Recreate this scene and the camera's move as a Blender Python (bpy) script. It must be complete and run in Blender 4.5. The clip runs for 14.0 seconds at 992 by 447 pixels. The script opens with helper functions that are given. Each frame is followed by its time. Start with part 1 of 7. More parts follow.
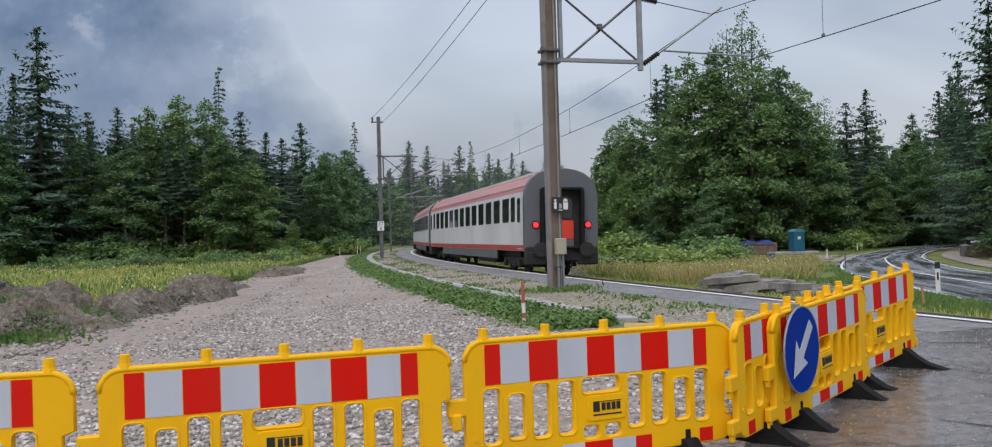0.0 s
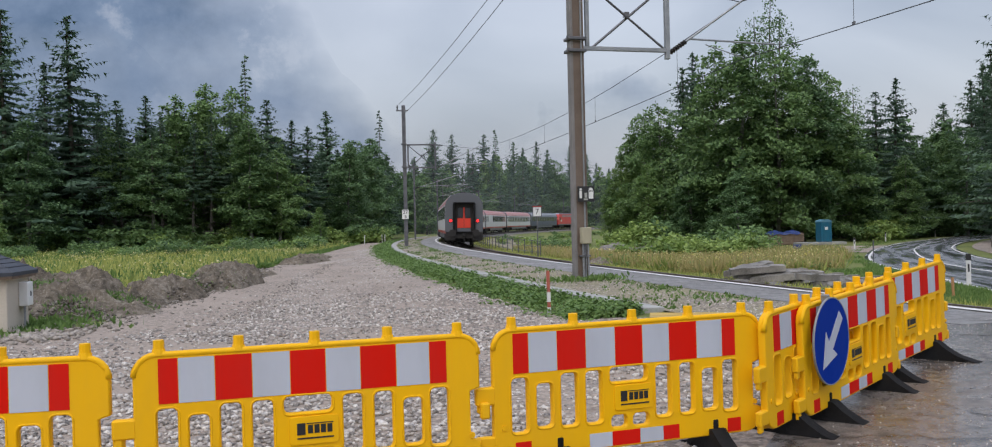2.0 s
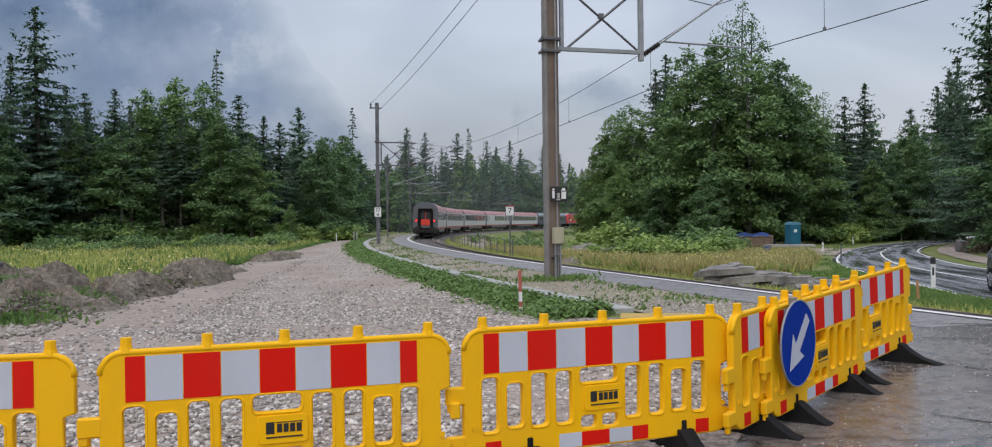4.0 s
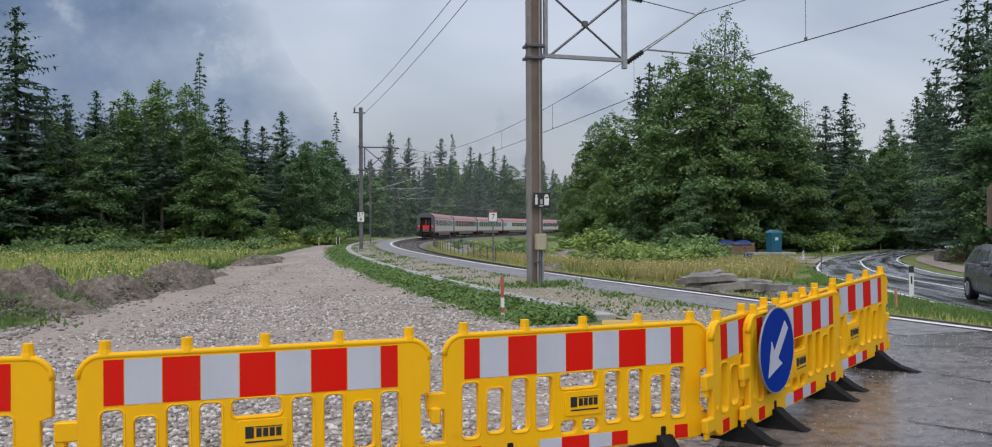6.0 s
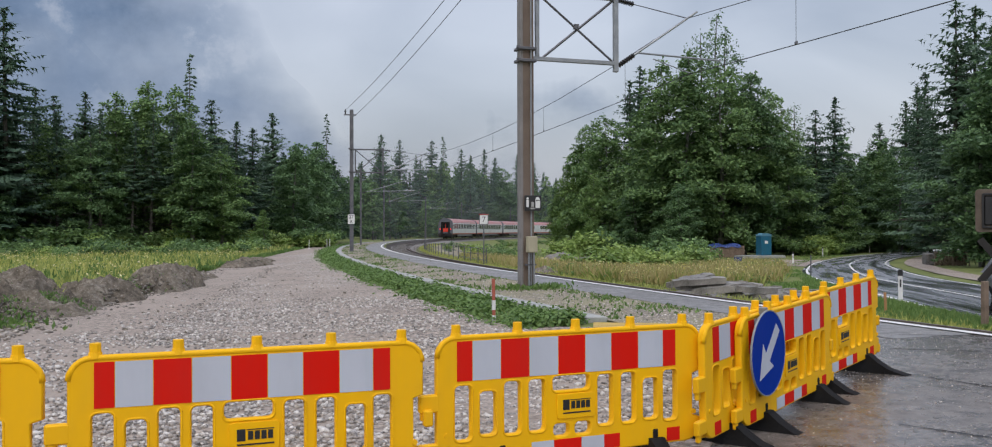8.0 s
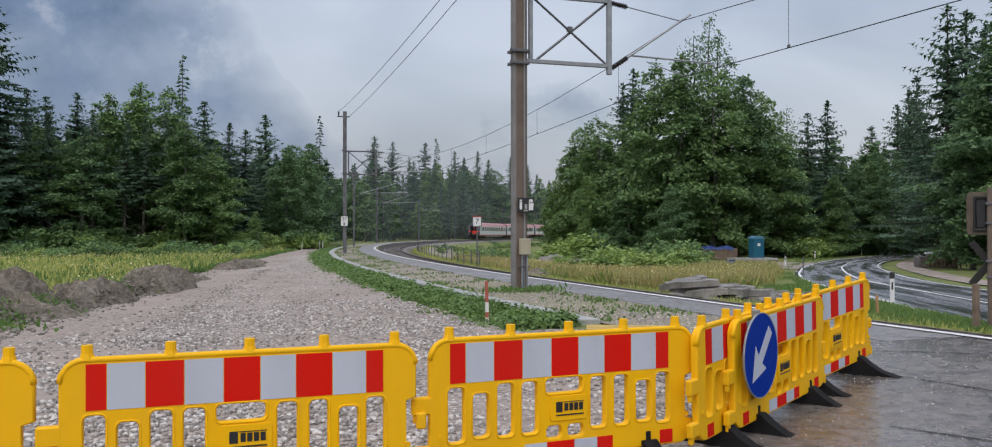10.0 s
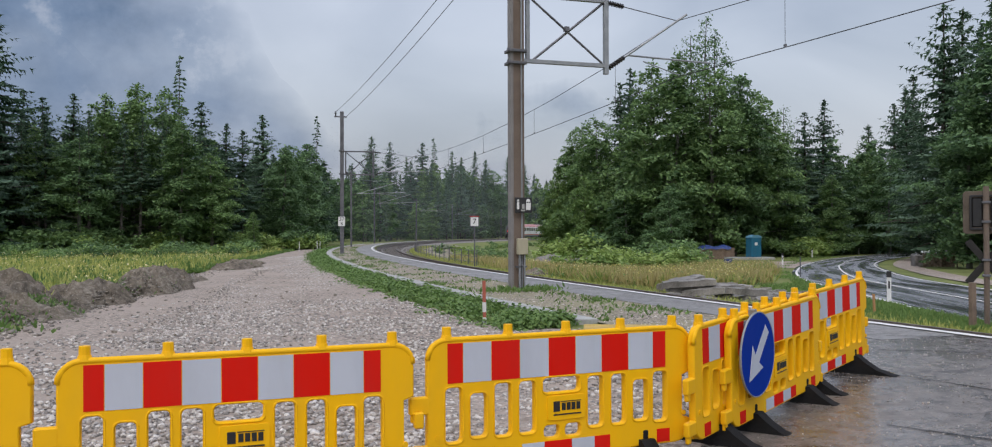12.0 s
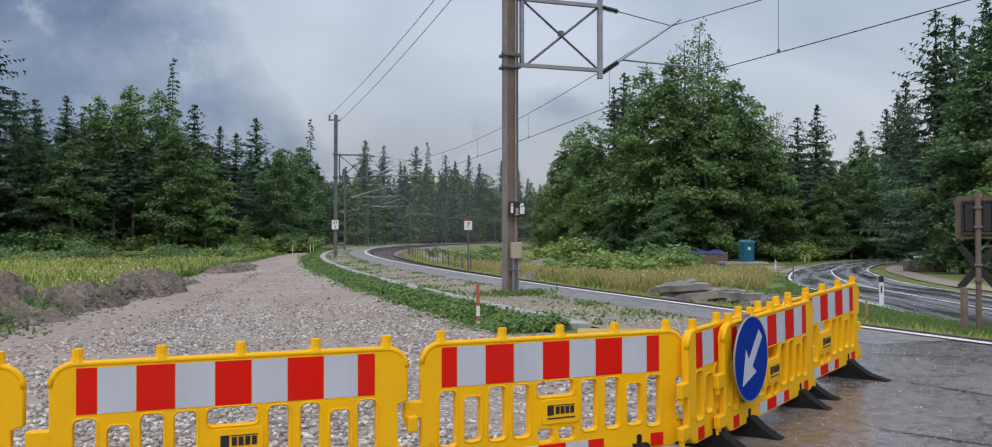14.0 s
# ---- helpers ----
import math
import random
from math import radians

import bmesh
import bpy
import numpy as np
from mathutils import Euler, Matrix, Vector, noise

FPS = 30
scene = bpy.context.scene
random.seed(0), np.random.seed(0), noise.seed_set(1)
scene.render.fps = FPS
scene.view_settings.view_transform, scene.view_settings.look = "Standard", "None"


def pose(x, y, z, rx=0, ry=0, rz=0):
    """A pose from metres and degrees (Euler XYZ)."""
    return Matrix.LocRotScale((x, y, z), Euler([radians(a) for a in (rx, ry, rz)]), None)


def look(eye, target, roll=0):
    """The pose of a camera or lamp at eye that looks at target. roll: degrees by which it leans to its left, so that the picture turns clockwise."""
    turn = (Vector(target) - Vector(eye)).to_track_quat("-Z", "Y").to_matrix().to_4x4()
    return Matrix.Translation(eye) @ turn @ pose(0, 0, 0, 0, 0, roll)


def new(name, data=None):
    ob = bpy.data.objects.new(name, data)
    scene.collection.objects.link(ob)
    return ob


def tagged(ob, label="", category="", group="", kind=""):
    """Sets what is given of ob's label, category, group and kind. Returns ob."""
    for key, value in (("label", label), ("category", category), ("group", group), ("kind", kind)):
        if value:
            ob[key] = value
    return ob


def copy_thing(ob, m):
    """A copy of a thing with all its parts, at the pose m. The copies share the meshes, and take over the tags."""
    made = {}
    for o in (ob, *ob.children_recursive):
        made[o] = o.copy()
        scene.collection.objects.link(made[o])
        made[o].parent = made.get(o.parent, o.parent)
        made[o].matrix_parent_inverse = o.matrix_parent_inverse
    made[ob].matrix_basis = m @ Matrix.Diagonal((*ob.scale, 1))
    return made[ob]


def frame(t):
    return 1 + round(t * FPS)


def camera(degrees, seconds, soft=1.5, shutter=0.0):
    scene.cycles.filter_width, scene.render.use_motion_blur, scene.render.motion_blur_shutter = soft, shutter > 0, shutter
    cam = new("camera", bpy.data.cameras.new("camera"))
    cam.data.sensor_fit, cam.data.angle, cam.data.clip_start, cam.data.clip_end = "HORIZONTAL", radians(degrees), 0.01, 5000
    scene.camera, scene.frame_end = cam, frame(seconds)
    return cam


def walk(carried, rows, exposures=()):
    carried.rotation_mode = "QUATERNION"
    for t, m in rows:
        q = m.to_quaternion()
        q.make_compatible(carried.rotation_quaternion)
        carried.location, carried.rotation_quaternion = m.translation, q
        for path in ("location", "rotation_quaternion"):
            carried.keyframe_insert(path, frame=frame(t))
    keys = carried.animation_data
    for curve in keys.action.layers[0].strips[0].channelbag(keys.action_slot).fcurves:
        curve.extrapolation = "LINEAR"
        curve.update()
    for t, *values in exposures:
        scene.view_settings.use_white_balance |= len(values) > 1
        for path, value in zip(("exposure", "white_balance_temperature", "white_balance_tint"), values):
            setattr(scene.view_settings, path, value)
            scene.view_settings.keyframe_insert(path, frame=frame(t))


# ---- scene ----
cam = camera(59.0, 14.0, 1.1)
PATH = [
    (0.0, pose(0.037, 0.052, 1.591, 90.77, 1.63, 0.67)),
    (0.5, pose(0.017, 0.040, 1.594, 90.59, 1.60, 2.50)),
    (1.0, pose(0.015, 0.045, 1.593, 90.42, 1.58, 2.94)),
    (1.5, pose(0.012, 0.040, 1.596, 90.17, 1.53, 2.65)),
    (2.0, pose(0.008, 0.044, 1.593, 90.08, 1.35, 2.23)),
    (2.5, pose(0.010, 0.046, 1.591, 89.96, 1.27, 1.50)),
    (3.0, pose(0.010, 0.045, 1.596, 89.90, 1.07, 1.09)),
    (5.5, pose(0.017, 0.015, 1.602, 90.26, 0.34, -0.44)),
    (6.0, pose(0.020, 0.013, 1.600, 90.35, 0.26, -0.65)),
    (6.5, pose(0.017, 0.014, 1.598, 90.43, 0.28, -0.81)),
    (7.0, pose(0.013, 0.015, 1.600, 90.47, 0.23, -1.01)),
    (7.5, pose(0.008, 0.016, 1.599, 90.47, 0.23, -1.20)),
    (8.0, pose(0.005, 0.016, 1.599, 90.52, 0.12, -1.27)),
    (10.5, pose(0.004, 0.014, 1.600, 90.66, 0.07, -1.78)),
    (11.0, pose(0.004, 0.015, 1.602, 90.63, 0.12, -1.80)),
    (11.5, pose(0.007, 0.009, 1.599, 90.66, 0.15, -1.81)),
    (12.0, pose(0.006, 0.005, 1.600, 90.65, 0.17, -1.88)),
    (12.5, pose(0.006, 0.004, 1.600, 90.72, 0.17, -2.00)),
    (13.0, pose(0.002, 0.004, 1.600, 90.77, 0.17, -2.12)),
    (13.5, pose(0.003, 0.004, 1.599, 90.81, 0.13, -2.19)),
    (14.0, pose(-0.000, 0.000, 1.600, 90.90, -0.00, -2.30)),
]
walk(cam, PATH)

# ---- world and light: an overcast, rainy summer day ----
world = bpy.data.worlds.new("overcast_sky")
scene.world = world
world.use_nodes = True
wn, wl = world.node_tree.nodes, world.node_tree.links
wn.clear()
w_out = wn.new("ShaderNodeOutputWorld")
sky = wn.new("ShaderNodeTexSky")
sky.sky_type, sky.sun_disc = "NISHITA", False
sky.sun_elevation, sky.sun_rotation = radians(52), radians(200)
sky.dust_density, sky.air_density = 4.0, 1.5
bg_sky = wn.new("ShaderNodeBackground")
bg_sky.inputs["Strength"].default_value = 0.05
wl.new(sky.outputs[0], bg_sky.inputs["Color"])
w_co = wn.new("ShaderNodeTexCoord")
w_map = wn.new("ShaderNodeMapping")
w_map.inputs["Scale"].default_value = (2.2, 2.2, 4.5)
wl.new(w_co.outputs["Generated"], w_map.inputs["Vector"])
w_noise = wn.new("ShaderNodeTexNoise")
w_noise.inputs["Scale"].default_value = 1.3
w_noise.inputs["Detail"].default_value = 6.0
w_noise.inputs["Roughness"].default_value = 0.45
w_noise.inputs["Distortion"].default_value = 0.4
wl.new(w_map.outputs[0], w_noise.inputs["Vector"])
w_ramp = wn.new("ShaderNodeValToRGB")
w_ramp.color_ramp.elements[0].position, w_ramp.color_ramp.elements[1].position = 0.33, 0.68
w_ramp.color_ramp.elements[0].color = (0.275, 0.300, 0.386, 1)
w_ramp.color_ramp.elements[1].color = (0.475, 0.497, 0.585, 1)
wl.new(w_noise.outputs["Fac"], w_ramp.inputs["Fac"])
w_sep = wn.new("ShaderNodeSeparateXYZ")
wl.new(w_co.outputs["Generated"], w_sep.inputs[0])
w_up = wn.new("ShaderNodeMapRange")
w_up.inputs["From Min"].default_value, w_up.inputs["From Max"].default_value = 0.28, 0.9
w_up.inputs["To Min"].default_value, w_up.inputs["To Max"].default_value = 1.0, 2.6
wl.new(w_sep.outputs["Z"], w_up.inputs["Value"])
bg_cloud = wn.new("ShaderNodeBackground")
wl.new(w_ramp.outputs["Color"], bg_cloud.inputs["Color"])
wl.new(w_up.outputs["Result"], bg_cloud.inputs["Strength"])
w_add = wn.new("ShaderNodeAddShader")
wl.new(bg_sky.outputs[0], w_add.inputs[0])
wl.new(bg_cloud.outputs[0], w_add.inputs[1])
wl.new(w_add.outputs[0], w_out.inputs["Surface"])

sun = new("sun", bpy.data.lights.new("sun", "SUN"))
sun.data.energy, sun.data.angle, sun.data.color = 0.8, radians(35), (1.0, 0.97, 0.93)
sun.matrix_world = look((-15, -35, 60), (0, 10, 0))


# ---- materials ----
class Nodes:
    """A node material under construction."""

    def __init__(self, name, rough=0.8, metal=0.0, spec=0.5):
        self.mat = bpy.data.materials.new(name)
        self.mat.use_nodes = True
        self.tree = self.mat.node_tree
        self.bsdf = self.tree.nodes["Principled BSDF"]
        self.bsdf.inputs["Roughness"].default_value = rough
        self.bsdf.inputs["Metallic"].default_value = metal
        self.bsdf.inputs["Specular IOR Level"].default_value = spec
        self.co = self.tree.nodes.new("ShaderNodeTexCoord").outputs["Object"]

    def add(self, kind, **values):
        n = self.tree.nodes.new(kind)
        for k, v in values.items():
            n.inputs[k].default_value = v
        return n

    def link(self, a, b):
        self.tree.links.new(a, b)

    def stretch(self, sx, sy, sz):
        m = self.add("ShaderNodeMapping", Scale=(sx, sy, sz))
        self.link(self.co, m.inputs["Vector"])
        return m.outputs[0]

    def noise(self, scale, detail=4.0, rough=0.55, co=None):
        n = self.add("ShaderNodeTexNoise", Scale=scale, Detail=detail, Roughness=rough)
        self.link(co or self.co, n.inputs["Vector"])
        return n.outputs["Fac"]

    def ramp(self, fac, *stops):
        r = self.tree.nodes.new("ShaderNodeValToRGB")
        el = r.color_ramp.elements
        while len(el) < len(stops):
            el.new(0.5)
        for e, (p, c) in zip(el, stops):
            e.position, e.color = p, (*c, 1)
        self.link(fac, r.inputs["Fac"])
        return r.outputs["Color"]

    def mix(self, fac, a, b, mode="MIX"):
        m = self.tree.nodes.new("ShaderNodeMix")
        m.data_type, m.blend_type = "RGBA", mode
        for src, sock in ((fac, m.inputs[0]), (a, m.inputs[6]), (b, m.inputs[7])):
            if isinstance(src, (int, float)):
                sock.default_value = src
            elif isinstance(src, tuple):
                sock.default_value = (*src, 1)
            else:
                self.link(src, sock)
        return m.outputs[2]

    def math(self, op, a, b=0.0):
        m = self.tree.nodes.new("ShaderNodeMath")
        m.operation = op
        for src, sock in ((a, m.inputs[0]), (b, m.inputs[1])):
            if isinstance(src, (int, float)):
                sock.default_value = src
            else:
                self.link(src, sock)
        return m.outputs[0]

    def colour(self, c):
        if isinstance(c, tuple):
            self.bsdf.inputs["Base Color"].default_value = (*c, 1)
        else:
            self.link(c, self.bsdf.inputs["Base Color"])
        return self

    def rough(self, fac):
        self.link(fac, self.bsdf.inputs["Roughness"])
        return self

    def bump(self, height, strength=0.4, distance=0.02):
        b = self.add("ShaderNodeBump", Strength=strength, Distance=distance)
        self.link(height, b.inputs["Height"])
        self.link(b.outputs[0], self.bsdf.inputs["Normal"])
        return self


def varied(name, a, b, scale=3.0, rough=0.7, metal=0.0, bump=0.15, fine=40.0, spec=0.4):
    """A two-tone surface with coarse stains and fine grain."""
    m = Nodes(name, rough, metal, spec)
    coarse, grain = m.noise(scale), m.noise(fine, 3)
    both = m.math("ADD", m.math("MULTIPLY", coarse, 0.7), m.math("MULTIPLY", grain, 0.3))
    m.colour(m.ramp(both, (0.32, a), (0.68, b)))
    m.rough(m.math("ADD", m.math("MULTIPLY", coarse, 0.25), rough - 0.12))
    m.bump(grain, bump, 0.01)
    return m.mat


def foliage(name, dark, light, gloss=0.55):
    m = Nodes(name, gloss, 0, 0.3)
    geo = m.add("ShaderNodeNewGeometry").outputs["Random Per Island"]
    obj = m.add("ShaderNodeObjectInfo").outputs["Random"]
    fac = m.math("ADD", m.math("MULTIPLY", geo, 0.65), m.math("MULTIPLY", obj, 0.35))
    c = m.ramp(fac, (0.0, dark), (1.0, light))
    m.colour(c)
    tr = m.add("ShaderNodeBsdfTranslucent")
    m.link(c, tr.inputs["Color"])
    mx = m.add("ShaderNodeMixShader", Fac=0.3)
    m.link(m.bsdf.outputs[0], mx.inputs[1])
    m.link(tr.outputs[0], mx.inputs[2])
    m.link(mx.outputs[0], m.tree.nodes["Material Output"].inputs["Surface"])
    return m.mat


def stones(name, dark, mid, light):
    m = Nodes(name, 0.75, 0, 0.35)
    geo = m.add("ShaderNodeNewGeometry").outputs["Random Per Island"]
    c = m.ramp(geo, (0.0, dark), (0.5, mid), (1.0, light))
    m.colour(m.mix(0.35, c, m.ramp(m.noise(35), (0.3, dark), (0.7, light))))
    m.bump(m.noise(60), 0.3, 0.004)
    return m.mat


def gravel_ground(name, dark, light, sand):
    m = Nodes(name, 0.8, 0, 0.35)
    v = m.add("ShaderNodeTexVoronoi", Scale=21.0, Randomness=1.0)
    m.link(m.co, v.inputs["Vector"])
    pebble = m.ramp(m.noise(17.0, 3), (0.3, dark), (0.7, light))
    tone = m.add("ShaderNodeRGBToBW")
    m.link(v.outputs["Color"], tone.inputs[0])
    speck = m.mix(0.6, pebble, tone.outputs[0], "OVERLAY")
    clump = m.ramp(m.noise(3.2, 6, 0.75), (0.38, tuple(0.55 * c for c in dark)), (0.5, light))
    speck = m.mix(0.35, speck, clump, "MULTIPLY")
    grey = m.add("ShaderNodeHueSaturation", Saturation=1.0, Value=1.18)
    m.link(speck, grey.inputs["Color"])
    patch = m.ramp(m.noise(0.32, 5, 0.6), (0.45, (0, 0, 0)), (0.6, (1, 1, 1)))
    track = m.ramp(m.noise(0.9, 4, 0.6, m.stretch(1.0, 0.12, 1.0)), (0.5, (0, 0, 0)), (0.68, (0.8, 0.8, 0.8)))
    m.colour(m.mix(track, m.mix(patch, grey.outputs[0], sand), sand))
    m.bump(v.outputs["Distance"], 0.7, 0.03)
    return m.mat


def clod_earth(name, dark, mid, light):
    """Crumbly dug soil: clods, pale stony flecks and damp hollows."""
    m = Nodes(name, 0.92, 0, 0.2)
    big, clod = m.noise(1.3, 5, 0.65), m.noise(7.0, 6, 0.75)
    c = m.ramp(m.math("ADD", m.math("MULTIPLY", big, 0.45), m.math("MULTIPLY", clod, 0.55)), (0.36, dark), (0.52, mid), (0.66, light))
    v = m.add("ShaderNodeTexVoronoi", Scale=16.0)
    m.link(m.co, v.inputs["Vector"])
    m.colour(m.mix(m.ramp(v.outputs["Distance"], (0.14, (0.75, 0.75, 0.75)), (0.22, (0, 0, 0))), c, light))
    m.bump(m.math("ADD", clod, m.math("MULTIPLY", m.noise(22.0, 4, 0.7), 0.5)), 0.9, 0.10)
    return m.mat


def asphalt(name, dark, light, wet=0.5, cracked=False, dry=0.66):
    m = Nodes(name, 0.5, 0, 0.5)
    big = m.noise(0.35, 5, 0.6)
    fine = m.noise(55.0, 3)
    base = m.mix(0.5, m.ramp(big, (0.3, dark), (0.7, light)), m.ramp(fine, (0.35, dark), (0.7, light)))
    if cracked:
        v = m.add("ShaderNodeTexVoronoi", Scale=0.42)
        v.feature = "DISTANCE_TO_EDGE"
        warp = m.add("ShaderNodeVectorMath")
        nz = m.add("ShaderNodeTexNoise", Scale=1.3, Detail=4.0)
        m.link(m.co, nz.inputs["Vector"])
        m.link(m.co, warp.inputs[0])
        m.link(nz.outputs["Color"], warp.inputs[1])
        m.link(warp.outputs[0], v.inputs["Vector"])
        base = m.mix(m.ramp(v.outputs["Distance"], (0.004, (0.75, 0.75, 0.75)), (0.012, (0, 0, 0))), base, (0.02, 0.019, 0.018))
        grit = m.noise(140.0, 2)
        base = m.mix(m.ramp(grit, (0.62, (0, 0, 0)), (0.72, (0.55, 0.55, 0.55))), base, (0.24, 0.22, 0.20))
    blotch = m.noise(7.5, 5, 0.7)
    base = m.mix(m.ramp(blotch, (0.36, (0.7, 0.7, 0.7)), (0.56, (0, 0, 0))), base, tuple(0.35 * c for c in dark))
    m.colour(base)
    puddle = m.ramp(m.math("ADD", m.math("MULTIPLY", m.noise(0.8, 4, 0.6, m.stretch(1, 0.8, 1)), 0.55), m.math("MULTIPLY", m.noise(6.0, 6, 0.75), 0.45)), (0.42, (wet, wet, wet)), (0.56, (dry, dry, dry)))
    m.rough(puddle)
    m.bump(m.math("ADD", m.math("MULTIPLY", fine, 0.4), blotch), 0.5, 0.012)
    return m.mat


def lane_asphalt(name, dark, light):
    """Rain-wet road: wheel tracks and puddles drawn out along the lanes, by the road's own length and width."""
    m = Nodes(name, 0.3, 0, 0.5)
    run, lane = m.add("ShaderNodeAttribute"), m.add("ShaderNodeAttribute")
    run.attribute_name, lane.attribute_name = "run", "lane"
    co = m.add("ShaderNodeCombineXYZ")
    m.link(m.math("MULTIPLY", run.outputs["Fac"], 0.10), co.inputs[0])
    m.link(m.math("MULTIPLY", lane.outputs["Fac"], 1.5), co.inputs[1])
    streak = m.noise(1.0, 5, 0.62, co.outputs[0])
    fine = m.noise(45.0, 3)
    m.colour(m.mix(0.35, m.ramp(streak, (0.36, dark), (0.52, light)), m.ramp(fine, (0.3, dark), (0.7, light))))
    m.rough(m.ramp(streak, (0.36, (0.06, 0.06, 0.06)), (0.50, (0.24, 0.24, 0.24)), (0.66, (0.42, 0.42, 0.42))))
    m.bump(fine, 0.25, 0.006)
    return m.mat


def glowing(name, colour, strength):
    m = Nodes(name, 0.3)
    m.colour(colour)
    m.bsdf.inputs["Emission Color"].default_value = (*colour, 1)
    m.bsdf.inputs["Emission Strength"].default_value = strength
    return m.mat


def paint(name, colour, rough=0.4, dirt=0.25, spec=0.5, scale=2.5):
    """Paint with faint streaks of dirt."""
    m = Nodes(name, rough, 0, spec)
    streak = m.noise(scale, 5, 0.65, m.stretch(1.0, 1.0, 0.35))
    dull = tuple(c * (1 - dirt) + 0.10 * dirt for c in colour)
    m.colour(m.ramp(streak, (0.35, dull), (0.62, colour)))
    m.rough(m.math("ADD", m.math("MULTIPLY", streak, 0.3), rough - 0.12))
    m.bump(m.noise(90.0, 2), 0.05, 0.003)
    return m.mat


YELLOW = paint("yellow_plastic", (0.88, 0.47, 0.0), 0.5, 0.10, 0.22)
RED_FILM = paint("red_reflective_film", (0.66, 0.011, 0.004), 0.6, 0.08, 0.08)
WHITE_FILM = paint("white_reflective_film", (0.50, 0.53, 0.59), 0.55, 0.12, 0.12)
BLUE_FILM = paint("blue_sign_film", (0.001, 0.030, 0.28), 0.6, 0.03, 0.06)
RUBBER = varied("black_recycled_rubber", (0.006, 0.006, 0.006), (0.018, 0.018, 0.019), 6, 0.75, 0, 0.5, 40.0, 0.15)
BLACK = paint("black_print", (0.012, 0.012, 0.013), 0.5, 0.1)
STEEL = varied("galvanised_steel", (0.22, 0.23, 0.24), (0.36, 0.37, 0.38), 4, 0.5, 0.5)
DARK_STEEL = varied("weathered_dark_steel", (0.09, 0.09, 0.10), (0.17, 0.17, 0.18), 4, 0.55, 0.3)
MAST_GREY = varied("weathered_mast_flange", (0.15, 0.142, 0.135), (0.26, 0.245, 0.235), 2, 0.75)
MAST_BROWN = varied("rusty_brown_mast_web", (0.115, 0.082, 0.062), (0.20, 0.155, 0.122), 1.5, 0.8, 0, 0.3)
WIRE = varied("dark_copper_wire", (0.05, 0.055, 0.06), (0.09, 0.095, 0.10), 3, 0.6, 0.3)
PORCELAIN = paint("brown_black_insulator", (0.02, 0.016, 0.015), 0.25, 0.1)
GRASS_SOIL = varied("meadow_soil", (0.085, 0.12, 0.03), (0.21, 0.22, 0.075), 0.35, 0.9, 0, 0.6, 6.0, 0.2)
GRAVEL = gravel_ground("crushed_limestone", (0.165, 0.135, 0.11), (0.43, 0.37, 0.315), (0.325, 0.268, 0.22))
VERGE = gravel_ground("mossy_verge_gravel", (0.16, 0.14, 0.10), (0.38, 0.33, 0.265), (0.25, 0.225, 0.14))
STONES = stones("loose_crushed_stone", (0.055, 0.047, 0.04), (0.33, 0.29, 0.255), (0.76, 0.71, 0.65))
CLODS = stones("brown_clods", (0.05, 0.042, 0.033), (0.14, 0.118, 0.093), (0.36, 0.325, 0.28))
RUBBLE = stones("pale_rubble", (0.16, 0.135, 0.11), (0.30, 0.26, 0.22), (0.46, 0.42, 0.37))
BALLAST = stones("rusty_ballast", (0.10, 0.085, 0.075), (0.17, 0.15, 0.135), (0.27, 0.25, 0.23))
ASPHALT = asphalt("wet_asphalt", (0.058, 0.051, 0.046), (0.28, 0.246, 0.215), 0.07, True, 0.40)
PATH_ASPHALT = asphalt("old_platform_asphalt", (0.165, 0.157, 0.147), (0.27, 0.258, 0.243), 0.45)
ROAD_ASPHALT = lane_asphalt("wet_road_asphalt", (0.05, 0.052, 0.056), (0.19, 0.195, 0.205))
CONCRETE = varied("weathered_concrete", (0.24, 0.24, 0.225), (0.40, 0.40, 0.375), 1.2, 0.85, 0, 0.3)
LINE = varied("white_road_paint", (0.55, 0.54, 0.50), (0.78, 0.77, 0.73), 5, 0.6)
EARTH = clod_earth("dug_earth", (0.07, 0.058, 0.045), (0.21, 0.178, 0.138), (0.40, 0.355, 0.29))
RUST_RAIL = varied("rail_steel", (0.10, 0.07, 0.055), (0.22, 0.19, 0.17), 5, 0.5, 0.5)
OLD_WOOD = varied("old_sleeper_wood", (0.045, 0.040, 0.035), (0.23, 0.212, 0.19), 4, 0.85, 0, 0.5)
SLEEPER_GREY = varied("rain_wet_concrete_sleeper", (0.07, 0.063, 0.053), (0.36, 0.335, 0.295), 1.8, 0.6, 0, 0.5)
WOOD = varied("weathered_timber", (0.12, 0.085, 0.06), (0.26, 0.19, 0.14), 3, 0.8, 0, 0.4)
BARK = varied("spruce_bark", (0.05, 0.042, 0.035), (0.13, 0.115, 0.10), 2.5, 0.95, 0, 0.6)
PALE_BARK = varied("beech_bark", (0.10, 0.10, 0.09), (0.22, 0.215, 0.19), 2.5, 0.9, 0, 0.4)
NEEDLES = foliage("spruce_needles", (0.032, 0.068, 0.044), (0.135, 0.215, 0.125))
LEAVES = foliage("broad_leaves", (0.045, 0.098, 0.036), (0.235, 0.36, 0.125))
LEAVES_PALE = foliage("young_leaves", (0.085, 0.165, 0.048), (0.27, 0.39, 0.125))
LEAVES_DEEP = foliage("deep_green_leaves", (0.042, 0.092, 0.042), (0.185, 0.30, 0.12))
WEEDS = foliage("weed_leaves", (0.062, 0.130, 0.030), (0.21, 0.315, 0.090))
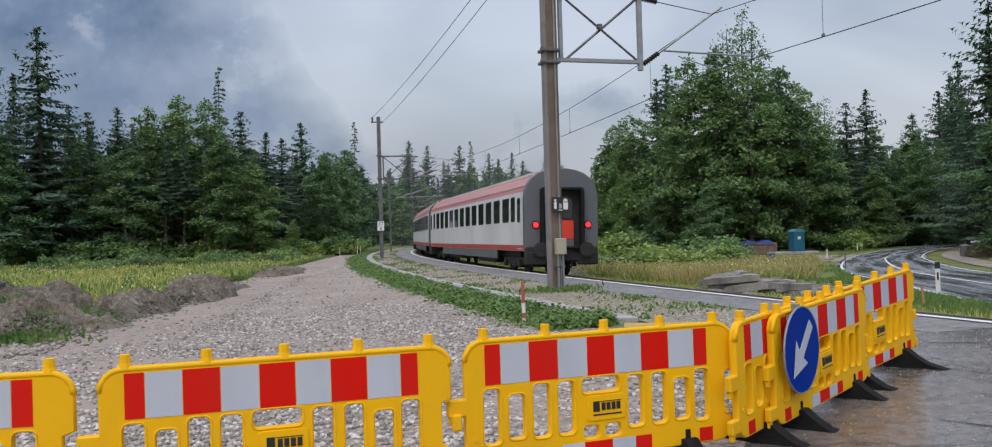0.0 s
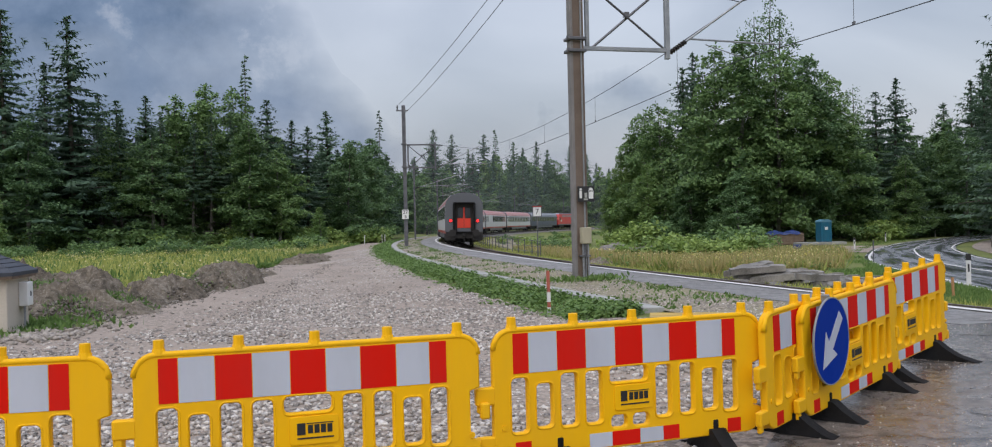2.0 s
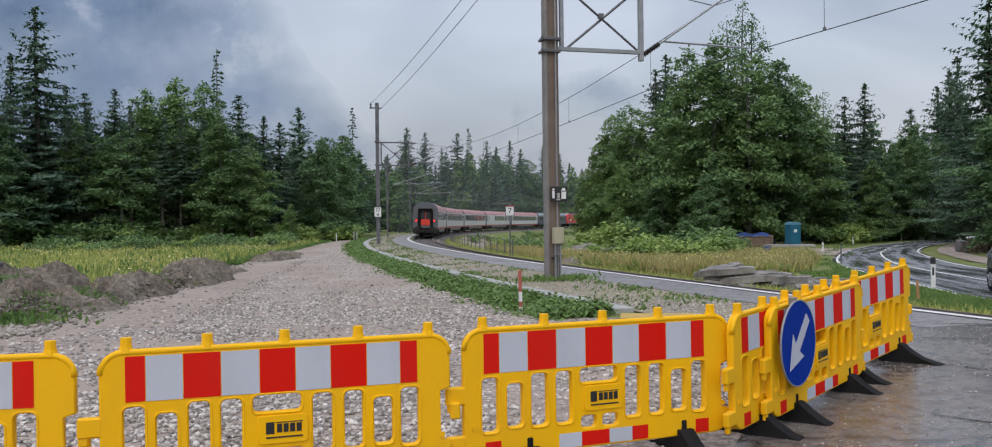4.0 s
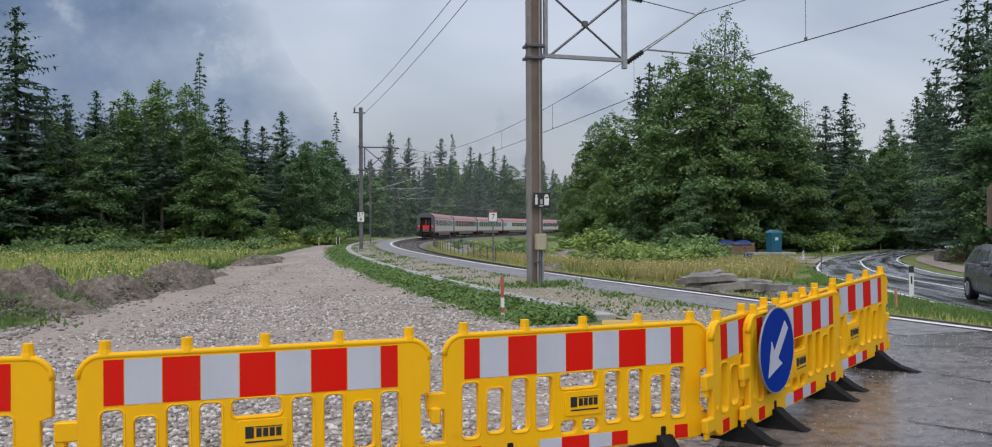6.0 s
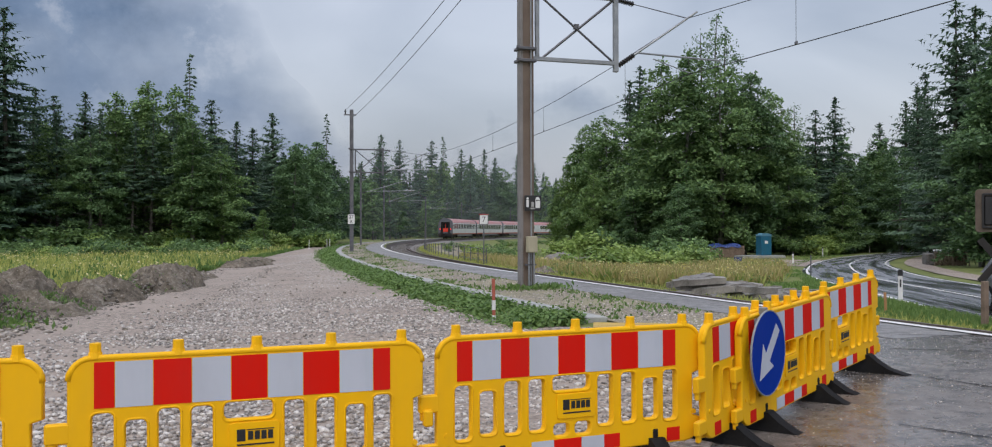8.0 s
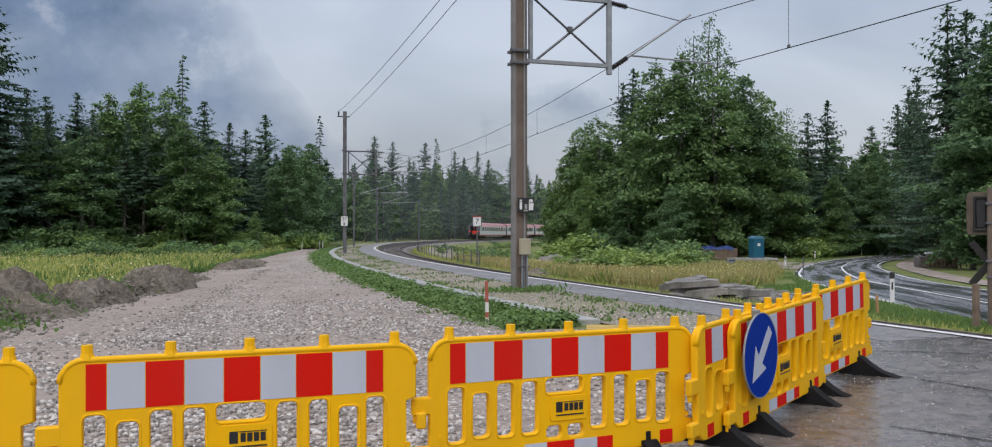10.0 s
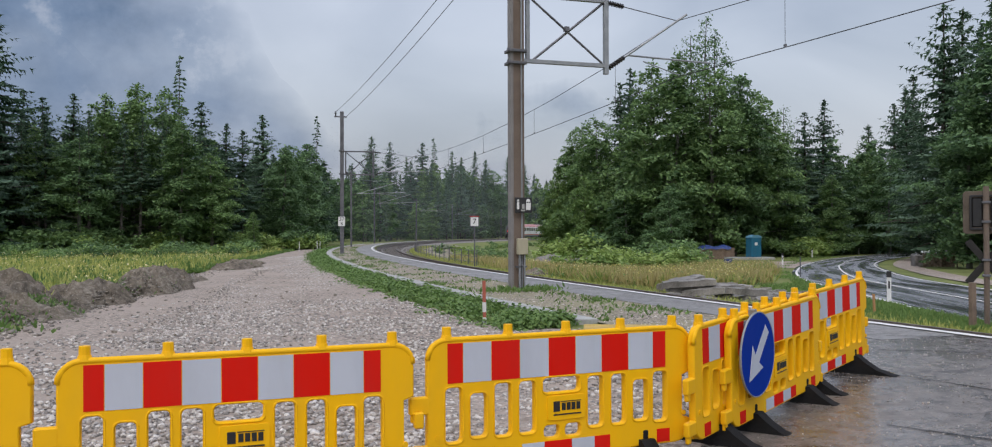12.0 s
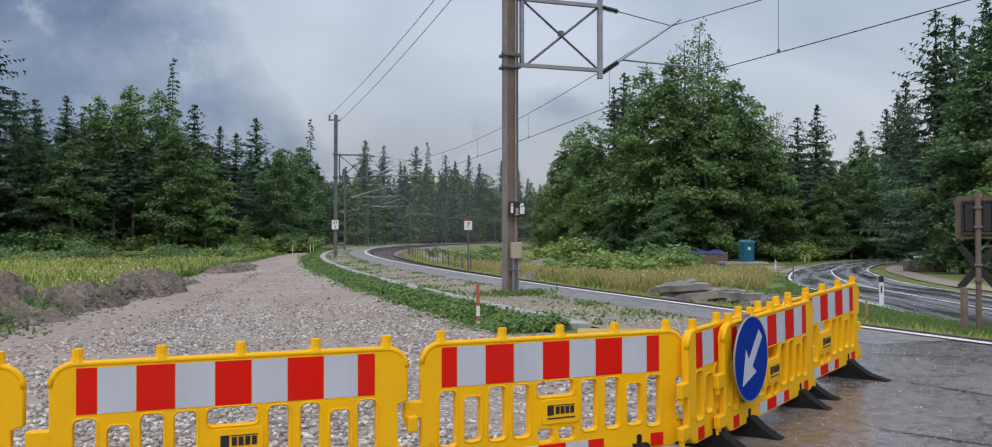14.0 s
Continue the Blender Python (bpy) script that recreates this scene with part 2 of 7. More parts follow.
SCRUB = foliage("bright_scrub_leaves", (0.12, 0.21, 0.05), (0.36, 0.46, 0.13))
GRASS = foliage("meadow_grass", (0.15, 0.22, 0.05), (0.50, 0.50, 0.15))
FLOWERS = foliage("pale_yellow_petals", (0.62, 0.52, 0.10), (0.78, 0.72, 0.48))
DRY_GRASS = foliage("dry_meadow_grass", (0.26, 0.22, 0.08), (0.52, 0.44, 0.20))
COACH_GREY = paint("coach_light_grey", (0.66, 0.665, 0.66), 0.36, 0.25, 0.4, 0.7)
COACH_DARK = paint("coach_dark_grey", (0.112, 0.118, 0.132), 0.4, 0.3, 0.4, 0.8)
COACH_BAND = paint("coach_window_band_grey", (0.30, 0.305, 0.315), 0.4, 0.2, 0.4, 0.7)
COACH_RED = paint("coach_red_stripe", (0.46, 0.045, 0.03), 0.4, 0.2, 0.4, 0.8)
ROOF_RED = paint("coach_faded_red_roof", (0.54, 0.19, 0.18), 0.36, 0.2, 0.6, 0.5)
ROOF_GREY = paint("coach_grey_roof", (0.30, 0.32, 0.36), 0.5, 0.3, 0.4, 0.5)
NIGHT_BLUE = paint("coach_night_blue", (0.075, 0.09, 0.13), 0.4, 0.2, 0.4, 0.5)
LOCO_RED = paint("locomotive_red", (0.62, 0.03, 0.022), 0.35, 0.12, 0.5, 0.5)
DOOR_RED = paint("gangway_door_red", (0.68, 0.045, 0.02), 0.4, 0.1)
UNDERFRAME = varied("sooty_underframe", (0.012, 0.011, 0.010), (0.035, 0.032, 0.03), 3, 0.75)
TAIL_RED = glowing("tail_lamp_red", (1.0, 0.015, 0.02), 2.6)
CAR_PAINT = paint("dark_grey_car_paint", (0.07, 0.068, 0.072), 0.25, 0.1, 0.6)
TEAL = paint("toilet_cabin_blue", (0.010, 0.12, 0.20), 0.45, 0.15)
TARP = paint("blue_tarpaulin", (0.02, 0.05, 0.20), 0.5, 0.2)
PLASTER = varied("cream_plaster", (0.42, 0.37, 0.30), (0.58, 0.52, 0.44), 1.0, 0.9)
SLATE = varied("grey_metal_roof", (0.035, 0.04, 0.052), (0.075, 0.083, 0.10), 2, 0.6, 0, 0.15, 40.0, 0.2)
SIGN_WHITE = paint("sign_white", (0.72, 0.72, 0.70), 0.45, 0.15)
SIGN_BEIGE = paint("weathered_box_beige", (0.42, 0.38, 0.26), 0.6, 0.25)
GLASS = Nodes("dark_glass", 0.06, 0, 0.6).colour((0.018, 0.022, 0.026)).mat
LAMP_RED = paint("red_lamp_lens", (0.40, 0.01, 0.012), 0.2, 0.1)


# ---- mesh building ----
class Build:
    """Vertices and faces of one mesh."""

    def __init__(self):
        self.v, self.f = [], []

    def add(self, verts, faces):
        k = len(self.v)
        self.v += [tuple(p) for p in verts]
        self.f += [tuple(i + k for i in q) for q in faces]
        return self

    def box(self, x0, y0, z0, x1, y1, z1, c=0.0, m=None):
        """A box with edges chamfered by c, moved by the matrix m."""
        pts, faces = [], []
        if c <= 0:
            pts = [(x, y, z) for x in (x0, x1) for y in (y0, y1) for z in (z0, z1)]
            faces = [(0, 1, 3, 2), (4, 6, 7, 5), (0, 4, 5, 1), (2, 3, 7, 6), (0, 2, 6, 4), (1, 5, 7, 3)]
        else:
            lo, hi = (x0, y0, z0), (x1, y1, z1)
            idx = {}
            for sx in (0, 1):
                for sy in (0, 1):
                    for sz in (0, 1):
                        s = (sx, sy, sz)
                        for ax in range(3):
                            p = [(hi[i] - c if s[i] else lo[i] + c) for i in range(3)]
                            p[ax] = hi[ax] if s[ax] else lo[ax]
                            idx[s, ax] = len(pts)
                            pts.append(tuple(p))
            for ax in range(3):
                b, d = (ax + 1) % 3, (ax + 2) % 3
                for side in (0, 1):
                    ring = []
                    for u, w in ((0, 0), (1, 0), (1, 1), (0, 1)):
                        s = [0, 0, 0]
                        s[ax], s[b], s[d] = side, u, w
                        ring.append(idx[tuple(s), ax])
                    faces.append(tuple(ring if side else ring[::-1]))
                for u in (0, 1):
                    for w in (0, 1):
                        e0, e1 = [0, 0, 0], [0, 0, 0]
                        e0[ax], e1[ax] = 0, 1
                        e0[b] = e1[b] = u
                        e0[d] = e1[d] = w
                        q = [idx[tuple(e0), b], idx[tuple(e1), b], idx[tuple(e1), d], idx[tuple(e0), d]]
                        faces.append(tuple(q if u == w else q[::-1]))
            for sx in (0, 1):
                for sy in (0, 1):
                    for sz in (0, 1):
                        s = (sx, sy, sz)
                        t = [idx[s, 0], idx[s, 1], idx[s, 2]]
                        faces.append(tuple(t if (sx + sy + sz) % 2 else t[::-1]))
        if m is not None:
            pts = [tuple(m @ Vector(p)) for p in pts]
        return self.add(pts, faces)

    def tube(self, points, radius, sides=6, end=None, caps=True):
        """A round bar along points; the radius runs from radius to end."""
        pts = [Vector(p) for p in points]
        n = len(pts)
        verts, faces = [], []
        for i, p in enumerate(pts):
            d = (pts[min(i + 1, n - 1)] - pts[max(i - 1, 0)]).normalized()
            a = d.orthogonal().normalized() if abs(d.z) < 0.95 else (Vector((1, 0, 0)) - d * d.x).normalized()
            if abs(d.z) < 0.95:
                a = d.cross(Vector((0, 0, 1))).normalized()
            b = d.cross(a)
            r = radius if end is None else radius + (end - radius) * i / (n - 1)
            for k in range(sides):
                t = 2 * math.pi * k / sides
                verts.append(p + (a * math.cos(t) + b * math.sin(t)) * r)
        for i in range(n - 1):
            for k in range(sides):
                j = (k + 1) % sides
                faces.append((i * sides + k, i * sides + j, (i + 1) * sides + j, (i + 1) * sides + k))
        if caps:
            faces += [tuple(range(sides))[::-1], tuple(range((n - 1) * sides, n * sides))]
        return self.add(verts, faces)

    def prism(self, outline, a, b, axis="y"):
        """An outline in two axes, run from a to b along the third."""
        put = {"y": lambda u, w, t: (u, t, w), "x": lambda u, w, t: (t, u, w), "z": lambda u, w, t: (u, w, t)}[axis]
        n = len(outline)
        verts = [put(u, w, a) for u, w in outline] + [put(u, w, b) for u, w in outline]
        faces = [(i, (i + 1) % n, n + (i + 1) % n, n + i) for i in range(n)]
        return self.add(verts, faces + [tuple(range(n))[::-1], tuple(range(n, 2 * n))])

    def mesh(self, name, smooth=False):
        me = bpy.data.meshes.new(name)
        me.from_pydata(self.v, [], self.f)
        bm = bmesh.new()
        bm.from_mesh(me)
        bmesh.ops.recalc_face_normals(bm, faces=bm.faces)
        bm.to_mesh(me)
        bm.free()
        if smooth:
            me.shade_smooth()
        return me


def mesh_of(shape, name, smooth=False):
    return shape.mesh(name, smooth) if isinstance(shape, Build) else shape


def part(name, shape, material, parent, label="", smooth=False, m=None):
    """One mesh object under a thing or a part."""
    me = mesh_of(shape, name, smooth)
    if not me.materials:
        me.materials.append(material)
    ob = new(name, me)
    ob.parent = parent
    if m is not None:
        ob.matrix_basis = m
    return tagged(ob, label)


def thing(name, label, category, m=None, group="", kind=""):
    ob = new(name)
    if m is not None:
        ob.matrix_basis = m
    return tagged(ob, label, category, group, kind)


def single(name, shape, material, label, category="", kind="", m=None, group="", smooth=False):
    """A thing that is one mesh."""
    me = mesh_of(shape, name, smooth)
    if not me.materials:
        me.materials.append(material)
    ob = new(name, me)
    if m is not None:
        ob.matrix_basis = m
    return tagged(ob, label, category, group, kind)


def flat_curve(name, outlines, depth, bevel):
    """A plate with rounded edges and openings, from outlines in x and z (the first is the rim)."""
    cu = bpy.data.curves.new(name, "CURVE")
    cu.dimensions, cu.fill_mode, cu.extrude, cu.bevel_depth, cu.bevel_resolution = "2D", "BOTH", depth / 2 - bevel, bevel, 1
    cu.offset = -bevel
    for pts in outlines:
        sp = cu.splines.new("POLY")
        sp.points.add(len(pts) - 1)
        for p, (x, z) in zip(sp.points, pts):
            p.co = (x, z, 0, 1)
        sp.use_cyclic_u = True
    tmp = bpy.data.objects.new(name, cu)
    scene.collection.objects.link(tmp)
    me = bpy.data.meshes.new_from_object(tmp.evaluated_get(bpy.context.evaluated_depsgraph_get()))
    bpy.data.objects.remove(tmp)
    bm = bmesh.new()
    bm.from_mesh(me)
    bmesh.ops.remove_doubles(bm, verts=bm.verts, dist=0.0004)
    bm.to_mesh(me)
    bm.free()
    me.transform(Matrix.Rotation(radians(90), 4, "X"))
    me.materials.clear()
    return me


def rounded(x0, z0, x1, z1, r, n=4):
    out = []
    for cx, cz, a in ((x1 - r, z1 - r, 0), (x0 + r, z1 - r, 90), (x0 + r, z0 + r, 180), (x1 - r, z0 + r, 270)):
        for k in range(n + 1):
            t = radians(a + 90 * k / n)
            out.append((cx + r * math.cos(t), cz + r * math.sin(t)))
    return out


def lettering(name, text, size, material, parent, m, label="", depth=0.001):
    cu = bpy.data.curves.new(name, "FONT")
    cu.body, cu.size, cu.extrude, cu.align_x, cu.align_y = text, size, depth, "CENTER", "CENTER"
    tmp = bpy.data.objects.new(name, cu)
    scene.collection.objects.link(tmp)
    me = bpy.data.meshes.new_from_object(tmp.evaluated_get(bpy.context.evaluated_depsgraph_get()))
    bpy.data.objects.remove(tmp)
    me.transform(Matrix.Rotation(radians(90), 4, "X"))
    me.materials.clear()
    return part(name, me, material, parent, label, m=m)


# ---- the lie of the land ----
# The railway is an arc: it starts at ARC at s = 0 and bends to the right. Offsets are positive to its right.
ARC_X, ARC_Y, ARC_H, ARC_K = 2.266, 32.261, 0.2607, -0.0029
CEN_X, CEN_Y = ARC_X - math.cos(ARC_H) / ARC_K, ARC_Y - math.sin(ARC_H) / ARC_K
RAIL_Z = -0.05


def track(s, off=0.0):
    """The place on the ground plan at s metres along the railway, off metres to its right, and the heading."""
    h = ARC_H + ARC_K * s
    x, y = CEN_X + math.cos(h) / ARC_K, CEN_Y + math.sin(h) / ARC_K
    return x + off * math.cos(h), y + off * math.sin(h), h


def rail_z(s):
    return RAIL_Z + 0.0010 * max(s, 0.0)


def along(x, y):
    """s and offset of a place."""
    dx, dy = x - CEN_X, y - CEN_Y
    return (math.atan2(-dy, -dx) - ARC_H) / ARC_K, -1 / ARC_K - math.hypot(dx, dy)


def blend(a, b, t):
    t = min(max((t - a) / (b - a), 0.0), 1.0)
    return t * t * (3 - 2 * t)


def ground_z(x, y):
    s, o = along(x, y)
    bed = -0.42 + 0.36 * (1 - blend(8, 11, y))
    if o >= -1.2:
        low = float(np.interp(y, (8, 14, 24, 50, 75, 130), (-0.15, -0.3, -0.45, -0.8, -1.15, -1.4)))
        return bed + (low - bed) * blend(3, 9, o)
    far = float(np.interp(o, (-9, -6.7, -5.5, -3.1, -1.45, -1.2), (0, 0.03, 0.12, 0.2, 0.2, bed)))
    near = float(np.interp(o, (-9, -5.5, -3.1, -1.45, -1.2), (0, 0.17, 0.2, 0.2, bed)))
    return near + (far - near) * blend(9, 14, y)


def sheet(name, material, label, stations, across, lift=0.0, kind="structure", category="", close=True):
    """A ground sheet: stations gives rows of points across; each point is laid lift above the land."""
    b = Build()
    rows = [[(*across(u, k), 0) for k in range(stations[1])] for u in stations[0]]
    n = stations[1]
    verts = [(x, y, ground_z(x, y) + lift) for row in rows for x, y, _ in row]
    faces = [(i * n + k, i * n + k + 1, (i + 1) * n + k + 1, (i + 1) * n + k) for i in range(len(rows) - 1) for k in range(n - 1)]
    b.add(verts, faces)
    return single(name, b, material, label, category, kind)


def ribbon(name, material, label, s0, s1, o0, o1, lift, step=2.0, n=3, kind="structure"):
    """A strip along the railway."""
    us = list(np.arange(s0, s1 + 0.01, step))
    return sheet(name, material, label, (us, n), lambda u, k: track(u, o0 + (o1 - o0) * k / (n - 1))[:2], lift, kind)


def smooth_line(pts, step=1.5):
    """Points along a soft line through pts, with the heading."""
    out = []
    P = [Vector((2 * pts[0][0] - pts[1][0], 2 * pts[0][1] - pts[1][1]))] + [Vector(p) for p in pts] + [Vector((2 * pts[-1][0] - pts[-2][0], 2 * pts[-1][1] - pts[-2][1]))]
    for i in range(1, len(P) - 2):
        a, b, c, d = P[i - 1:i + 3]
        n = max(int((c - b).length / step), 1)
        for k in range(n):
            t = k / n
            q = 0.5 * (2 * b + (c - a) * t + (2 * a - 5 * b + 4 * c - d) * t * t + (3 * b - a - 3 * c + d) * t ** 3)
            out.append(q)
    out.append(P[-2])
    res = []
    for i, q in enumerate(out):
        d = (out[min(i + 1, len(out) - 1)] - out[max(i - 1, 0)]).normalized()
        res.append((q.x, q.y, d.x, d.y))
    return res


def road_strip(name, material, label, line, o0, o1, lift, n=3, kind="structure"):
    return sheet(name, material, label, (line, n), lambda u, k: (u[0] + u[3] * (o0 + (o1 - o0) * k / (n - 1)), u[1] - u[2] * (o0 + (o1 - o0) * k / (n - 1))), lift, kind)


# ---- ground, roads, railway bed ----
def make_ground():
    ss = [-1083.7, -900, -700, -500, -350, -250, -180, -130, -100, -80, -60] + list(range(-50, -20, 2)) + list(range(-20, 20, 1)) + \
        list(range(20, 160, 3)) + list(range(160, 320, 8)) + [330, 360, 400, 450, 520, 600, 700, 850, 1000, 1083.7]
    os_ = [-3000, -1500, -800, -400, -200, -120, -80, -60, -45, -35, -28, -22, -18, -15, -12, -10, -9, -8.3, -7.4, -6.7, -6.1, -5.5, -5.15, -4.3, -3.7,
           -3.1, -2.3, -1.45, -1.2, 0, 1.5, 3, 4, 5, 6, 7, 8, 9, 11, 13, 15, 18, 22, 28, 36, 50, 70, 100, 140, 190, 250, 310, 344]
    n = len(os_)
    b = Build()
    for s in ss:
        for o in os_:
            x, y, _ = track(s, o)
            bump = 0.05 * noise.noise((x * 0.3, y * 0.3, 0)) if (o < -9 or o > 9) else 0.0
            b.v.append((x, y, ground_z(x, y) + bump - 0.02))
    b.f = [(i * n + k, i * n + k + 1, (i + 1) * n + k + 1, (i + 1) * n + k) for i in range(len(ss) - 1) for k in range(n - 1)]
    single("ground", b, GRASS_SOIL, "meadow ground of grassy soil in a forested valley", "", "structure", smooth=True)


make_ground()

LEFT_Y, LEFT_X = (-14, 12.6, 14.4, 17.6, 21.9, 34.5, 44.7, 74, 96, 120), (-9.8, -9.7, -7.5, -7.8, -8.3, -10.7, -12.0, -15.4, -17.4, -17.6)


def right_of_gravel(y):
    s = 0.0
    for _ in range(4):
        x, yy, h = track(s, -6.7)
        s += (y - yy) / math.cos(h)
    edge = track(s, -6.7)[0]
    return float(np.interp(y, (6.0, 9.3, 11.6, 13.0, 14.2), (1.3, 3.75, 4.3, 2.4, edge)))


def gravel_across(y, k):
    a, b = float(np.interp(y, LEFT_Y, LEFT_X)), right_of_gravel(y)
    wob = 0.25 * noise.noise((y * 0.4, 0, 3)) if k in (0, 11) else 0
    return a + (b - a) * k / 11 + wob, y


sheet("gravel_road", GRAVEL, "pale crushed-stone works road", (list(np.arange(-14, 118, 1.5)), 12), gravel_across, 0.015)


def slab_across(y, k):
    a = float(np.interp(y, (-14, 6.0, 9.3, 12.6), (1.2, 1.3, 3.7, 5.0)))
    s = 0.0
    for _ in range(4):
        x, yy, h = track(s, -1.46)
        s += (y - yy) / math.cos(h)
    b = track(s, -1.46)[0]
    return a + (b - a) * k / 11, y


sheet("pavement", ASPHALT, "rain-wet dark asphalt beside the level crossing", (list(np.arange(-14, 12.7, 0.7)), 12), slab_across, 0.012)


def slab_joint(x0, y0, x1, y1):
    """A thin tarred joint across the wet asphalt."""
    n = 14
    d = Vector((x1 - x0, y1 - y0)).normalized()
    b = Build()
    for i in range(n):
        t = i / (n - 1)
        x, y = x0 + (x1 - x0) * t, y0 + (y1 - y0) * t
        w = 0.010 + 0.006 * noise.noise((x * 3, y * 3, 0))
        j = 0.02 * noise.noise((x * 2, y * 2, 6))
        for sd in (-1, 1):
            px0, py0 = x - d.y * (w * sd + j), y + d.x * (w * sd + j)
            b.v.append((px0, py0, ground_z(px0, py0) + 0.018))
    b.f = [(2 * i, 2 * i + 1, 2 * i + 3, 2 * i + 2) for i in range(n - 1)]
    single("pavement_joint", b, RUBBER, "thin dark tarred joint in the asphalt", "", "structure")


slab_joint(4.35, 8.35, 5.4, 6.2)
slab_joint(4.9, 10.3, 7.6, 9.3)
slab_joint(3.2, 6.6, 4.4, 5.2)
slab_joint(5.6, 11.6, 8.1, 11.0)
ribbon("verge", VERGE, "mossy gravel verge beside the platform", -22, 150, -5.15, -3.1, 0.006, 2.0, 4)
ribbon("platform", PATH_ASPHALT, "long low asphalt railway platform", -21, 150, -3.1, -1.46, 0.014, 2.0, 3)
ribbon("works_ground", VERGE, "churned stony ground of the works beside the track", 22, 133, 2.4, 10.0, 0.03, 3.0, 6)
ribbon("platform_line", LINE, "white safety line along the platform edge", -45, 150, -1.78, -1.62, 0.030, 2.0, 2)


def make_kerb():
    kerb = thing("cable_trough", "grey concrete cable trough along the platform path", "trough", kind="structure")
    lid = Build().box(-0.19, -0.49, -0.1, 0.19, 0.49, 0.06, 0.012).mesh("lid")
    lid.materials.append(CONCRETE)
    for i in range(110):
        x, y, h = track(-16.5 + i, -5.32)
        ob = new("lid", lid)
        ob.parent = kerb
        ob.matrix_basis = pose(x, y, ground_z(x, y) + random.uniform(-0.01, 0.012), 0, random.uniform(-1, 1), math.degrees(h) + random.uniform(-0.6, 0.6))


def make_railway():
    us = list(np.arange(-70, 460, 3))
    prof = ((-1.25, -0.02), (-1.2, -0.24), (1.3, -0.24), (2.1, -0.55))
    b = Build()
    for u in us:
        for o, dz in prof:
            x, y, _ = track(u, o)
            b.v.append((x, y, rail_z(u) + dz if o != -1.25 else 0.19))
    n = len(prof)
    b.f = [(i * n + k, i * n + k + 1, (i + 1) * n + k + 1, (i + 1) * n + k) for i in range(len(us) - 1) for k in range(n - 1)]
    single("track_bed", b, BALLAST, "brown-grey stone ballast of the railway", "", "structure")
    rails = thing("railway_track", "single curved railway track with rusty rails", "railway", kind="structure")
    for side in (-0.75, 0.75):
        r = Build()
        ring = ((-0.036, 0), (-0.036, -0.03), (-0.01, -0.05), (-0.01, -0.13), (-0.07, -0.15), (0.07, -0.15), (0.01, -0.13), (0.01, -0.05), (0.036, -0.03), (0.036, 0))
        for u in us:
            for o, dz in ring:
                x, y, _ = track(u, side + o)
                r.v.append((x, y, rail_z(u) + dz))
        n = len(ring)
        r.f = [(i * n + k, i * n + (k + 1) % n, (i + 1) * n + (k + 1) % n, (i + 1) * n + k) for i in range(len(us) - 1) for k in range(n)]
        part("rail", r, RUST_RAIL, rails)
    t = Build()
    for i in range(620):
        u = -45 + i * 0.6
        x, y, h = track(u)
        t.box(-1.2, -0.12, -0.32, 1.2, 0.12, -0.16, 0.0, pose(x, y, rail_z(u), 0, 0, math.degrees(h)))
    tagged(part("sleepers", t, OLD_WOOD, rails), "weathered sleepers half sunk in ballast", kind="stuff")


make_railway()
ROAD = smooth_line(((4, -40), (8, -10), (10.6, 4), (12.4, 12), (13.9, 20), (15.4, 26.5), (18.1, 38.5), (20.4, 46), (24.2, 56), (30.2, 70.2), (37, 83.5), (45.5, 97), (62, 118), (90, 146), (140, 185)))
road = road_strip("road", ROAD_ASPHALT, "rain-wet two-lane country road curving away", ROAD, -2.95, 2.85, 0.03, 15)
steps = [0.0] + [math.hypot(b[0] - a[0], b[1] - a[1]) for a, b in zip(ROAD, ROAD[1:])]
road.data.attributes.new("run", "FLOAT", "POINT").data.foreach_set("value", np.repeat(np.cumsum(steps), 15).astype(np.float32))
road.data.attributes.new("lane", "FLOAT", "POINT").data.foreach_set("value", np.tile(np.linspace(-2.95, 2.85, 15), len(ROAD)).astype(np.float32))
road_strip("road_line_outer", LINE, "white edge line of the road", ROAD, -2.75, -2.62, 0.042, 2)
road_strip("road_line_inner", LINE, "white edge line of the road", ROAD, 2.52, 2.65, 0.042, 2)
road_strip("road_line_middle", LINE, "white centre line of the road", ROAD, -0.06, 0.06, 0.042, 2)
SIDE = [r for r in ROAD if 28 < r[1] < 100]
road_strip("lay_by", GRAVEL, "pale gravel lay-by beside the road", [r for r in ROAD if 60 < r[1] < 82], -7.5, -2.95, 0.02, 4)
road_strip("footpath", GRAVEL, "pale gravel footpath beside the road", SIDE, 4.0, 5.6, 0.03, 3)


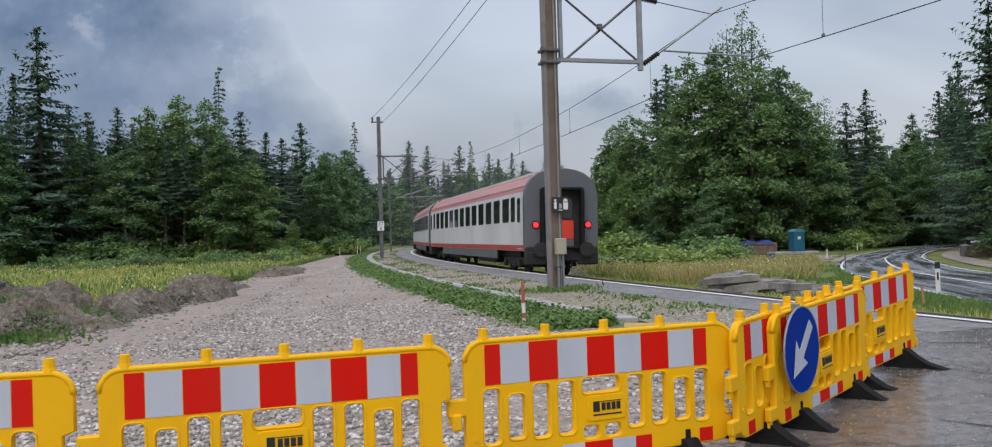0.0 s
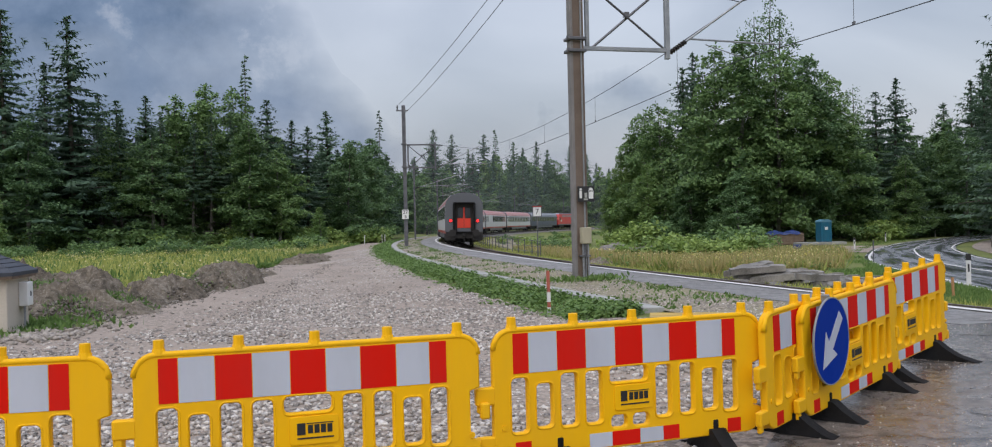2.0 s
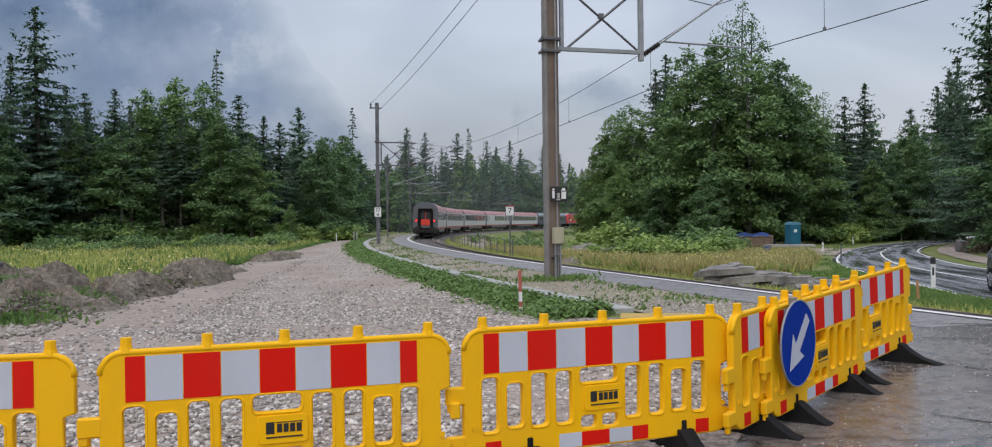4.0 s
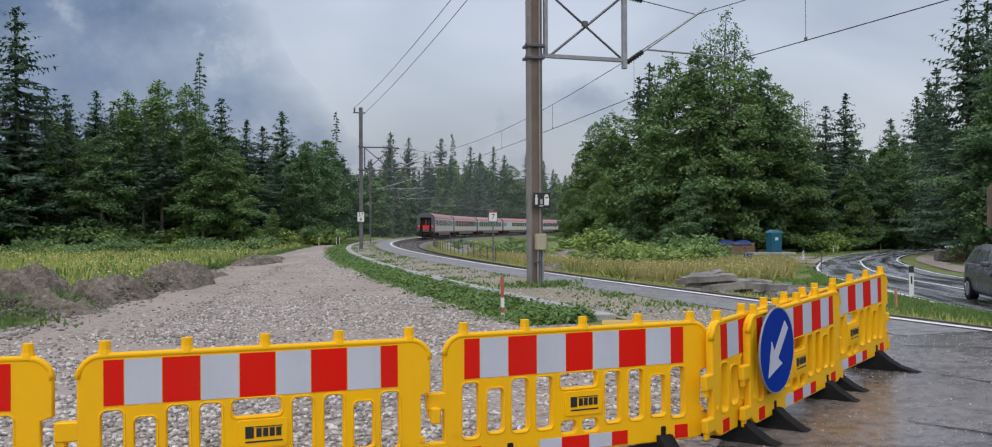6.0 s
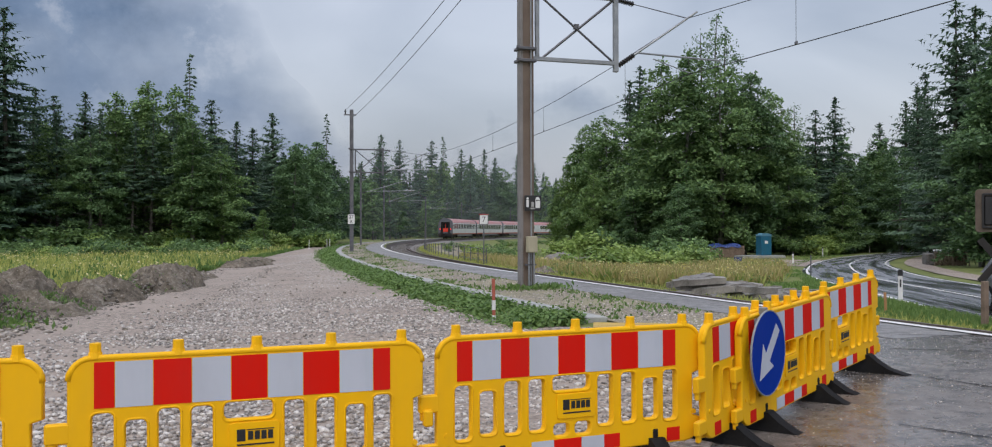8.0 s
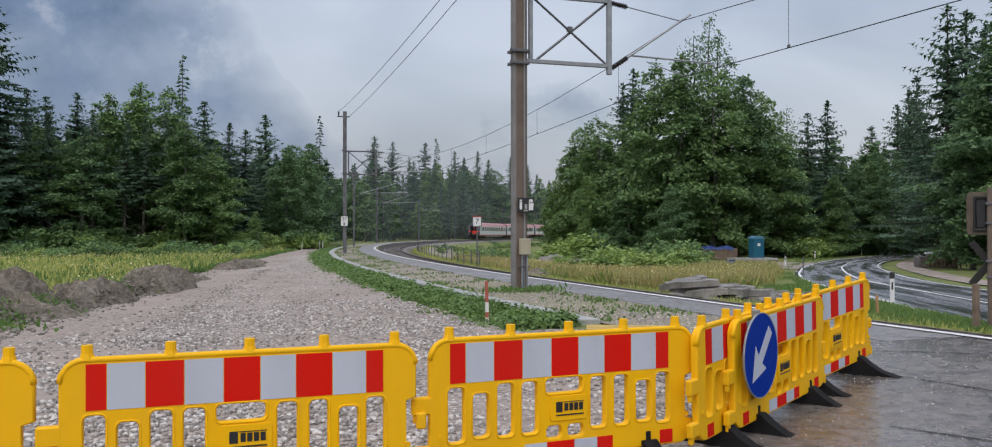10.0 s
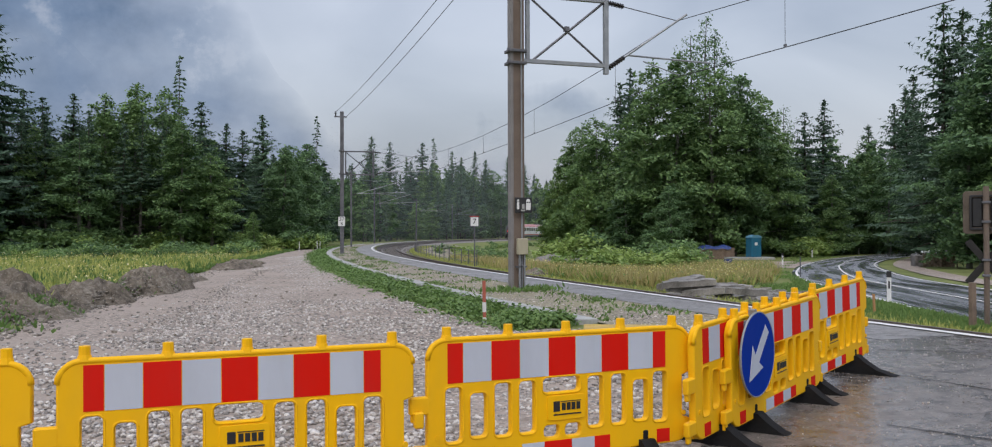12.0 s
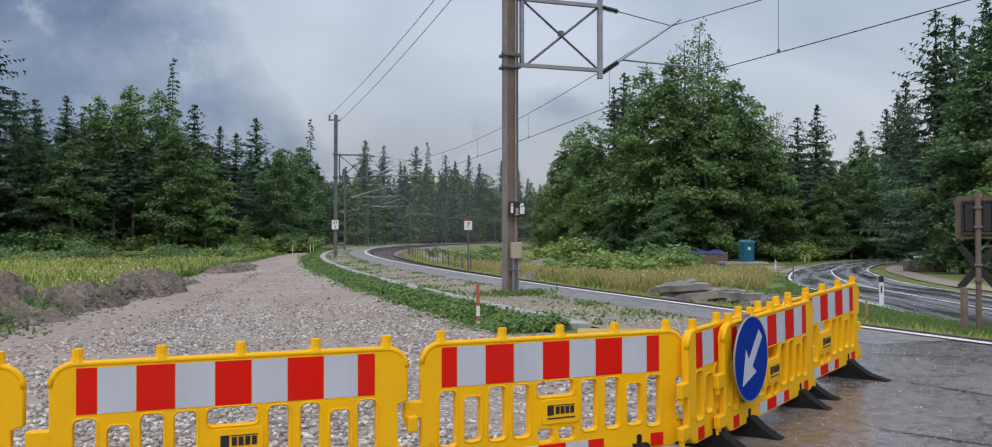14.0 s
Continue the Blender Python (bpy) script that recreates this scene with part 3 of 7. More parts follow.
# ---- distance: glowing mountain backdrops with painted haze ----
def make_mountains():
    # The backdrop glows by itself; blue haze is painted into its emission colour.
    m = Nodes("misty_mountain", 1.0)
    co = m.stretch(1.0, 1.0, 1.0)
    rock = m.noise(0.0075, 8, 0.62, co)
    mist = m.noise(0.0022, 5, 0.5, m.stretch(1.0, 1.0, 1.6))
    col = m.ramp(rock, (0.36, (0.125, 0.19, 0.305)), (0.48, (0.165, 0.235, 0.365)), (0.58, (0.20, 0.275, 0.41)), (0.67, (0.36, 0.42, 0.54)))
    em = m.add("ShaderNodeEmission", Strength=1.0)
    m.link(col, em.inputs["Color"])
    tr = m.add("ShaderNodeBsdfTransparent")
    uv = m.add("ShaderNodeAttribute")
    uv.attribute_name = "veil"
    # Cloud is painted as a noisy fade to see-through.
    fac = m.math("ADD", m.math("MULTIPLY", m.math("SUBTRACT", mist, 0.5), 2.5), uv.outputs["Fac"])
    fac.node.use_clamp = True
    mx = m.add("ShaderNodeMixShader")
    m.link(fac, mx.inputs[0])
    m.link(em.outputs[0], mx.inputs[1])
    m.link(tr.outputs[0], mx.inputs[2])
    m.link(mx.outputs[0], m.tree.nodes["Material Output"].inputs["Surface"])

    def ridge(name, label, az, el, dist, veil_low, veil_high, seed, crest=0.9):
        """A backdrop mountain flank with its mist painted as veil: its crest runs through azimuths az (degrees, right
        positive) at elevations el.
        """
        b, veil = Build(), []
        cols, rows = 120, 26
        for i in range(cols):
            a = az[0] + (az[-1] - az[0]) * i / (cols - 1)
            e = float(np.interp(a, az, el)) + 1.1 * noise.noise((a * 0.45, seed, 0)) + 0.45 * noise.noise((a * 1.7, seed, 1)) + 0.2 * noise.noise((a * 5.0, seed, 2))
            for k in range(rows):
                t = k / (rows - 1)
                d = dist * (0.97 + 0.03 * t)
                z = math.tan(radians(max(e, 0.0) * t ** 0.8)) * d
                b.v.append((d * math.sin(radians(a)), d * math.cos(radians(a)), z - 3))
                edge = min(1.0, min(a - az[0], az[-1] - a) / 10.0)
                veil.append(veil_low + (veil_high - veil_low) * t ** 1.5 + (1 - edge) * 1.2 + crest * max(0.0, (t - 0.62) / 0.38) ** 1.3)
        b.f = [(i * rows + k, (i + 1) * rows + k, (i + 1) * rows + k + 1, i * rows + k + 1) for i in range(cols - 1) for k in range(rows - 1)]
        me = bpy.data.meshes.new(name)
        me.from_pydata(b.v, [], b.f)
        at = me.attributes.new("veil", "FLOAT", "POINT")
        at.data.foreach_set("value", veil)
        me.shade_smooth()
        single(name, me, m.mat, label, "", "structure")

    ridge("backdrop_mountain_west", "glowing backdrop of a forested mountain, blue-grey haze and low cloud painted in", (-46, -36, -24, -17.5, -15.2, -14.3, -13.2, -12, -9, -5, -1), (20, 24, 26, 23, 17, 14.6, 12, 10.2, 7.4, 5, 1), 1700, 0.32, 0.42, 1.0, 0.30)
    ridge("backdrop_spur_west", "glowing backdrop of a dark wooded spur, low cloud painted in", (-44, -36, -29, -26, -24.4, -22.5, -20, -17, -14), (9, 10, 10.5, 11.8, 11.6, 10, 8.4, 6.5, 3), 1450, 0.44, 0.12, 3.0, 0.65)
    ridge("backdrop_spur_north", "glowing backdrop of a low wooded spur, veil of cloud painted in", (-25, -20, -17.5, -15, -12.5, -9, -5), (3, 6.4, 7.8, 7.2, 5.6, 4.4, 2), 1400, 0.42, 0.18, 7.0, 0.45)
    ridge("backdrop_mountain_north", "glowing backdrop of a faint mountain spur fading into painted cloud", (-14, -6, 2, 6, 8, 10, 13, 18), (2, 5, 9.5, 12.6, 12.4, 10.5, 8, 5), 2300, 0.72, 0.80, 5.0)
    ridge("backdrop_mountain_east", "glowing backdrop of a low hill behind the woods, mist painted in", (14, 20, 26, 31, 38, 46), (2, 4.5, 6.5, 7.5, 8, 8), 2000, 0.6, 0.75, 9.0)


make_mountains()


def make_haze_sheet():
    """A pale see-through sheet added between the railway and the far woods to imitate haze."""
    # Whitish half-transparent surface stands in for haze; its density is painted as veil.
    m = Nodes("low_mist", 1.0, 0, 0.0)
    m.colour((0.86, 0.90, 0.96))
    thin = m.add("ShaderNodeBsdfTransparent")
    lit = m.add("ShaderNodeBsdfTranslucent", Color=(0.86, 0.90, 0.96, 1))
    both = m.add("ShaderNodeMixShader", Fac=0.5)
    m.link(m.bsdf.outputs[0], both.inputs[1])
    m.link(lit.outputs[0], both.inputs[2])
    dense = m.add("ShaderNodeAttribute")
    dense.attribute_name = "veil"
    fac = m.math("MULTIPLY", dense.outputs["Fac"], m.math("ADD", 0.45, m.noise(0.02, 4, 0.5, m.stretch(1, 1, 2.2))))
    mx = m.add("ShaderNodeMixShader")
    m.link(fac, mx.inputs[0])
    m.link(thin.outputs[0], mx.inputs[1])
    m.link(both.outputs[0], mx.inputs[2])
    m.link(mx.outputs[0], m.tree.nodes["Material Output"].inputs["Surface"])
    b, veil = Build(), []
    ss, rows = list(range(90, 361, 9)), 8
    for s in ss:
        for k in range(rows):
            x, y, _ = track(s, -10.5 - 0.6 * math.sin(s * 0.05 + k))
            b.v.append((x, y, -1 + 36 * k / (rows - 1)))
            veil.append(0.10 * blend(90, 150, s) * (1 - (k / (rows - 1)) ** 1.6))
    b.f = [(i * rows + k, (i + 1) * rows + k, (i + 1) * rows + k + 1, i * rows + k + 1) for i in range(len(ss) - 1) for k in range(rows - 1)]
    me = bpy.data.meshes.new("low_mist")
    me.from_pydata(b.v, [], b.f)
    me.attributes.new("veil", "FLOAT", "POINT").data.foreach_set("value", veil)
    me.shade_smooth()
    single("low_mist", me, m.mat, "thin pale sheet added as haze before the far woods", "mist", "stuff")


make_haze_sheet()


# ---- plastic barriers ----
def make_barrier():
    """One barrier panel, 2 m long; its local x runs along the panel from the first lamp stud, its front is -y, z = 0 on the ground."""
    top = 0.958
    bar = thing("barrier", "yellow plastic road barrier with red and white reflective boards", "barrier", group="plastic barriers")
    rim = rounded(-0.135, top - 0.80, 1.795, top, 0.12, 6)
    # the rim's ends are cut back where the hooks of the next panel pass
    rim = rim[:14] + [(-0.135, top - 0.31), (-0.135, top - 0.66)] + rim[14:] + [(1.795, top - 0.64), (1.735, top - 0.62), (1.735, top - 0.34), (1.795, top - 0.32)]
    holes = []
    for x0, x1, a, b in ((0.0, 0.105, 0.305, 0.64), (0.165, 0.27, 0.35, 0.62), (0.33, 0.44, 0.30, 0.63), (0.50, 0.61, 0.30, 0.63), (0.67, 0.935, 0.29, 0.385),
                         (0.675, 0.785, 0.595, 0.675), (0.83, 0.945, 0.595, 0.675), (1.0, 1.11, 0.30, 0.63), (1.18, 1.285, 0.30, 0.63), (1.35, 1.46, 0.35, 0.62), (1.51, 1.615, 0.305, 0.64)):
        holes.append(rounded(x0 - 0.015, top - b, x1 - 0.015, top - a, 0.028, 3)[::-1])
    part("panel", flat_curve("panel", [rim] + holes, 0.055, 0.010), YELLOW, bar)
    lip = Build()
    for x0, x1, a, b in ((0.0, 0.105, 0.305, 0.64), (0.165, 0.27, 0.35, 0.62), (0.33, 0.44, 0.30, 0.63), (0.50, 0.61, 0.30, 0.63), (0.67, 0.935, 0.29, 0.385),
                         (1.0, 1.11, 0.30, 0.63), (1.18, 1.285, 0.30, 0.63), (1.35, 1.46, 0.35, 0.62), (1.51, 1.615, 0.305, 0.64)):
        ring = [(x, -0.026, z) for x, z in rounded(x0 - 0.024, top - b - 0.009, x1 - 0.006, top - a + 0.009, 0.034, 3)]
        lip.tube(ring + [ring[0]], 0.007, 5, caps=False)
    part("slot_rims", lip, YELLOW, bar, smooth=True)
    ridge = [(x, -0.016, z) for x, z in rounded(-0.128, top - 0.79, 1.788, top - 0.008, 0.115, 6)]
    rail = Build().tube(ridge[:14], 0.019, 6)
    part("rim_bead", rail, YELLOW, bar, smooth=True)
    for i in range(5):
        stud = Build().tube([(0.417 * i, 0, top - 0.01), (0.417 * i, 0, top + 0.022)], 0.040, 10, 0.033).tube([(0.417 * i, 0, top + 0.02), (0.417 * i, 0, top + 0.070)], 0.030, 10, 0.029)
        part("lamp_stud", stud, YELLOW, bar, smooth=False)
    cuts = tuple(c * 0.985 - 0.006 for c in (0.0, 0.105, 0.30, 0.50, 0.71, 0.91, 1.11, 1.32, 1.52, 1.625))
    for i, (a, b) in enumerate(zip(cuts, cuts[1:])):
        part("red_stripe" if i % 2 == 0 else "white_stripe", Build().box(a + 0.002, -0.0305, top - 0.275, b - 0.002, -0.026, top - 0.030), RED_FILM if i % 2 == 0 else WHITE_FILM, bar,
             "red reflective field" if i % 2 == 0 else "grey-white reflective field")
    for a, b, red in ((0.0, 0.105, 1), (0.50, 0.66, 0), (0.66, 0.86, 1), (0.86, 1.03, 0), (1.03, 1.15, 1), (1.52, 1.625, 1)):
        part("red_stripe" if red else "white_stripe", Build().box(a + 0.001, -0.0305, top - 0.785, b - 0.001, -0.026, top - 0.695), RED_FILM if red else WHITE_FILM, bar)
    # name plate with its dark print drawn as plain shapes
    part("name_plate", flat_curve("name_plate", [rounded(0.68, top - 0.565, 0.955, top - 0.405, 0.02, 3)], 0.012, 0.003), YELLOW, bar, m=pose(0, -0.030, 0))
    part("print", Build().box(0.722, -0.0395, top - 0.508, 0.768, -0.0365, top - 0.442), BLACK, bar, "black printed block")
    for i in range(4):
        x0 = 0.782 + i * 0.036
        part("print", Build().box(x0, -0.0395, top - 0.502, x0 + 0.028, -0.0365, top - 0.454), BLACK, bar, "black printed block")
    part("print", Build().box(0.775, -0.0388, top - 0.448, 0.925, -0.0365, top - 0.443), BLACK, bar)
    part("print", Build().box(0.722, -0.0388, top - 0.533, 0.925, -0.0365, top - 0.524), BLACK, bar)
    # hooks that link the panels
    part("hook", Build().box(-0.245, -0.028, top - 0.455, -0.12, 0.02, top - 0.345, 0.010).box(-0.235, -0.02, top - 0.50, -0.19, 0.012, top - 0.44, 0.008), YELLOW, bar)
    part("hook", Build().box(-0.245, -0.028, top - 0.745, -0.12, 0.02, top - 0.645, 0.010).box(-0.235, -0.02, top - 0.79, -0.19, 0.012, top - 0.735, 0.008), YELLOW, bar)
    part("eye", Build().box(1.80, -0.02, top - 0.52, 1.86, 0.026, top - 0.42, 0.010), YELLOW, bar)
    part("eye", Build().box(1.80, -0.02, top - 0.80, 1.86, 0.026, top - 0.71, 0.010), YELLOW, bar)
    for x in (-0.07, 1.74):
        part("drain_boss", Build().tube([(x, -0.034, top - 0.60), (x, -0.02, top - 0.60)], 0.018, 8, 0.018), YELLOW, bar)
    for x in (0.30, 1.43):
        foot = thing("foot", "black recycled rubber foot", "")
        foot.parent = bar
        del foot["label"]
        prof = [(-0.43, 0.0), (-0.43, 0.03), (-0.36, 0.045), (-0.24, 0.08), (-0.14, 0.14), (-0.06, 0.205), (0.06, 0.205), (0.14, 0.14), (0.24, 0.08), (0.36, 0.045), (0.43, 0.03), (0.43, 0.0)]
        fb = Build().prism(prof, x - 0.055, x + 0.055, "x")
        for k in (-0.30, -0.2, 0.2, 0.30):
            fb.box(x - 0.062, k - 0.012, 0.01, x + 0.062, k + 0.012, 0.05 + 0.12 * (0.35 - abs(k)))
        bpy.data.objects.remove(foot)
        part("foot", fb, RUBBER, bar, "black recycled rubber foot")
        part("foot_tongue", Build().box(x - 0.022, -0.034, 0.13, x + 0.022, 0.034, 0.265, 0.008), RUBBER, bar, "black rubber tongue in the panel's slot")
    return bar


first_barrier = make_barrier()


def barrier_pose(x, y, z, heading, slope=0.0):
    """The panel's first stud at x, y in the plan; heading in degrees from +x; it faces the viewer."""
    return pose(x, y, z, 0, -slope, heading)


def turned(X, Z):
    a = radians(-2.3)
    return X * math.cos(a) - Z * math.sin(a), X * math.sin(a) + Z * math.cos(a)


BARRIERS = ((-4.19, 4.13, -0.02, 12.5, 0.0), (-2.215, 4.66, -0.02, 18.2, 0.2), (-0.34, 5.42, -0.005, 22.0, 0.1), (1.40, 6.19, 0.0, 50.4, 2.4), (1.74, 6.53, 0.012, 49.4, 2.4), (2.62, 7.82, 0.085, 47.2, 3.0))
for i, (X, Z, z, hd, sl) in enumerate(BARRIERS):
    px_, py_ = turned(X, Z)
    m_ = barrier_pose(px_, py_, z, hd, sl)
    if i == 0:
        first_barrier.matrix_basis = m_
    else:
        panel_thing = copy_thing(first_barrier, m_)
        if i == 3:
            # this panel leans on its neighbour and has lost one foot
            for child in list(panel_thing.children):
                if child.name.startswith("foot") and child.data.vertices[0].co.x > 1.0:
                    bpy.data.objects.remove(child)


def make_arrow_sign():
    px_, py_ = turned(1.74, 6.53)
    sign = thing("arrow_sign", "round blue traffic sign with a white arrow, hung on a barrier", "traffic sign", barrier_pose(px_, py_, 0.012, 49.4, 2.4) @ pose(0.215, -0.085, 0.665))
    ring = lambda r, n=40: [(r * math.cos(2 * math.pi * k / n), r * math.sin(2 * math.pi * k / n)) for k in range(n)]
    part("disc", flat_curve("disc", [ring(0.318)], 0.012, 0.003), BLUE_FILM, sign)
    part("edge", flat_curve("edge", [ring(0.321), ring(0.312)[::-1]], 0.016, 0.002), STEEL, sign, "thin grey metal edge")
    c = math.sqrt(0.5)
    shape = [(0.245, 0.044), (-0.04, 0.044), (-0.02, 0.135), (-0.255, 0.0), (-0.02, -0.135), (-0.04, -0.044), (0.245, -0.044)]
    arrow = Build().prism([(c * u - c * w, c * u + c * w) for u, w in shape], -0.0092, -0.0065, "y")
    part("arrow", arrow, WHITE_FILM, sign, "white arrow pointing down")
    part("bracket", Build().box(-0.02, 0.005, 0.20, 0.02, 0.06, 0.34, 0.004), STEEL, sign)


make_arrow_sign()


# ---- the train ----
HALF = [(1.36, 0.98), (1.41, 1.25), (1.413, 2.0), (1.41, 2.9), (1.385, 3.2)]
ROOF = [(1.385, 3.2), (1.31, 3.45), (1.15, 3.68), (0.90, 3.87), (0.55, 4.0), (0.2, 4.05)]


def side_strip(z0, z1, y0, y1, proud, sign, steps=3):
    """A thin plate that follows the coach side between two heights."""
    zs = [z0 + (z1 - z0) * k / steps for k in range(steps + 1)]
    xs = [float(np.interp(z, [p[1] for p in HALF], [p[0] for p in HALF])) for z in zs]
    out = [(sign * (x + proud), z) for x, z in zip(xs, zs)] + [(sign * (x - 0.03), z) for x, z in reversed(list(zip(xs, zs)))]
    return Build().prism(out, y0, y1, "y")


def window_pane(y0, y1, z0, z1, sign, r=0.09):
    me = flat_curve("window", [rounded(y0, z0, y1, z1, r, 3)], 0.03, 0.008)
    me.transform(Matrix.Rotation(radians(90), 4, "Z"))
    x = float(np.interp((z0 + z1) / 2, [p[1] for p in HALF], [p[0] for p in HALF]))
    me.transform(Matrix.Translation((sign * (x + 0.003), 0, 0)))
    return me


def running_gear(veh, centres, wheel_r=0.46, length=26.4):
    for c in centres:
        bogie = part("bogie", Build().box(-1.05, c - 1.75, 0.42, -0.92, c + 1.75, 0.72, 0.03).box(0.92, c - 1.75, 0.42, 1.05, c + 1.75, 0.72, 0.03)
                     .box(-0.95, c - 0.3, 0.5, 0.95, c + 0.3, 0.75).box(-1.08, c - 0.35, 0.3, 1.08, c + 0.35, 0.55, 0.04), UNDERFRAME, veh)
        for dy in (-1.25, 1.25):
            for sx in (-0.75, 0.75):
                part("wheel", Build().tube([(sx - 0.065, c + dy, wheel_r), (sx + 0.065, c + dy, wheel_r)], wheel_r, 18), UNDERFRAME, bogie)
            for sx in (-1.1, 1.1):
                part("axle_box", Build().box(sx - 0.07, c + dy - 0.16, 0.34, sx + 0.07, c + dy + 0.16, 0.6, 0.03), UNDERFRAME, bogie)
    part("underframe", Build().box(-0.95, 3.0, 0.72, 0.95, length - 3.0, 0.98).box(-1.2, 6.6, 0.42, 1.2, 10.5, 0.97, 0.03).box(-1.15, 12.2, 0.5, 1.15, 14.0, 0.97, 0.03).box(-1.2, 15.4, 0.45, 1.2, 19.6, 0.97, 0.03), UNDERFRAME, veh)


def end_wall(veh, y, face, lamps):
    """The coach end at y; face is -1 at the rear and 1 at the front."""
    full = [(x, z) for x, z in HALF + ROOF[1:]]
    outline = full + [(-x, z) for x, z in reversed(full)]
    a = rounded(-0.76, 1.12, 0.76, 3.26, 0.12, 4)
    me = flat_curve("end_wall", [outline, a[::-1]], 0.36, 0.03)
    me.transform(Matrix.Translation((0, y - face * 0.10, 0)))
    wall = part("end_wall", me, COACH_DARK, veh, "dark grey rounded coach end")
    frame_me = flat_curve("gangway_frame", [rounded(-0.84, 1.05, 0.84, 3.34, 0.14, 4), rounded(-0.70, 1.15, 0.70, 3.22, 0.10, 4)[::-1]], 0.34, 0.05)
    frame_me.transform(Matrix.Translation((0, y + face * 0.12, 0)))
    part("gangway_bellows", frame_me, RUBBER, wall, "black rubber gangway bellows")
    yd = y - face * 0.12
    part("door_recess", Build().box(-0.8, yd - 0.02, 1.05, 0.8, yd + 0.02, 3.3), UNDERFRAME, wall)
    yf = yd + face * 0.05
    for sx in (-1, 1):
        leaf = part("door_leaf", Build().box(*sorted((sx * 0.012, sx * 0.50))[:1], yf - 0.02, 1.42, sorted((sx * 0.012, sx * 0.50))[1], yf + 0.02, 2.13, 0.006), DOOR_RED, wall, "red gangway door leaf")
        x0, x1 = sorted((sx * 0.012, sx * 0.055))
        part("door_stile", Build().box(x0, yf - 0.018, 2.13, x1, yf + 0.018, 2.95), DOOR_RED, leaf)
        x0, x1 = sorted((sx * 0.07, sx * 0.46))
        part("door_window", flat_curve("door_window", [rounded(x0, 2.16, x1, 2.92, 0.06, 3)], 0.03, 0.005), GLASS, leaf, m=pose(0, yf, 0))
    part("sill_plate", Build().box(-0.5, yf - 0.03, 1.1, 0.5, yf + 0.03, 1.40, 0.01), COACH_DARK, wall)
    part("lintel", Build().box(-0.72, y + face * 0.10, 3.26, 0.72, y + face * 0.26, 3.33, 0.01), STEEL, wall)
    if lamps:
        for sx in (-1.005, 1.005):
            lamp = part("tail_lamp", Build().tube([(sx, y + face * 0.05, 1.95), (sx, y + face * 0.13, 1.95)], 0.15, 16, 0.14), UNDERFRAME, wall)
            part("lens", Build().tube([(sx, y + face * 0.12, 1.95), (sx, y + face * 0.142, 1.95)], 0.105, 16, 0.092), TAIL_RED, lamp, "lit red lens")
    part("buffer_beam", Build().box(-1.38, y - 0.14, 0.60, 1.38, y + 0.16, 1.14, 0.05).box(-1.40, y - 0.16, 0.46, -0.62, y + 0.12, 0.98, 0.05).box(0.62, y - 0.16, 0.46, 1.40, y + 0.12, 0.98, 0.05), UNDERFRAME, veh)
    for sx in (-0.875, 0.875):
        part("buffer", Build().tube([(sx, y, 1.04), (sx, y + face * 0.33, 1.04)], 0.11, 12).tube([(sx, y + face * 0.33, 1.04), (sx, y + face * 0.38, 1.04)], 0.27, 18), UNDERFRAME, veh)
    part("coupler", Build().box(-0.09, min(y, y + face * 0.4), 0.8, 0.09, max(y, y + face * 0.4), 1.0, 0.02).box(-0.05, y + face * 0.26 - 0.05, 0.38, 0.05, y + face * 0.26 + 0.05, 0.86, 0.02), UNDERFRAME, veh)
    for sx in (-1, 1):
        part("brake_hose", Build().tube([(sx * 0.35, y, 0.8), (sx * 0.36, y + face * 0.18, 0.55), (sx * 0.3, y + face * 0.22, 0.35)], 0.035, 6), RUBBER, veh)


def make_coach(label, side, band, stripe, roof, windows, lamps=False):
    veh = thing("passenger_coach", label, "railway coach", group="coaches of the train")
    y0, y1 = 0.45, 25.95
    body = Build().prism(HALF + [(-x, z) for x, z in reversed(HALF)], y0 + 0.2, y1 - 0.2, "y")
    part("body", body, side, veh)
    rf = ROOF + [(-x, z) for x, z in reversed(ROOF)]
    roof_ob = part("roof", Build().prism(rf, y0 + 0.2, y1 - 0.2, "y"), roof, veh, smooth=False)
    for x, z in ((1.33, 3.42), (1.02, 3.80), (0.72, 3.955)):
        for sx in (-1, 1):
            part("roof_rib", Build().box(sx * x - 0.025, y0 + 0.3, z - 0.02, sx * x + 0.025, y1 - 0.3, z + 0.025), side, roof_ob)
    part("roof_vent", Build().tube([(0.0, 1.6, 4.0), (0.0, 1.6, 4.14)], 0.22, 12), UNDERFRAME, roof_ob)
    for sx in (-1, 1):
        part("window_band", side_strip(2.03, 3.11, y0 + 2.2, y1 - 2.2, 0.006, sx), band, veh)
        part("stripe", side_strip(0.99, 1.20, y0 + 0.12, y1 - 0.12, 0.008, sx), stripe, veh, "red sill stripe")
        part("skirt", Build().box(sx * 1.33 - 0.03, 5.6, 0.62, sx * 1.33 + 0.03, 20.8, 0.98), COACH_DARK, veh)
        for yd in (0.75, 24.7):
            door = part("door", side_strip(1.05, 3.12, yd + 0.1, yd + 0.95, 0.012, sx), side, veh)
            part("door_window", window_pane(yd + 0.32, yd + 0.76, 2.05, 2.98, sx, 0.1), GLASS, door)
        for yw, w in windows:
            part("window", window_pane(yw, yw + w, 2.09, 3.05, sx), GLASS, veh)
    end_wall(veh, y0, -1, lamps)
    end_wall(veh, y1, 1, False)
    running_gear(veh, (3.7, 22.7))
    return veh


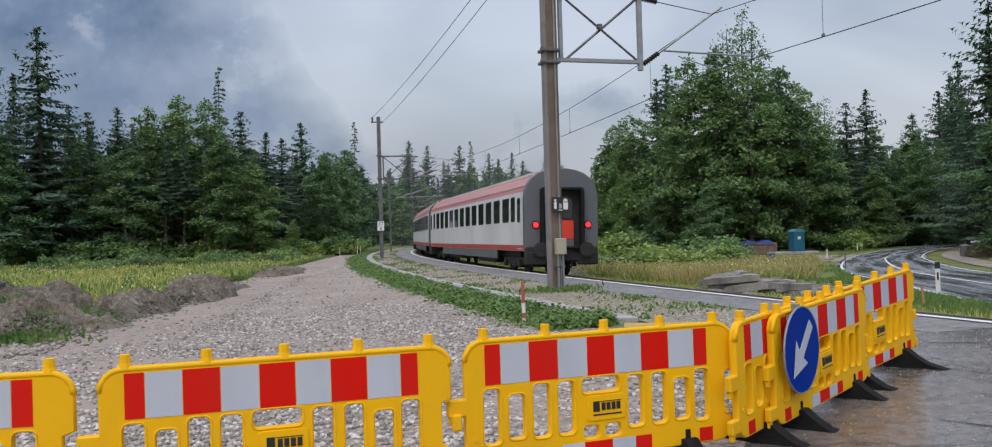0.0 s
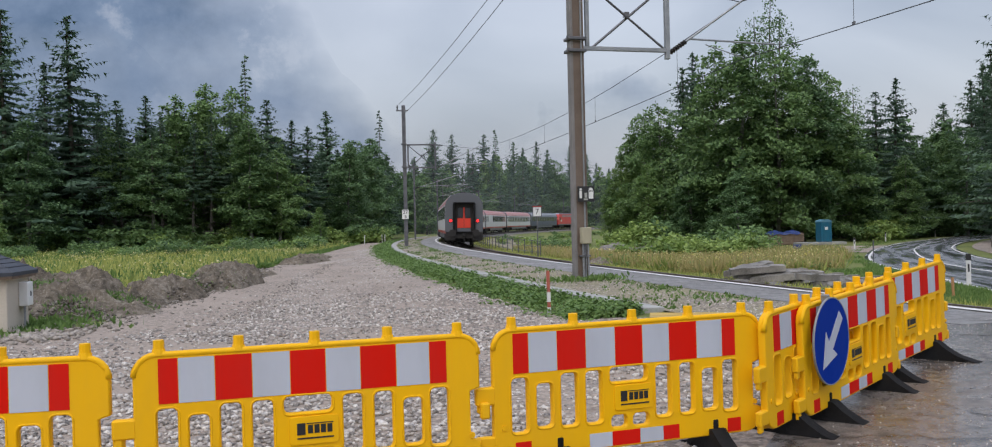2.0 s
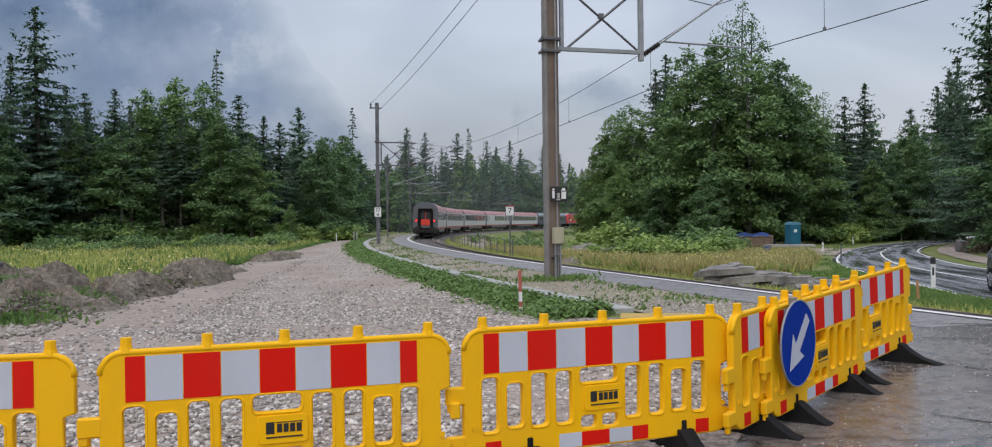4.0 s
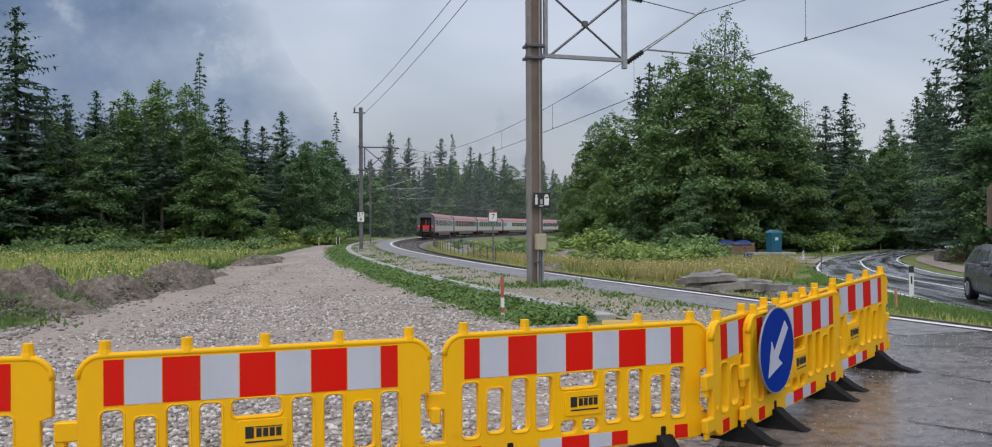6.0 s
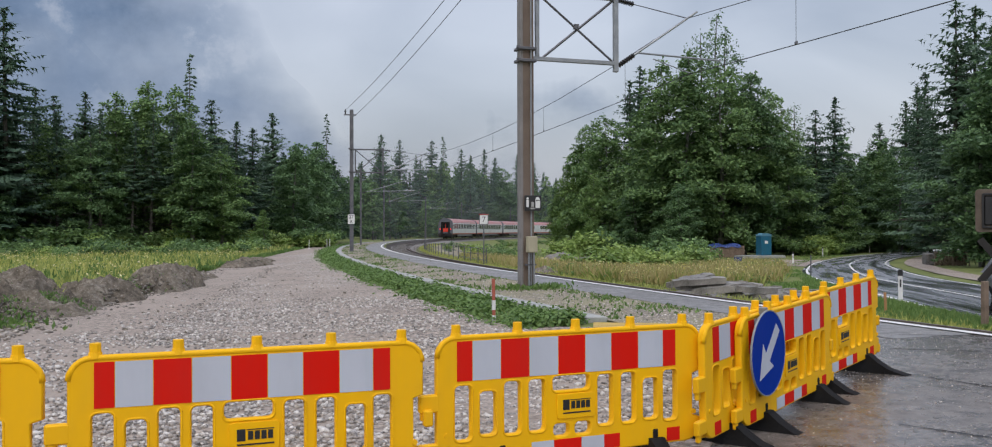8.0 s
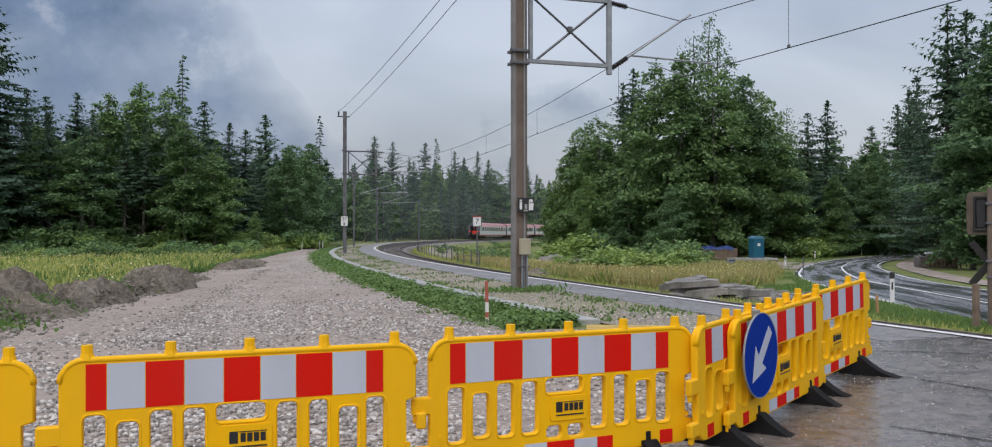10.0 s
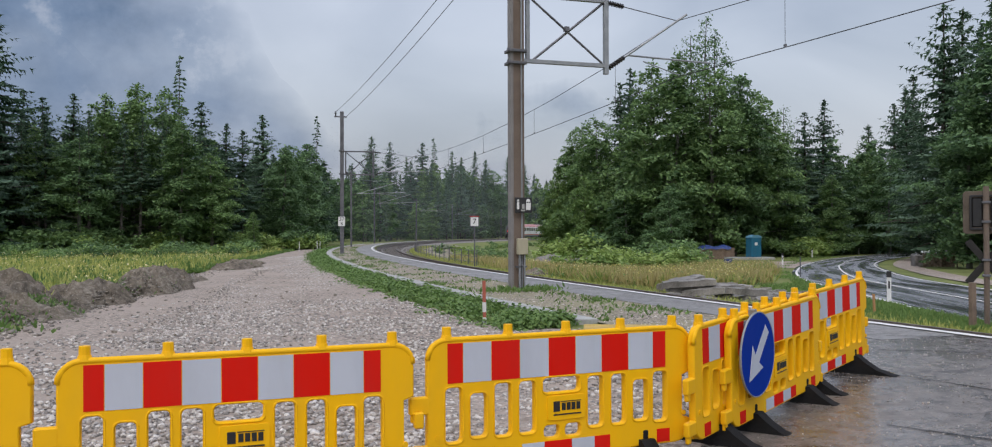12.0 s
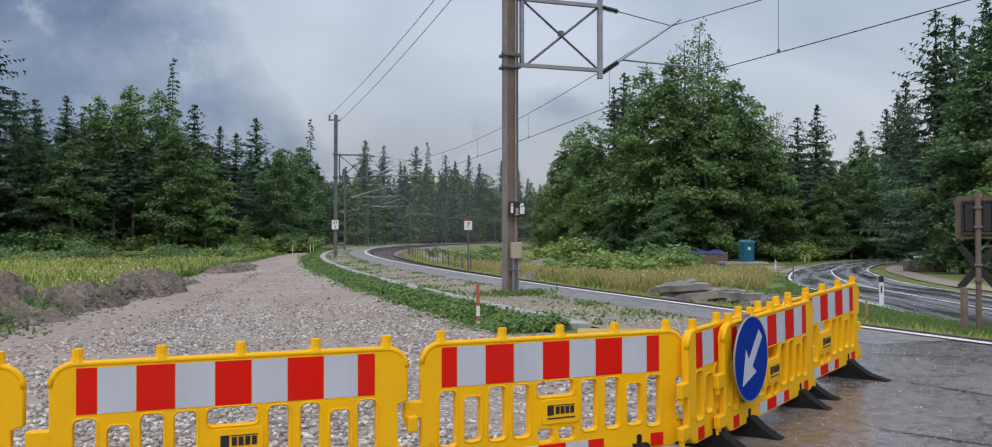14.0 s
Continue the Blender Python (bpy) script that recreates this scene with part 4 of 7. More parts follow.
STD = [(1.95, 0.62)] + [(2.95 + 1.72 * i, 1.15) for i in range(12)] + [(23.7, 0.62)]
BIG = [(2.4, 0.7)] + [(8.2 + 1.75 * i, 1.45) for i in range(9)]
TRAIN = [make_coach("light grey rear coach with red roof and lit tail lamps", COACH_GREY, COACH_GREY, COACH_RED, ROOF_RED, STD, True)]
plain_coach = make_coach("light grey passenger coach with faded red roof and darker window band", COACH_GREY, COACH_BAND, COACH_RED, ROOF_RED, STD)
TRAIN += [plain_coach, copy_thing(plain_coach, pose(0, 60, 0)), make_coach("pale grey dining coach with large dark windows", COACH_GREY, COACH_GREY, COACH_RED, ROOF_RED, BIG), copy_thing(plain_coach, pose(0, 120, 0)),
          make_coach("dark blue-grey passenger coach with grey roof", NIGHT_BLUE, NIGHT_BLUE, NIGHT_BLUE, ROOF_GREY, STD)]


def make_locomotive():
    loco = thing("electric_locomotive", "red electric locomotive at the head of the train", "locomotive")
    prof = [(0.5, 1.0), (0.42, 1.5), (0.7, 2.4), (1.35, 3.45), (1.7, 3.75), (17.6, 3.75), (17.95, 3.45), (18.6, 2.4), (18.88, 1.5), (18.8, 1.0)]
    part("body", Build().prism(prof, -1.47, 1.47, "x"), LOCO_RED, loco)
    part("roof", Build().prism([(1.6, 3.74), (2.2, 4.0), (17.1, 4.0), (17.7, 3.74)], -1.25, 1.25, "x"), ROOF_GREY, loco)
    for y, s in ((0.98, -1), (18.3, 1)):
        part("windscreen", Build().box(-1.2, -0.02, -0.42, 1.2, 0.02, 0.42, 0.01, pose(0, y, 2.85, -32 * s)), GLASS, loco)
    for sx in (-1.475, 1.475):
        part("skirt_band", Build().box(sx - 0.01, 0.6, 1.0, sx + 0.01, 18.7, 1.28), COACH_DARK, loco)
        for y in (1.9, 16.6):
            part("cab_window", Build().box(sx - 0.012, y, 2.3, sx + 0.012, y + 0.8, 3.0), GLASS, loco)
        for i in range(8):
            part("vent_grille", Build().box(sx - 0.015, 4.2 + i * 1.4, 3.05, sx + 0.015, 5.3 + i * 1.4, 3.5), COACH_BAND, loco)
        part("emblem", Build().box(sx - 0.013, 2.9, 1.9, sx + 0.013, 3.9, 2.4), SIGN_WHITE, loco, "plain white emblem block")
    for c in (4.7, 14.6):
        bogie = part("bogie", Build().box(-1.15, c - 2.0, 0.4, 1.15, c + 2.0, 0.95, 0.05), UNDERFRAME, loco)
        for dy in (-1.5, 1.5):
            for sx in (-0.75, 0.75):
                part("wheel", Build().tube([(sx - 0.065, c + dy, 0.57), (sx + 0.065, c + dy, 0.57)], 0.57, 18), UNDERFRAME, bogie)
    part("pantograph", Build().tube([(-0.7, 15.0, 4.0), (0, 13.6, 4.8), (0, 14.9, 5.7)], 0.03, 6).tube([(0.7, 15.0, 4.0), (0, 13.6, 4.8)], 0.03, 6).tube([(-0.8, 14.9, 5.74), (0.8, 14.9, 5.74)], 0.03, 6).box(-0.8, 13.4, 4.0, 0.8, 16, 4.08), DARK_STEEL, loco)
    return loco


TRAIN.append(make_locomotive())


def train_rows(index):
    """Where a vehicle stands at each moment: the rear of the train runs 16.57 m/s and gains a little."""
    rows = []
    for i in range(57):
        t = i * 0.25
        s = 16.571 * t + 0.0886 * t * t + 26.4 * index
        a, b = (3.7, 22.7) if index < 6 else (4.7, 14.6)
        (xa, ya, _), (xb, yb, _) = track(s + a), track(s + b)
        h = math.atan2(-(xb - xa), yb - ya)
        lean = 1.2
        rows.append((t, pose(xa + a * math.sin(h), ya - a * math.cos(h), (rail_z(s + a) + rail_z(s + b)) / 2, 0, lean, math.degrees(h))))
    return rows


# ---- overhead line ----
MASTS = (-52.0, -9.7, 33.0, 66.0, 97.0, 140.0, 173.0, 216.0, 255.0)
MAST_OFF = {s: -4.2 for s in MASTS} | {-9.7: -3.82, 33.0: -4.4}
WIRE_OFF, MESS_Z, CONT_Z = 0.75, 7.25, 5.75


def make_mast(s, off, top, near):
    x, y, h = track(s, off)
    z = ground_z(x, y)
    mast = thing("catenary_mast", "brown weathered steel catenary mast with a braced side bracket" if near else "dark weathered catenary mast with a side bracket", "railway mast",
                 pose(x, y, z, 0, 0, math.degrees(h)), "catenary masts")
    w = 0.175 if near else (0.13 if s < 50 else 0.085)
    web = MAST_BROWN if near else DARK_STEEL
    part("web", Build().prism([(-w + 0.06, -0.10), (w, -0.10), (w, 0.10), (-w + 0.06, 0.10)], -0.1, top, "z"), web, mast)
    part("flange", Build().box(-w - 0.01, -0.12, -0.1, -w + 0.065, 0.12, top, 0.01), MAST_GREY if near else DARK_STEEL, mast, "lighter grey flange" if near else "")
    part("footing", Build().box(-0.24, -0.22, -0.4, 0.24, 0.22, 0.015, 0.02), CONCRETE, mast)
    zb, zt = 5.75, 7.42
    for zz in ((zb - 0.12, zb + 0.18, zt + 0.05) if near else (zb, zt)):
        part("clamp", Build().box(-w - 0.07, -0.20, zz, w + 0.05, 0.20, zz + 0.07, 0.01).box(-w - 0.10, -0.16, zz + 0.02, -w - 0.02, -0.10, zz + 0.09), DARK_STEEL, mast)
    L = 2.5 if near else 2.28 if s < 50 else 0.12
    if s < 50:
        br = part("bracket_beam", Build().box(w, -0.05, zb - 0.05, L, 0.05, zb + 0.05, 0.008), STEEL if near else DARK_STEEL, mast)
        part("bracket_beam", Build().box(w, -0.05, zt - 0.05, L, 0.05, zt + 0.05, 0.008), STEEL if near else DARK_STEEL, mast)
        part("bracket_post", Build().box(w + 0.08, -0.05, zb + 0.05, w + 0.18, 0.05, zt - 0.05, 0.008), STEEL if near else DARK_STEEL, br)
        part("bracket_post", Build().box(L - 0.09, -0.06, zb - 0.22, L + 0.03, 0.06, zt + 0.16, 0.008), STEEL if near else DARK_STEEL, br)
        part("brace", Build().tube([(w + 0.15, -0.03, zt - 0.05), (L - 0.15, -0.03, zb + 0.05)], 0.032, 4), DARK_STEEL, br)
        part("brace", Build().tube([(w + 0.3, 0.03, zb + 0.05), (L - 0.1, 0.03, zt - 0.05)], 0.032, 4), DARK_STEEL, br)
        part("gusset", Build().box((w + L) / 2 - 0.03, -0.06, (zb + zt) / 2 - 0.02, (w + L) / 2 + 0.09, 0.06, (zb + zt) / 2 + 0.10), DARK_STEEL, br)
    tip = (WIRE_OFF - off, 0, MESS_Z - z)
    root = Vector((L + 0.05, 0, zb - 0.05))

    def insulator(a, b):
        a, b = Vector(a), Vector(b)
        ob = Build().tube([a, b], 0.03, 6)
        d = (b - a).normalized()
        for i in range(7):
            c = a + (b - a) * (i + 0.5) / 7
            ob.tube([c - d * 0.018, c + d * 0.018], 0.075, 8, 0.05)
        return ob

    d = (Vector(tip) - root).normalized()
    part("insulator", insulator(root, root + d * 0.55), PORCELAIN, mast, "dark ribbed insulator")
    part("cantilever_tube", Build().tube([root + d * 0.5, Vector(tip) + d * 0.35], 0.032, 6), STEEL, mast)
    part("steady_tube", Build().tube([root + d * 0.65, (tip[0] + 1.0, 0, zb + 0.25)], 0.026, 6), STEEL, mast)
    part("registration_arm", Build().tube([(max(root.x + 1.0, 2.6), 0, zb + 0.18), (tip[0] + 0.05, 0, CONT_Z - z + 0.05)], 0.016, 5), STEEL, mast)
    top_root = Vector((L, 0, zt - 0.02))
    td = (Vector(tip) - top_root).normalized()
    part("insulator", insulator(top_root, top_root + td * 0.5), PORCELAIN, mast, "dark ribbed insulator")
    part("tie_rod", Build().tube([top_root + td * 0.5, Vector(tip)], 0.014, 5), DARK_STEEL, mast)
    arm = part("feeder_arm", Build().box(-0.55, -0.04, top - 0.42, 0.35, 0.04, top - 0.33, 0.008), DARK_STEEL, mast)
    for dx in (-0.45, 0.0):
        part("pin_insulator", Build().tube([(dx, 0, top - 0.33), (dx, 0, top + 0.02)], 0.055, 8, 0.03).tube([(dx, 0, top - 0.15), (dx, 0, top - 0.1)], 0.09, 8), PORCELAIN, arm)
    if near:
        part("conduit", Build().tube([(0.09, -0.14, 0.0), (0.09, -0.14, 9.0)], 0.022, 6), STEEL, mast)
        part("cable_pipe", Build().tube([(0.02, -0.17, 0.0), (0.02, -0.17, 0.95)], 0.03, 6), STEEL, mast)
        part("cable_pipe", Build().tube([(0.14, -0.19, 0.0), (0.14, -0.19, 0.95)], 0.025, 6), STEEL, mast)
        part("pipe_clip", Build().box(-0.08, -0.205, 0.58, 0.20, -0.12, 0.62), DARK_STEEL, mast)
        part("cable_box", Build().box(-0.06, -0.30, 0.90, 0.20, -0.13, 1.30, 0.015), SIGN_BEIGE, mast, "weathered beige cable box")
    return mast


mast_things = [make_mast(s, MAST_OFF[s], (9.2 if s < 0 else 10.3 if s < 50 else 8.3), s == -9.7) for s in MASTS]


def make_wires():
    def height(k, t, top):
        span = MASTS[k + 1] - MASTS[k]
        sag = span * span / 43 / 43 * (1.0 if top else 0.12)
        return (MESS_Z if top else CONT_Z) - 4 * sag * t * (1 - t) * (0.75 if top else 1.0)

    def spot(k, t):
        (xa, ya, _), (xb, yb, _) = track(MASTS[k], WIRE_OFF), track(MASTS[k + 1], WIRE_OFF)
        return xa + (xb - xa) * t, ya + (yb - ya) * t

    line = thing("overhead_line", "contact wire hung from a messenger wire by droppers", "overhead wire")
    for name, top, r in (("messenger_wire", True, 0.011), ("contact_wire", False, 0.012)):
        pts = []
        for k in range(len(MASTS) - 1):
            for i in range(8):
                pts.append((*spot(k, i / 8), height(k, i / 8, top)))
        pts.append((*spot(len(MASTS) - 2, 1), height(len(MASTS) - 2, 1, top)))
        part(name, Build().tube(pts, r, 5), WIRE, line)
    for k in range(5):
        n = max(int((MASTS[k + 1] - MASTS[k]) / 7.5), 2)
        for i in range(n):
            t = (i + 0.5) / n
            x, y = spot(k, t)
            part("dropper", Build().tube([(x, y, height(k, t, False)), (x, y, height(k, t, True))], 0.006, 4), WIRE, line)
            part("clamp", Build().box(x - 0.02, y - 0.05, height(k, t, False), x + 0.02, y + 0.05, height(k, t, False) + 0.07), DARK_STEEL, line)
    for dx in (-0.45, 0.0):
        feeder = Build()
        pts = []
        for k in range(1, 2):
            for i in range(9):
                t = i / 8
                a, b = [], []
                for kk, out in ((k, a), (k + 1, b)):
                    off = MAST_OFF[MASTS[kk]] + dx
                    x, y, _ = track(MASTS[kk], off)
                    out += [x, y, (9.2 if MASTS[kk] < 0 else 10.3 if dx < 0 else 9.7) + 0.12]
                pts.append((a[0] + (b[0] - a[0]) * t, a[1] + (b[1] - a[1]) * t, a[2] + (b[2] - a[2]) * t - 1.2 * t * (1 - t)))
        single("feeder_wire", feeder.tube(pts, 0.013, 5), WIRE, "dark feeder wire strung from mast top to mast top", "wire", group="feeder wires")


make_wires()
make_kerb()


def make_mast_sign():
    x, y, h = track(-9.7, -3.82)
    z = ground_z(x, y)
    sg = thing("information_sign", "small black railway sign with white pictograms on a mast", "sign", pose(x + 0.14, y - 0.20, z + 2.12, 0, 0, 8))
    part("board", Build().box(-0.19, -0.01, -0.19, 0.23, 0.01, 0.19, 0.004), BLACK, sg)
    part("pictogram", Build().box(-0.145, -0.016, -0.10, -0.085, -0.0105, 0.08).tube([(-0.115, -0.016, 0.115), (-0.115, -0.0105, 0.115)], 0.028, 10), SIGN_WHITE, sg, "plain white upright mark")
    part("pictogram", Build().box(-0.02, -0.016, -0.09, 0.045, -0.0105, 0.03).box(-0.04, -0.016, -0.15, 0.06, -0.0105, -0.11), CONCRETE, sg)
    part("pictogram", Build().prism([(0.085, -0.12), (0.195, -0.12), (0.205, 0.06), (0.17, 0.15), (0.11, 0.15), (0.085, 0.10)], -0.016, -0.0105, "y"), SIGN_WHITE, sg, "white vehicle pictogram")
    part("pictogram", Build().box(0.10, -0.018, 0.055, 0.14, -0.0155, 0.085).box(0.155, -0.018, 0.055, 0.19, -0.0155, 0.085).tube([(0.115, -0.018, -0.135), (0.115, -0.0105, -0.135)], 0.022, 8), BLACK, sg)


def make_km_board():
    x, y, h = track(33, -4.4)
    z = ground_z(x, y)
    kb = thing("kilometre_board", "white kilometre board with black numerals on a mast", "sign", pose(x, y - 0.22, z + 2.35, 0, 0, 4))
    part("board", Build().box(-0.24, -0.012, -0.34, 0.24, 0.012, 0.34, 0.004), SIGN_WHITE, kb)
    lettering("numerals", "37", 0.36, BLACK, kb, pose(0, -0.015, 0.15))
    lettering("numerals", "8", 0.32, BLACK, kb, pose(0, -0.015, -0.18))


def make_seven_sign():
    x, y = 0.42, 50.3
    sg = thing("speed_board", "white square railway board with black numeral on dark post", "sign", pose(x, y, ground_z(x, y), 0, 0, 2))
    part("post", Build().box(-0.035, -0.03, -0.3, 0.035, 0.03, 3.1, 0.006), DARK_STEEL, sg)
    part("board", Build().box(-0.22, -0.05, 2.45, 0.22, -0.03, 2.95, 0.004), SIGN_WHITE, sg)
    part("frame", Build().box(-0.26, -0.045, 2.41, -0.22, -0.025, 2.99).box(0.22, -0.045, 2.41, 0.26, -0.025, 2.99).box(-0.22, -0.045, 2.41, 0.22, -0.025, 2.45).box(-0.22, -0.045, 2.95, 0.22, -0.025, 2.99), DARK_STEEL, sg)
    part("top_edge", Build().box(-0.28, -0.06, 2.99, 0.28, -0.02, 3.02), LOCO_RED, sg, "thin red strip above the board")
    lettering("numeral", "7", 0.44, BLACK, sg, pose(0, -0.053, 2.70))


make_mast_sign()
make_km_board()
make_seven_sign()


def make_fence():
    fe = thing("railing", "low dark steel railing beside the track", "fence")
    tops = []
    for i in range(22):
        x, y, h = track(19 + i * 2.4, 2.75)
        z = ground_z(x, y)
        part("post", Build().box(x - 0.03, y - 0.03, z - 0.3, x + 0.03, y + 0.03, z + 1.05, 0.005), DARK_STEEL, fe)
        tops.append((x, y, z))
    for dz in (1.0, 0.66, 0.33):
        part("rail", Build().tube([(x, y, z + dz) for x, y, z in tops], 0.014, 5), DARK_STEEL, fe)


make_fence()


# ---- trees and plants ----
rng = np.random.default_rng(7)


def cards_mesh(name, centre, ax_u, ax_v, material):
    """Small leaf-shaped plates: each a bent rhombus round its centre with half axes ax_u and ax_v."""
    n = len(centre)
    lift = np.cross(ax_u, ax_v)
    lift /= np.maximum(np.linalg.norm(lift, axis=1, keepdims=True), 1e-6)
    size = np.linalg.norm(ax_v, axis=1, keepdims=True)
    v = np.stack([centre - ax_u, centre - ax_v * 0.9 + lift * size * 0.25, centre + ax_u, centre + ax_v + lift * size * 0.25], 1).reshape(-1, 3)
    i = np.arange(n)[:, None] * 4
    me = bpy.data.meshes.new(name)
    me.vertices.add(4 * n)
    me.vertices.foreach_set("co", v.astype(np.float32).ravel())
    tri = np.concatenate([i + np.array([[0, 1, 2]]), i + np.array([[0, 2, 3]])], 1).reshape(-1, 3)
    me.loops.add(tri.size)
    me.loops.foreach_set("vertex_index", tri.ravel().astype(np.int32))
    me.polygons.add(len(tri))
    me.polygons.foreach_set("loop_start", np.arange(0, tri.size, 3, dtype=np.int32))
    me.update(calc_edges=True)
    me.materials.append(material)
    return me


def unit(a):
    return a / np.maximum(np.linalg.norm(a, axis=1, keepdims=True), 1e-6)


def trunk_mesh(height, radius, bend, limbs, seed):
    r = random.Random(seed)
    b = Build()
    spine = [(bend * math.sin(k * 0.9) * 0.3, bend * math.cos(k * 1.3) * 0.2, height * k / 6 - (0.4 if k == 0 else 0)) for k in range(7)]
    b.tube(spine, radius, 7, radius * 0.12)
    for z0, az, ln, up in limbs:
        c = Vector((math.cos(az), math.sin(az), 0))
        p = Vector((0, 0, z0))
        rr = radius * (1 - z0 / height) * 0.5 + 0.015
        b.tube([p, p + c * ln * 0.5 + Vector((0, 0, up * ln * 0.4 + r.uniform(-0.1, 0.1))), p + c * ln + Vector((0, 0, up * ln))], rr, 3, rr * 0.3)
    return b


def leaf_mesh(name, base, tip, wide, material):
    """Single pointed leaves: each a triangle from a base edge (base plus and minus wide) to its tip."""
    n = len(base)
    v = np.stack([base - wide, base + wide, tip], 1).reshape(-1, 3)
    me = bpy.data.meshes.new(name)
    me.vertices.add(3 * n)
    me.vertices.foreach_set("co", v.astype(np.float32).ravel())
    me.loops.add(3 * n)
    me.loops.foreach_set("vertex_index", np.arange(3 * n, dtype=np.int32))
    me.polygons.add(n)
    me.polygons.foreach_set("loop_start", np.arange(0, 3 * n, 3, dtype=np.int32))
    me.update(calc_edges=True)
    me.materials.append(material)
    return me


def make_spruce(seed, low, slim, density=1.0, label="tall dark green spruce with drooping boughs"):
    """A spruce 20 m high: whorls of sagging boughs, each hung with narrow needle sprays; dead twigs below the crown."""
    g = np.random.default_rng(seed)
    A, T, W, limbs = [], [], [], []
    H = 20.0
    z = low
    lean = g.uniform(0.75, 1.25, 8)
    fat = 1.0 / density ** 0.6
    while z < H - 0.1:
        t = (z - low) / (H - low)
        full = slim * (min(1.0, 0.7 + 2.2 * t) * (1 - t) ** 0.75 * 3.7 + 0.12)
        nb = int(g.integers(5, 8)) if t < 0.85 else 4
        for az in g.uniform(0, 6.28) + np.arange(nb) * 6.283 / nb + g.normal(0, 0.25, nb):
            if g.random() > 0.9:
                continue
            ln = full * g.uniform(0.55, 1.2) * lean[int(az / 0.7854) % 8]
            sag, lift = (g.uniform(0.15, 0.55), 0.28) if t < 0.7 else (g.uniform(-0.5, 0.1), 0.1)
            d = np.array([math.cos(az), math.sin(az), 0.0])
            side = np.array([-math.sin(az), math.cos(az), 0.0])
            z0 = z + g.uniform(-0.22, 0.22)
            if t < 0.7:
                limbs.append((z0, az, ln * 0.85, lift - sag))
            n = max(int(ln * 5.0 * density), 2)
            q = (np.arange(n) + g.uniform(0.1, 0.9, n)) / n
            p = d * (ln * q)[:, None] + np.stack([0 * q, 0 * q, z0 + ln * (lift * q * q - sag * q)], 1)
            w = (0.16 + 0.24 * ln * (1 - 0.85 * q) * q ** 0.4) * g.uniform(0.6, 1.3, n)
            for sd in (-1, 1):
                tip = p + side * (sd * w)[:, None] + d * (0.55 * w)[:, None] + np.stack([0 * q, 0 * q, -w * g.uniform(0.15, 0.7, n)], 1)
                A.append(p - d * 0.03), T.append(tip)
                W.append(np.stack([d[0] * 0.07 + 0 * q, d[1] * 0.07 + 0 * q, g.uniform(-0.10, -0.03, n)], 1) * (fat * 1.25))
            hang = g.uniform(0.18, 0.5, n)
            A.append(p), T.append(p + np.stack([g.normal(0, 0.07, n), g.normal(0, 0.07, n), -hang], 1) + d * 0.10)
            W.append((side * 0.5 + d * g.uniform(-0.5, 0.5))[None] * (0.13 * fat) * np.ones((n, 1)))
            A.append(p[-1:]), T.append(p[-1:] + d * 0.34 + np.array([0, 0, 0.05])), W.append(side[None] * 0.08 * fat)
        z += g.uniform(0.26, 0.52) * (1.0 if t < 0.8 else 0.8)
    A.append(np.array([[0, 0, H - 0.6]])), T.append(np.array([[0, 0, H + 0.3]])), W.append(np.array([[0.06, 0, 0]]))
    dead = [(g.uniform(1.2, low), g.uniform(0, 6.28), g.uniform(0.5, 1.7), -0.2) for _ in range(int(low * 3))] if low > 3 else []
    tr = thing("spruce_tree", label, "tree")
    part("trunk", trunk_mesh(H, 0.22, 0.15, limbs[::11] + dead, seed), BARK, tr)
    part("crown", leaf_mesh("crown", np.concatenate(A), np.concatenate(T), np.concatenate(W), NEEDLES), NEEDLES, tr)
    return tr


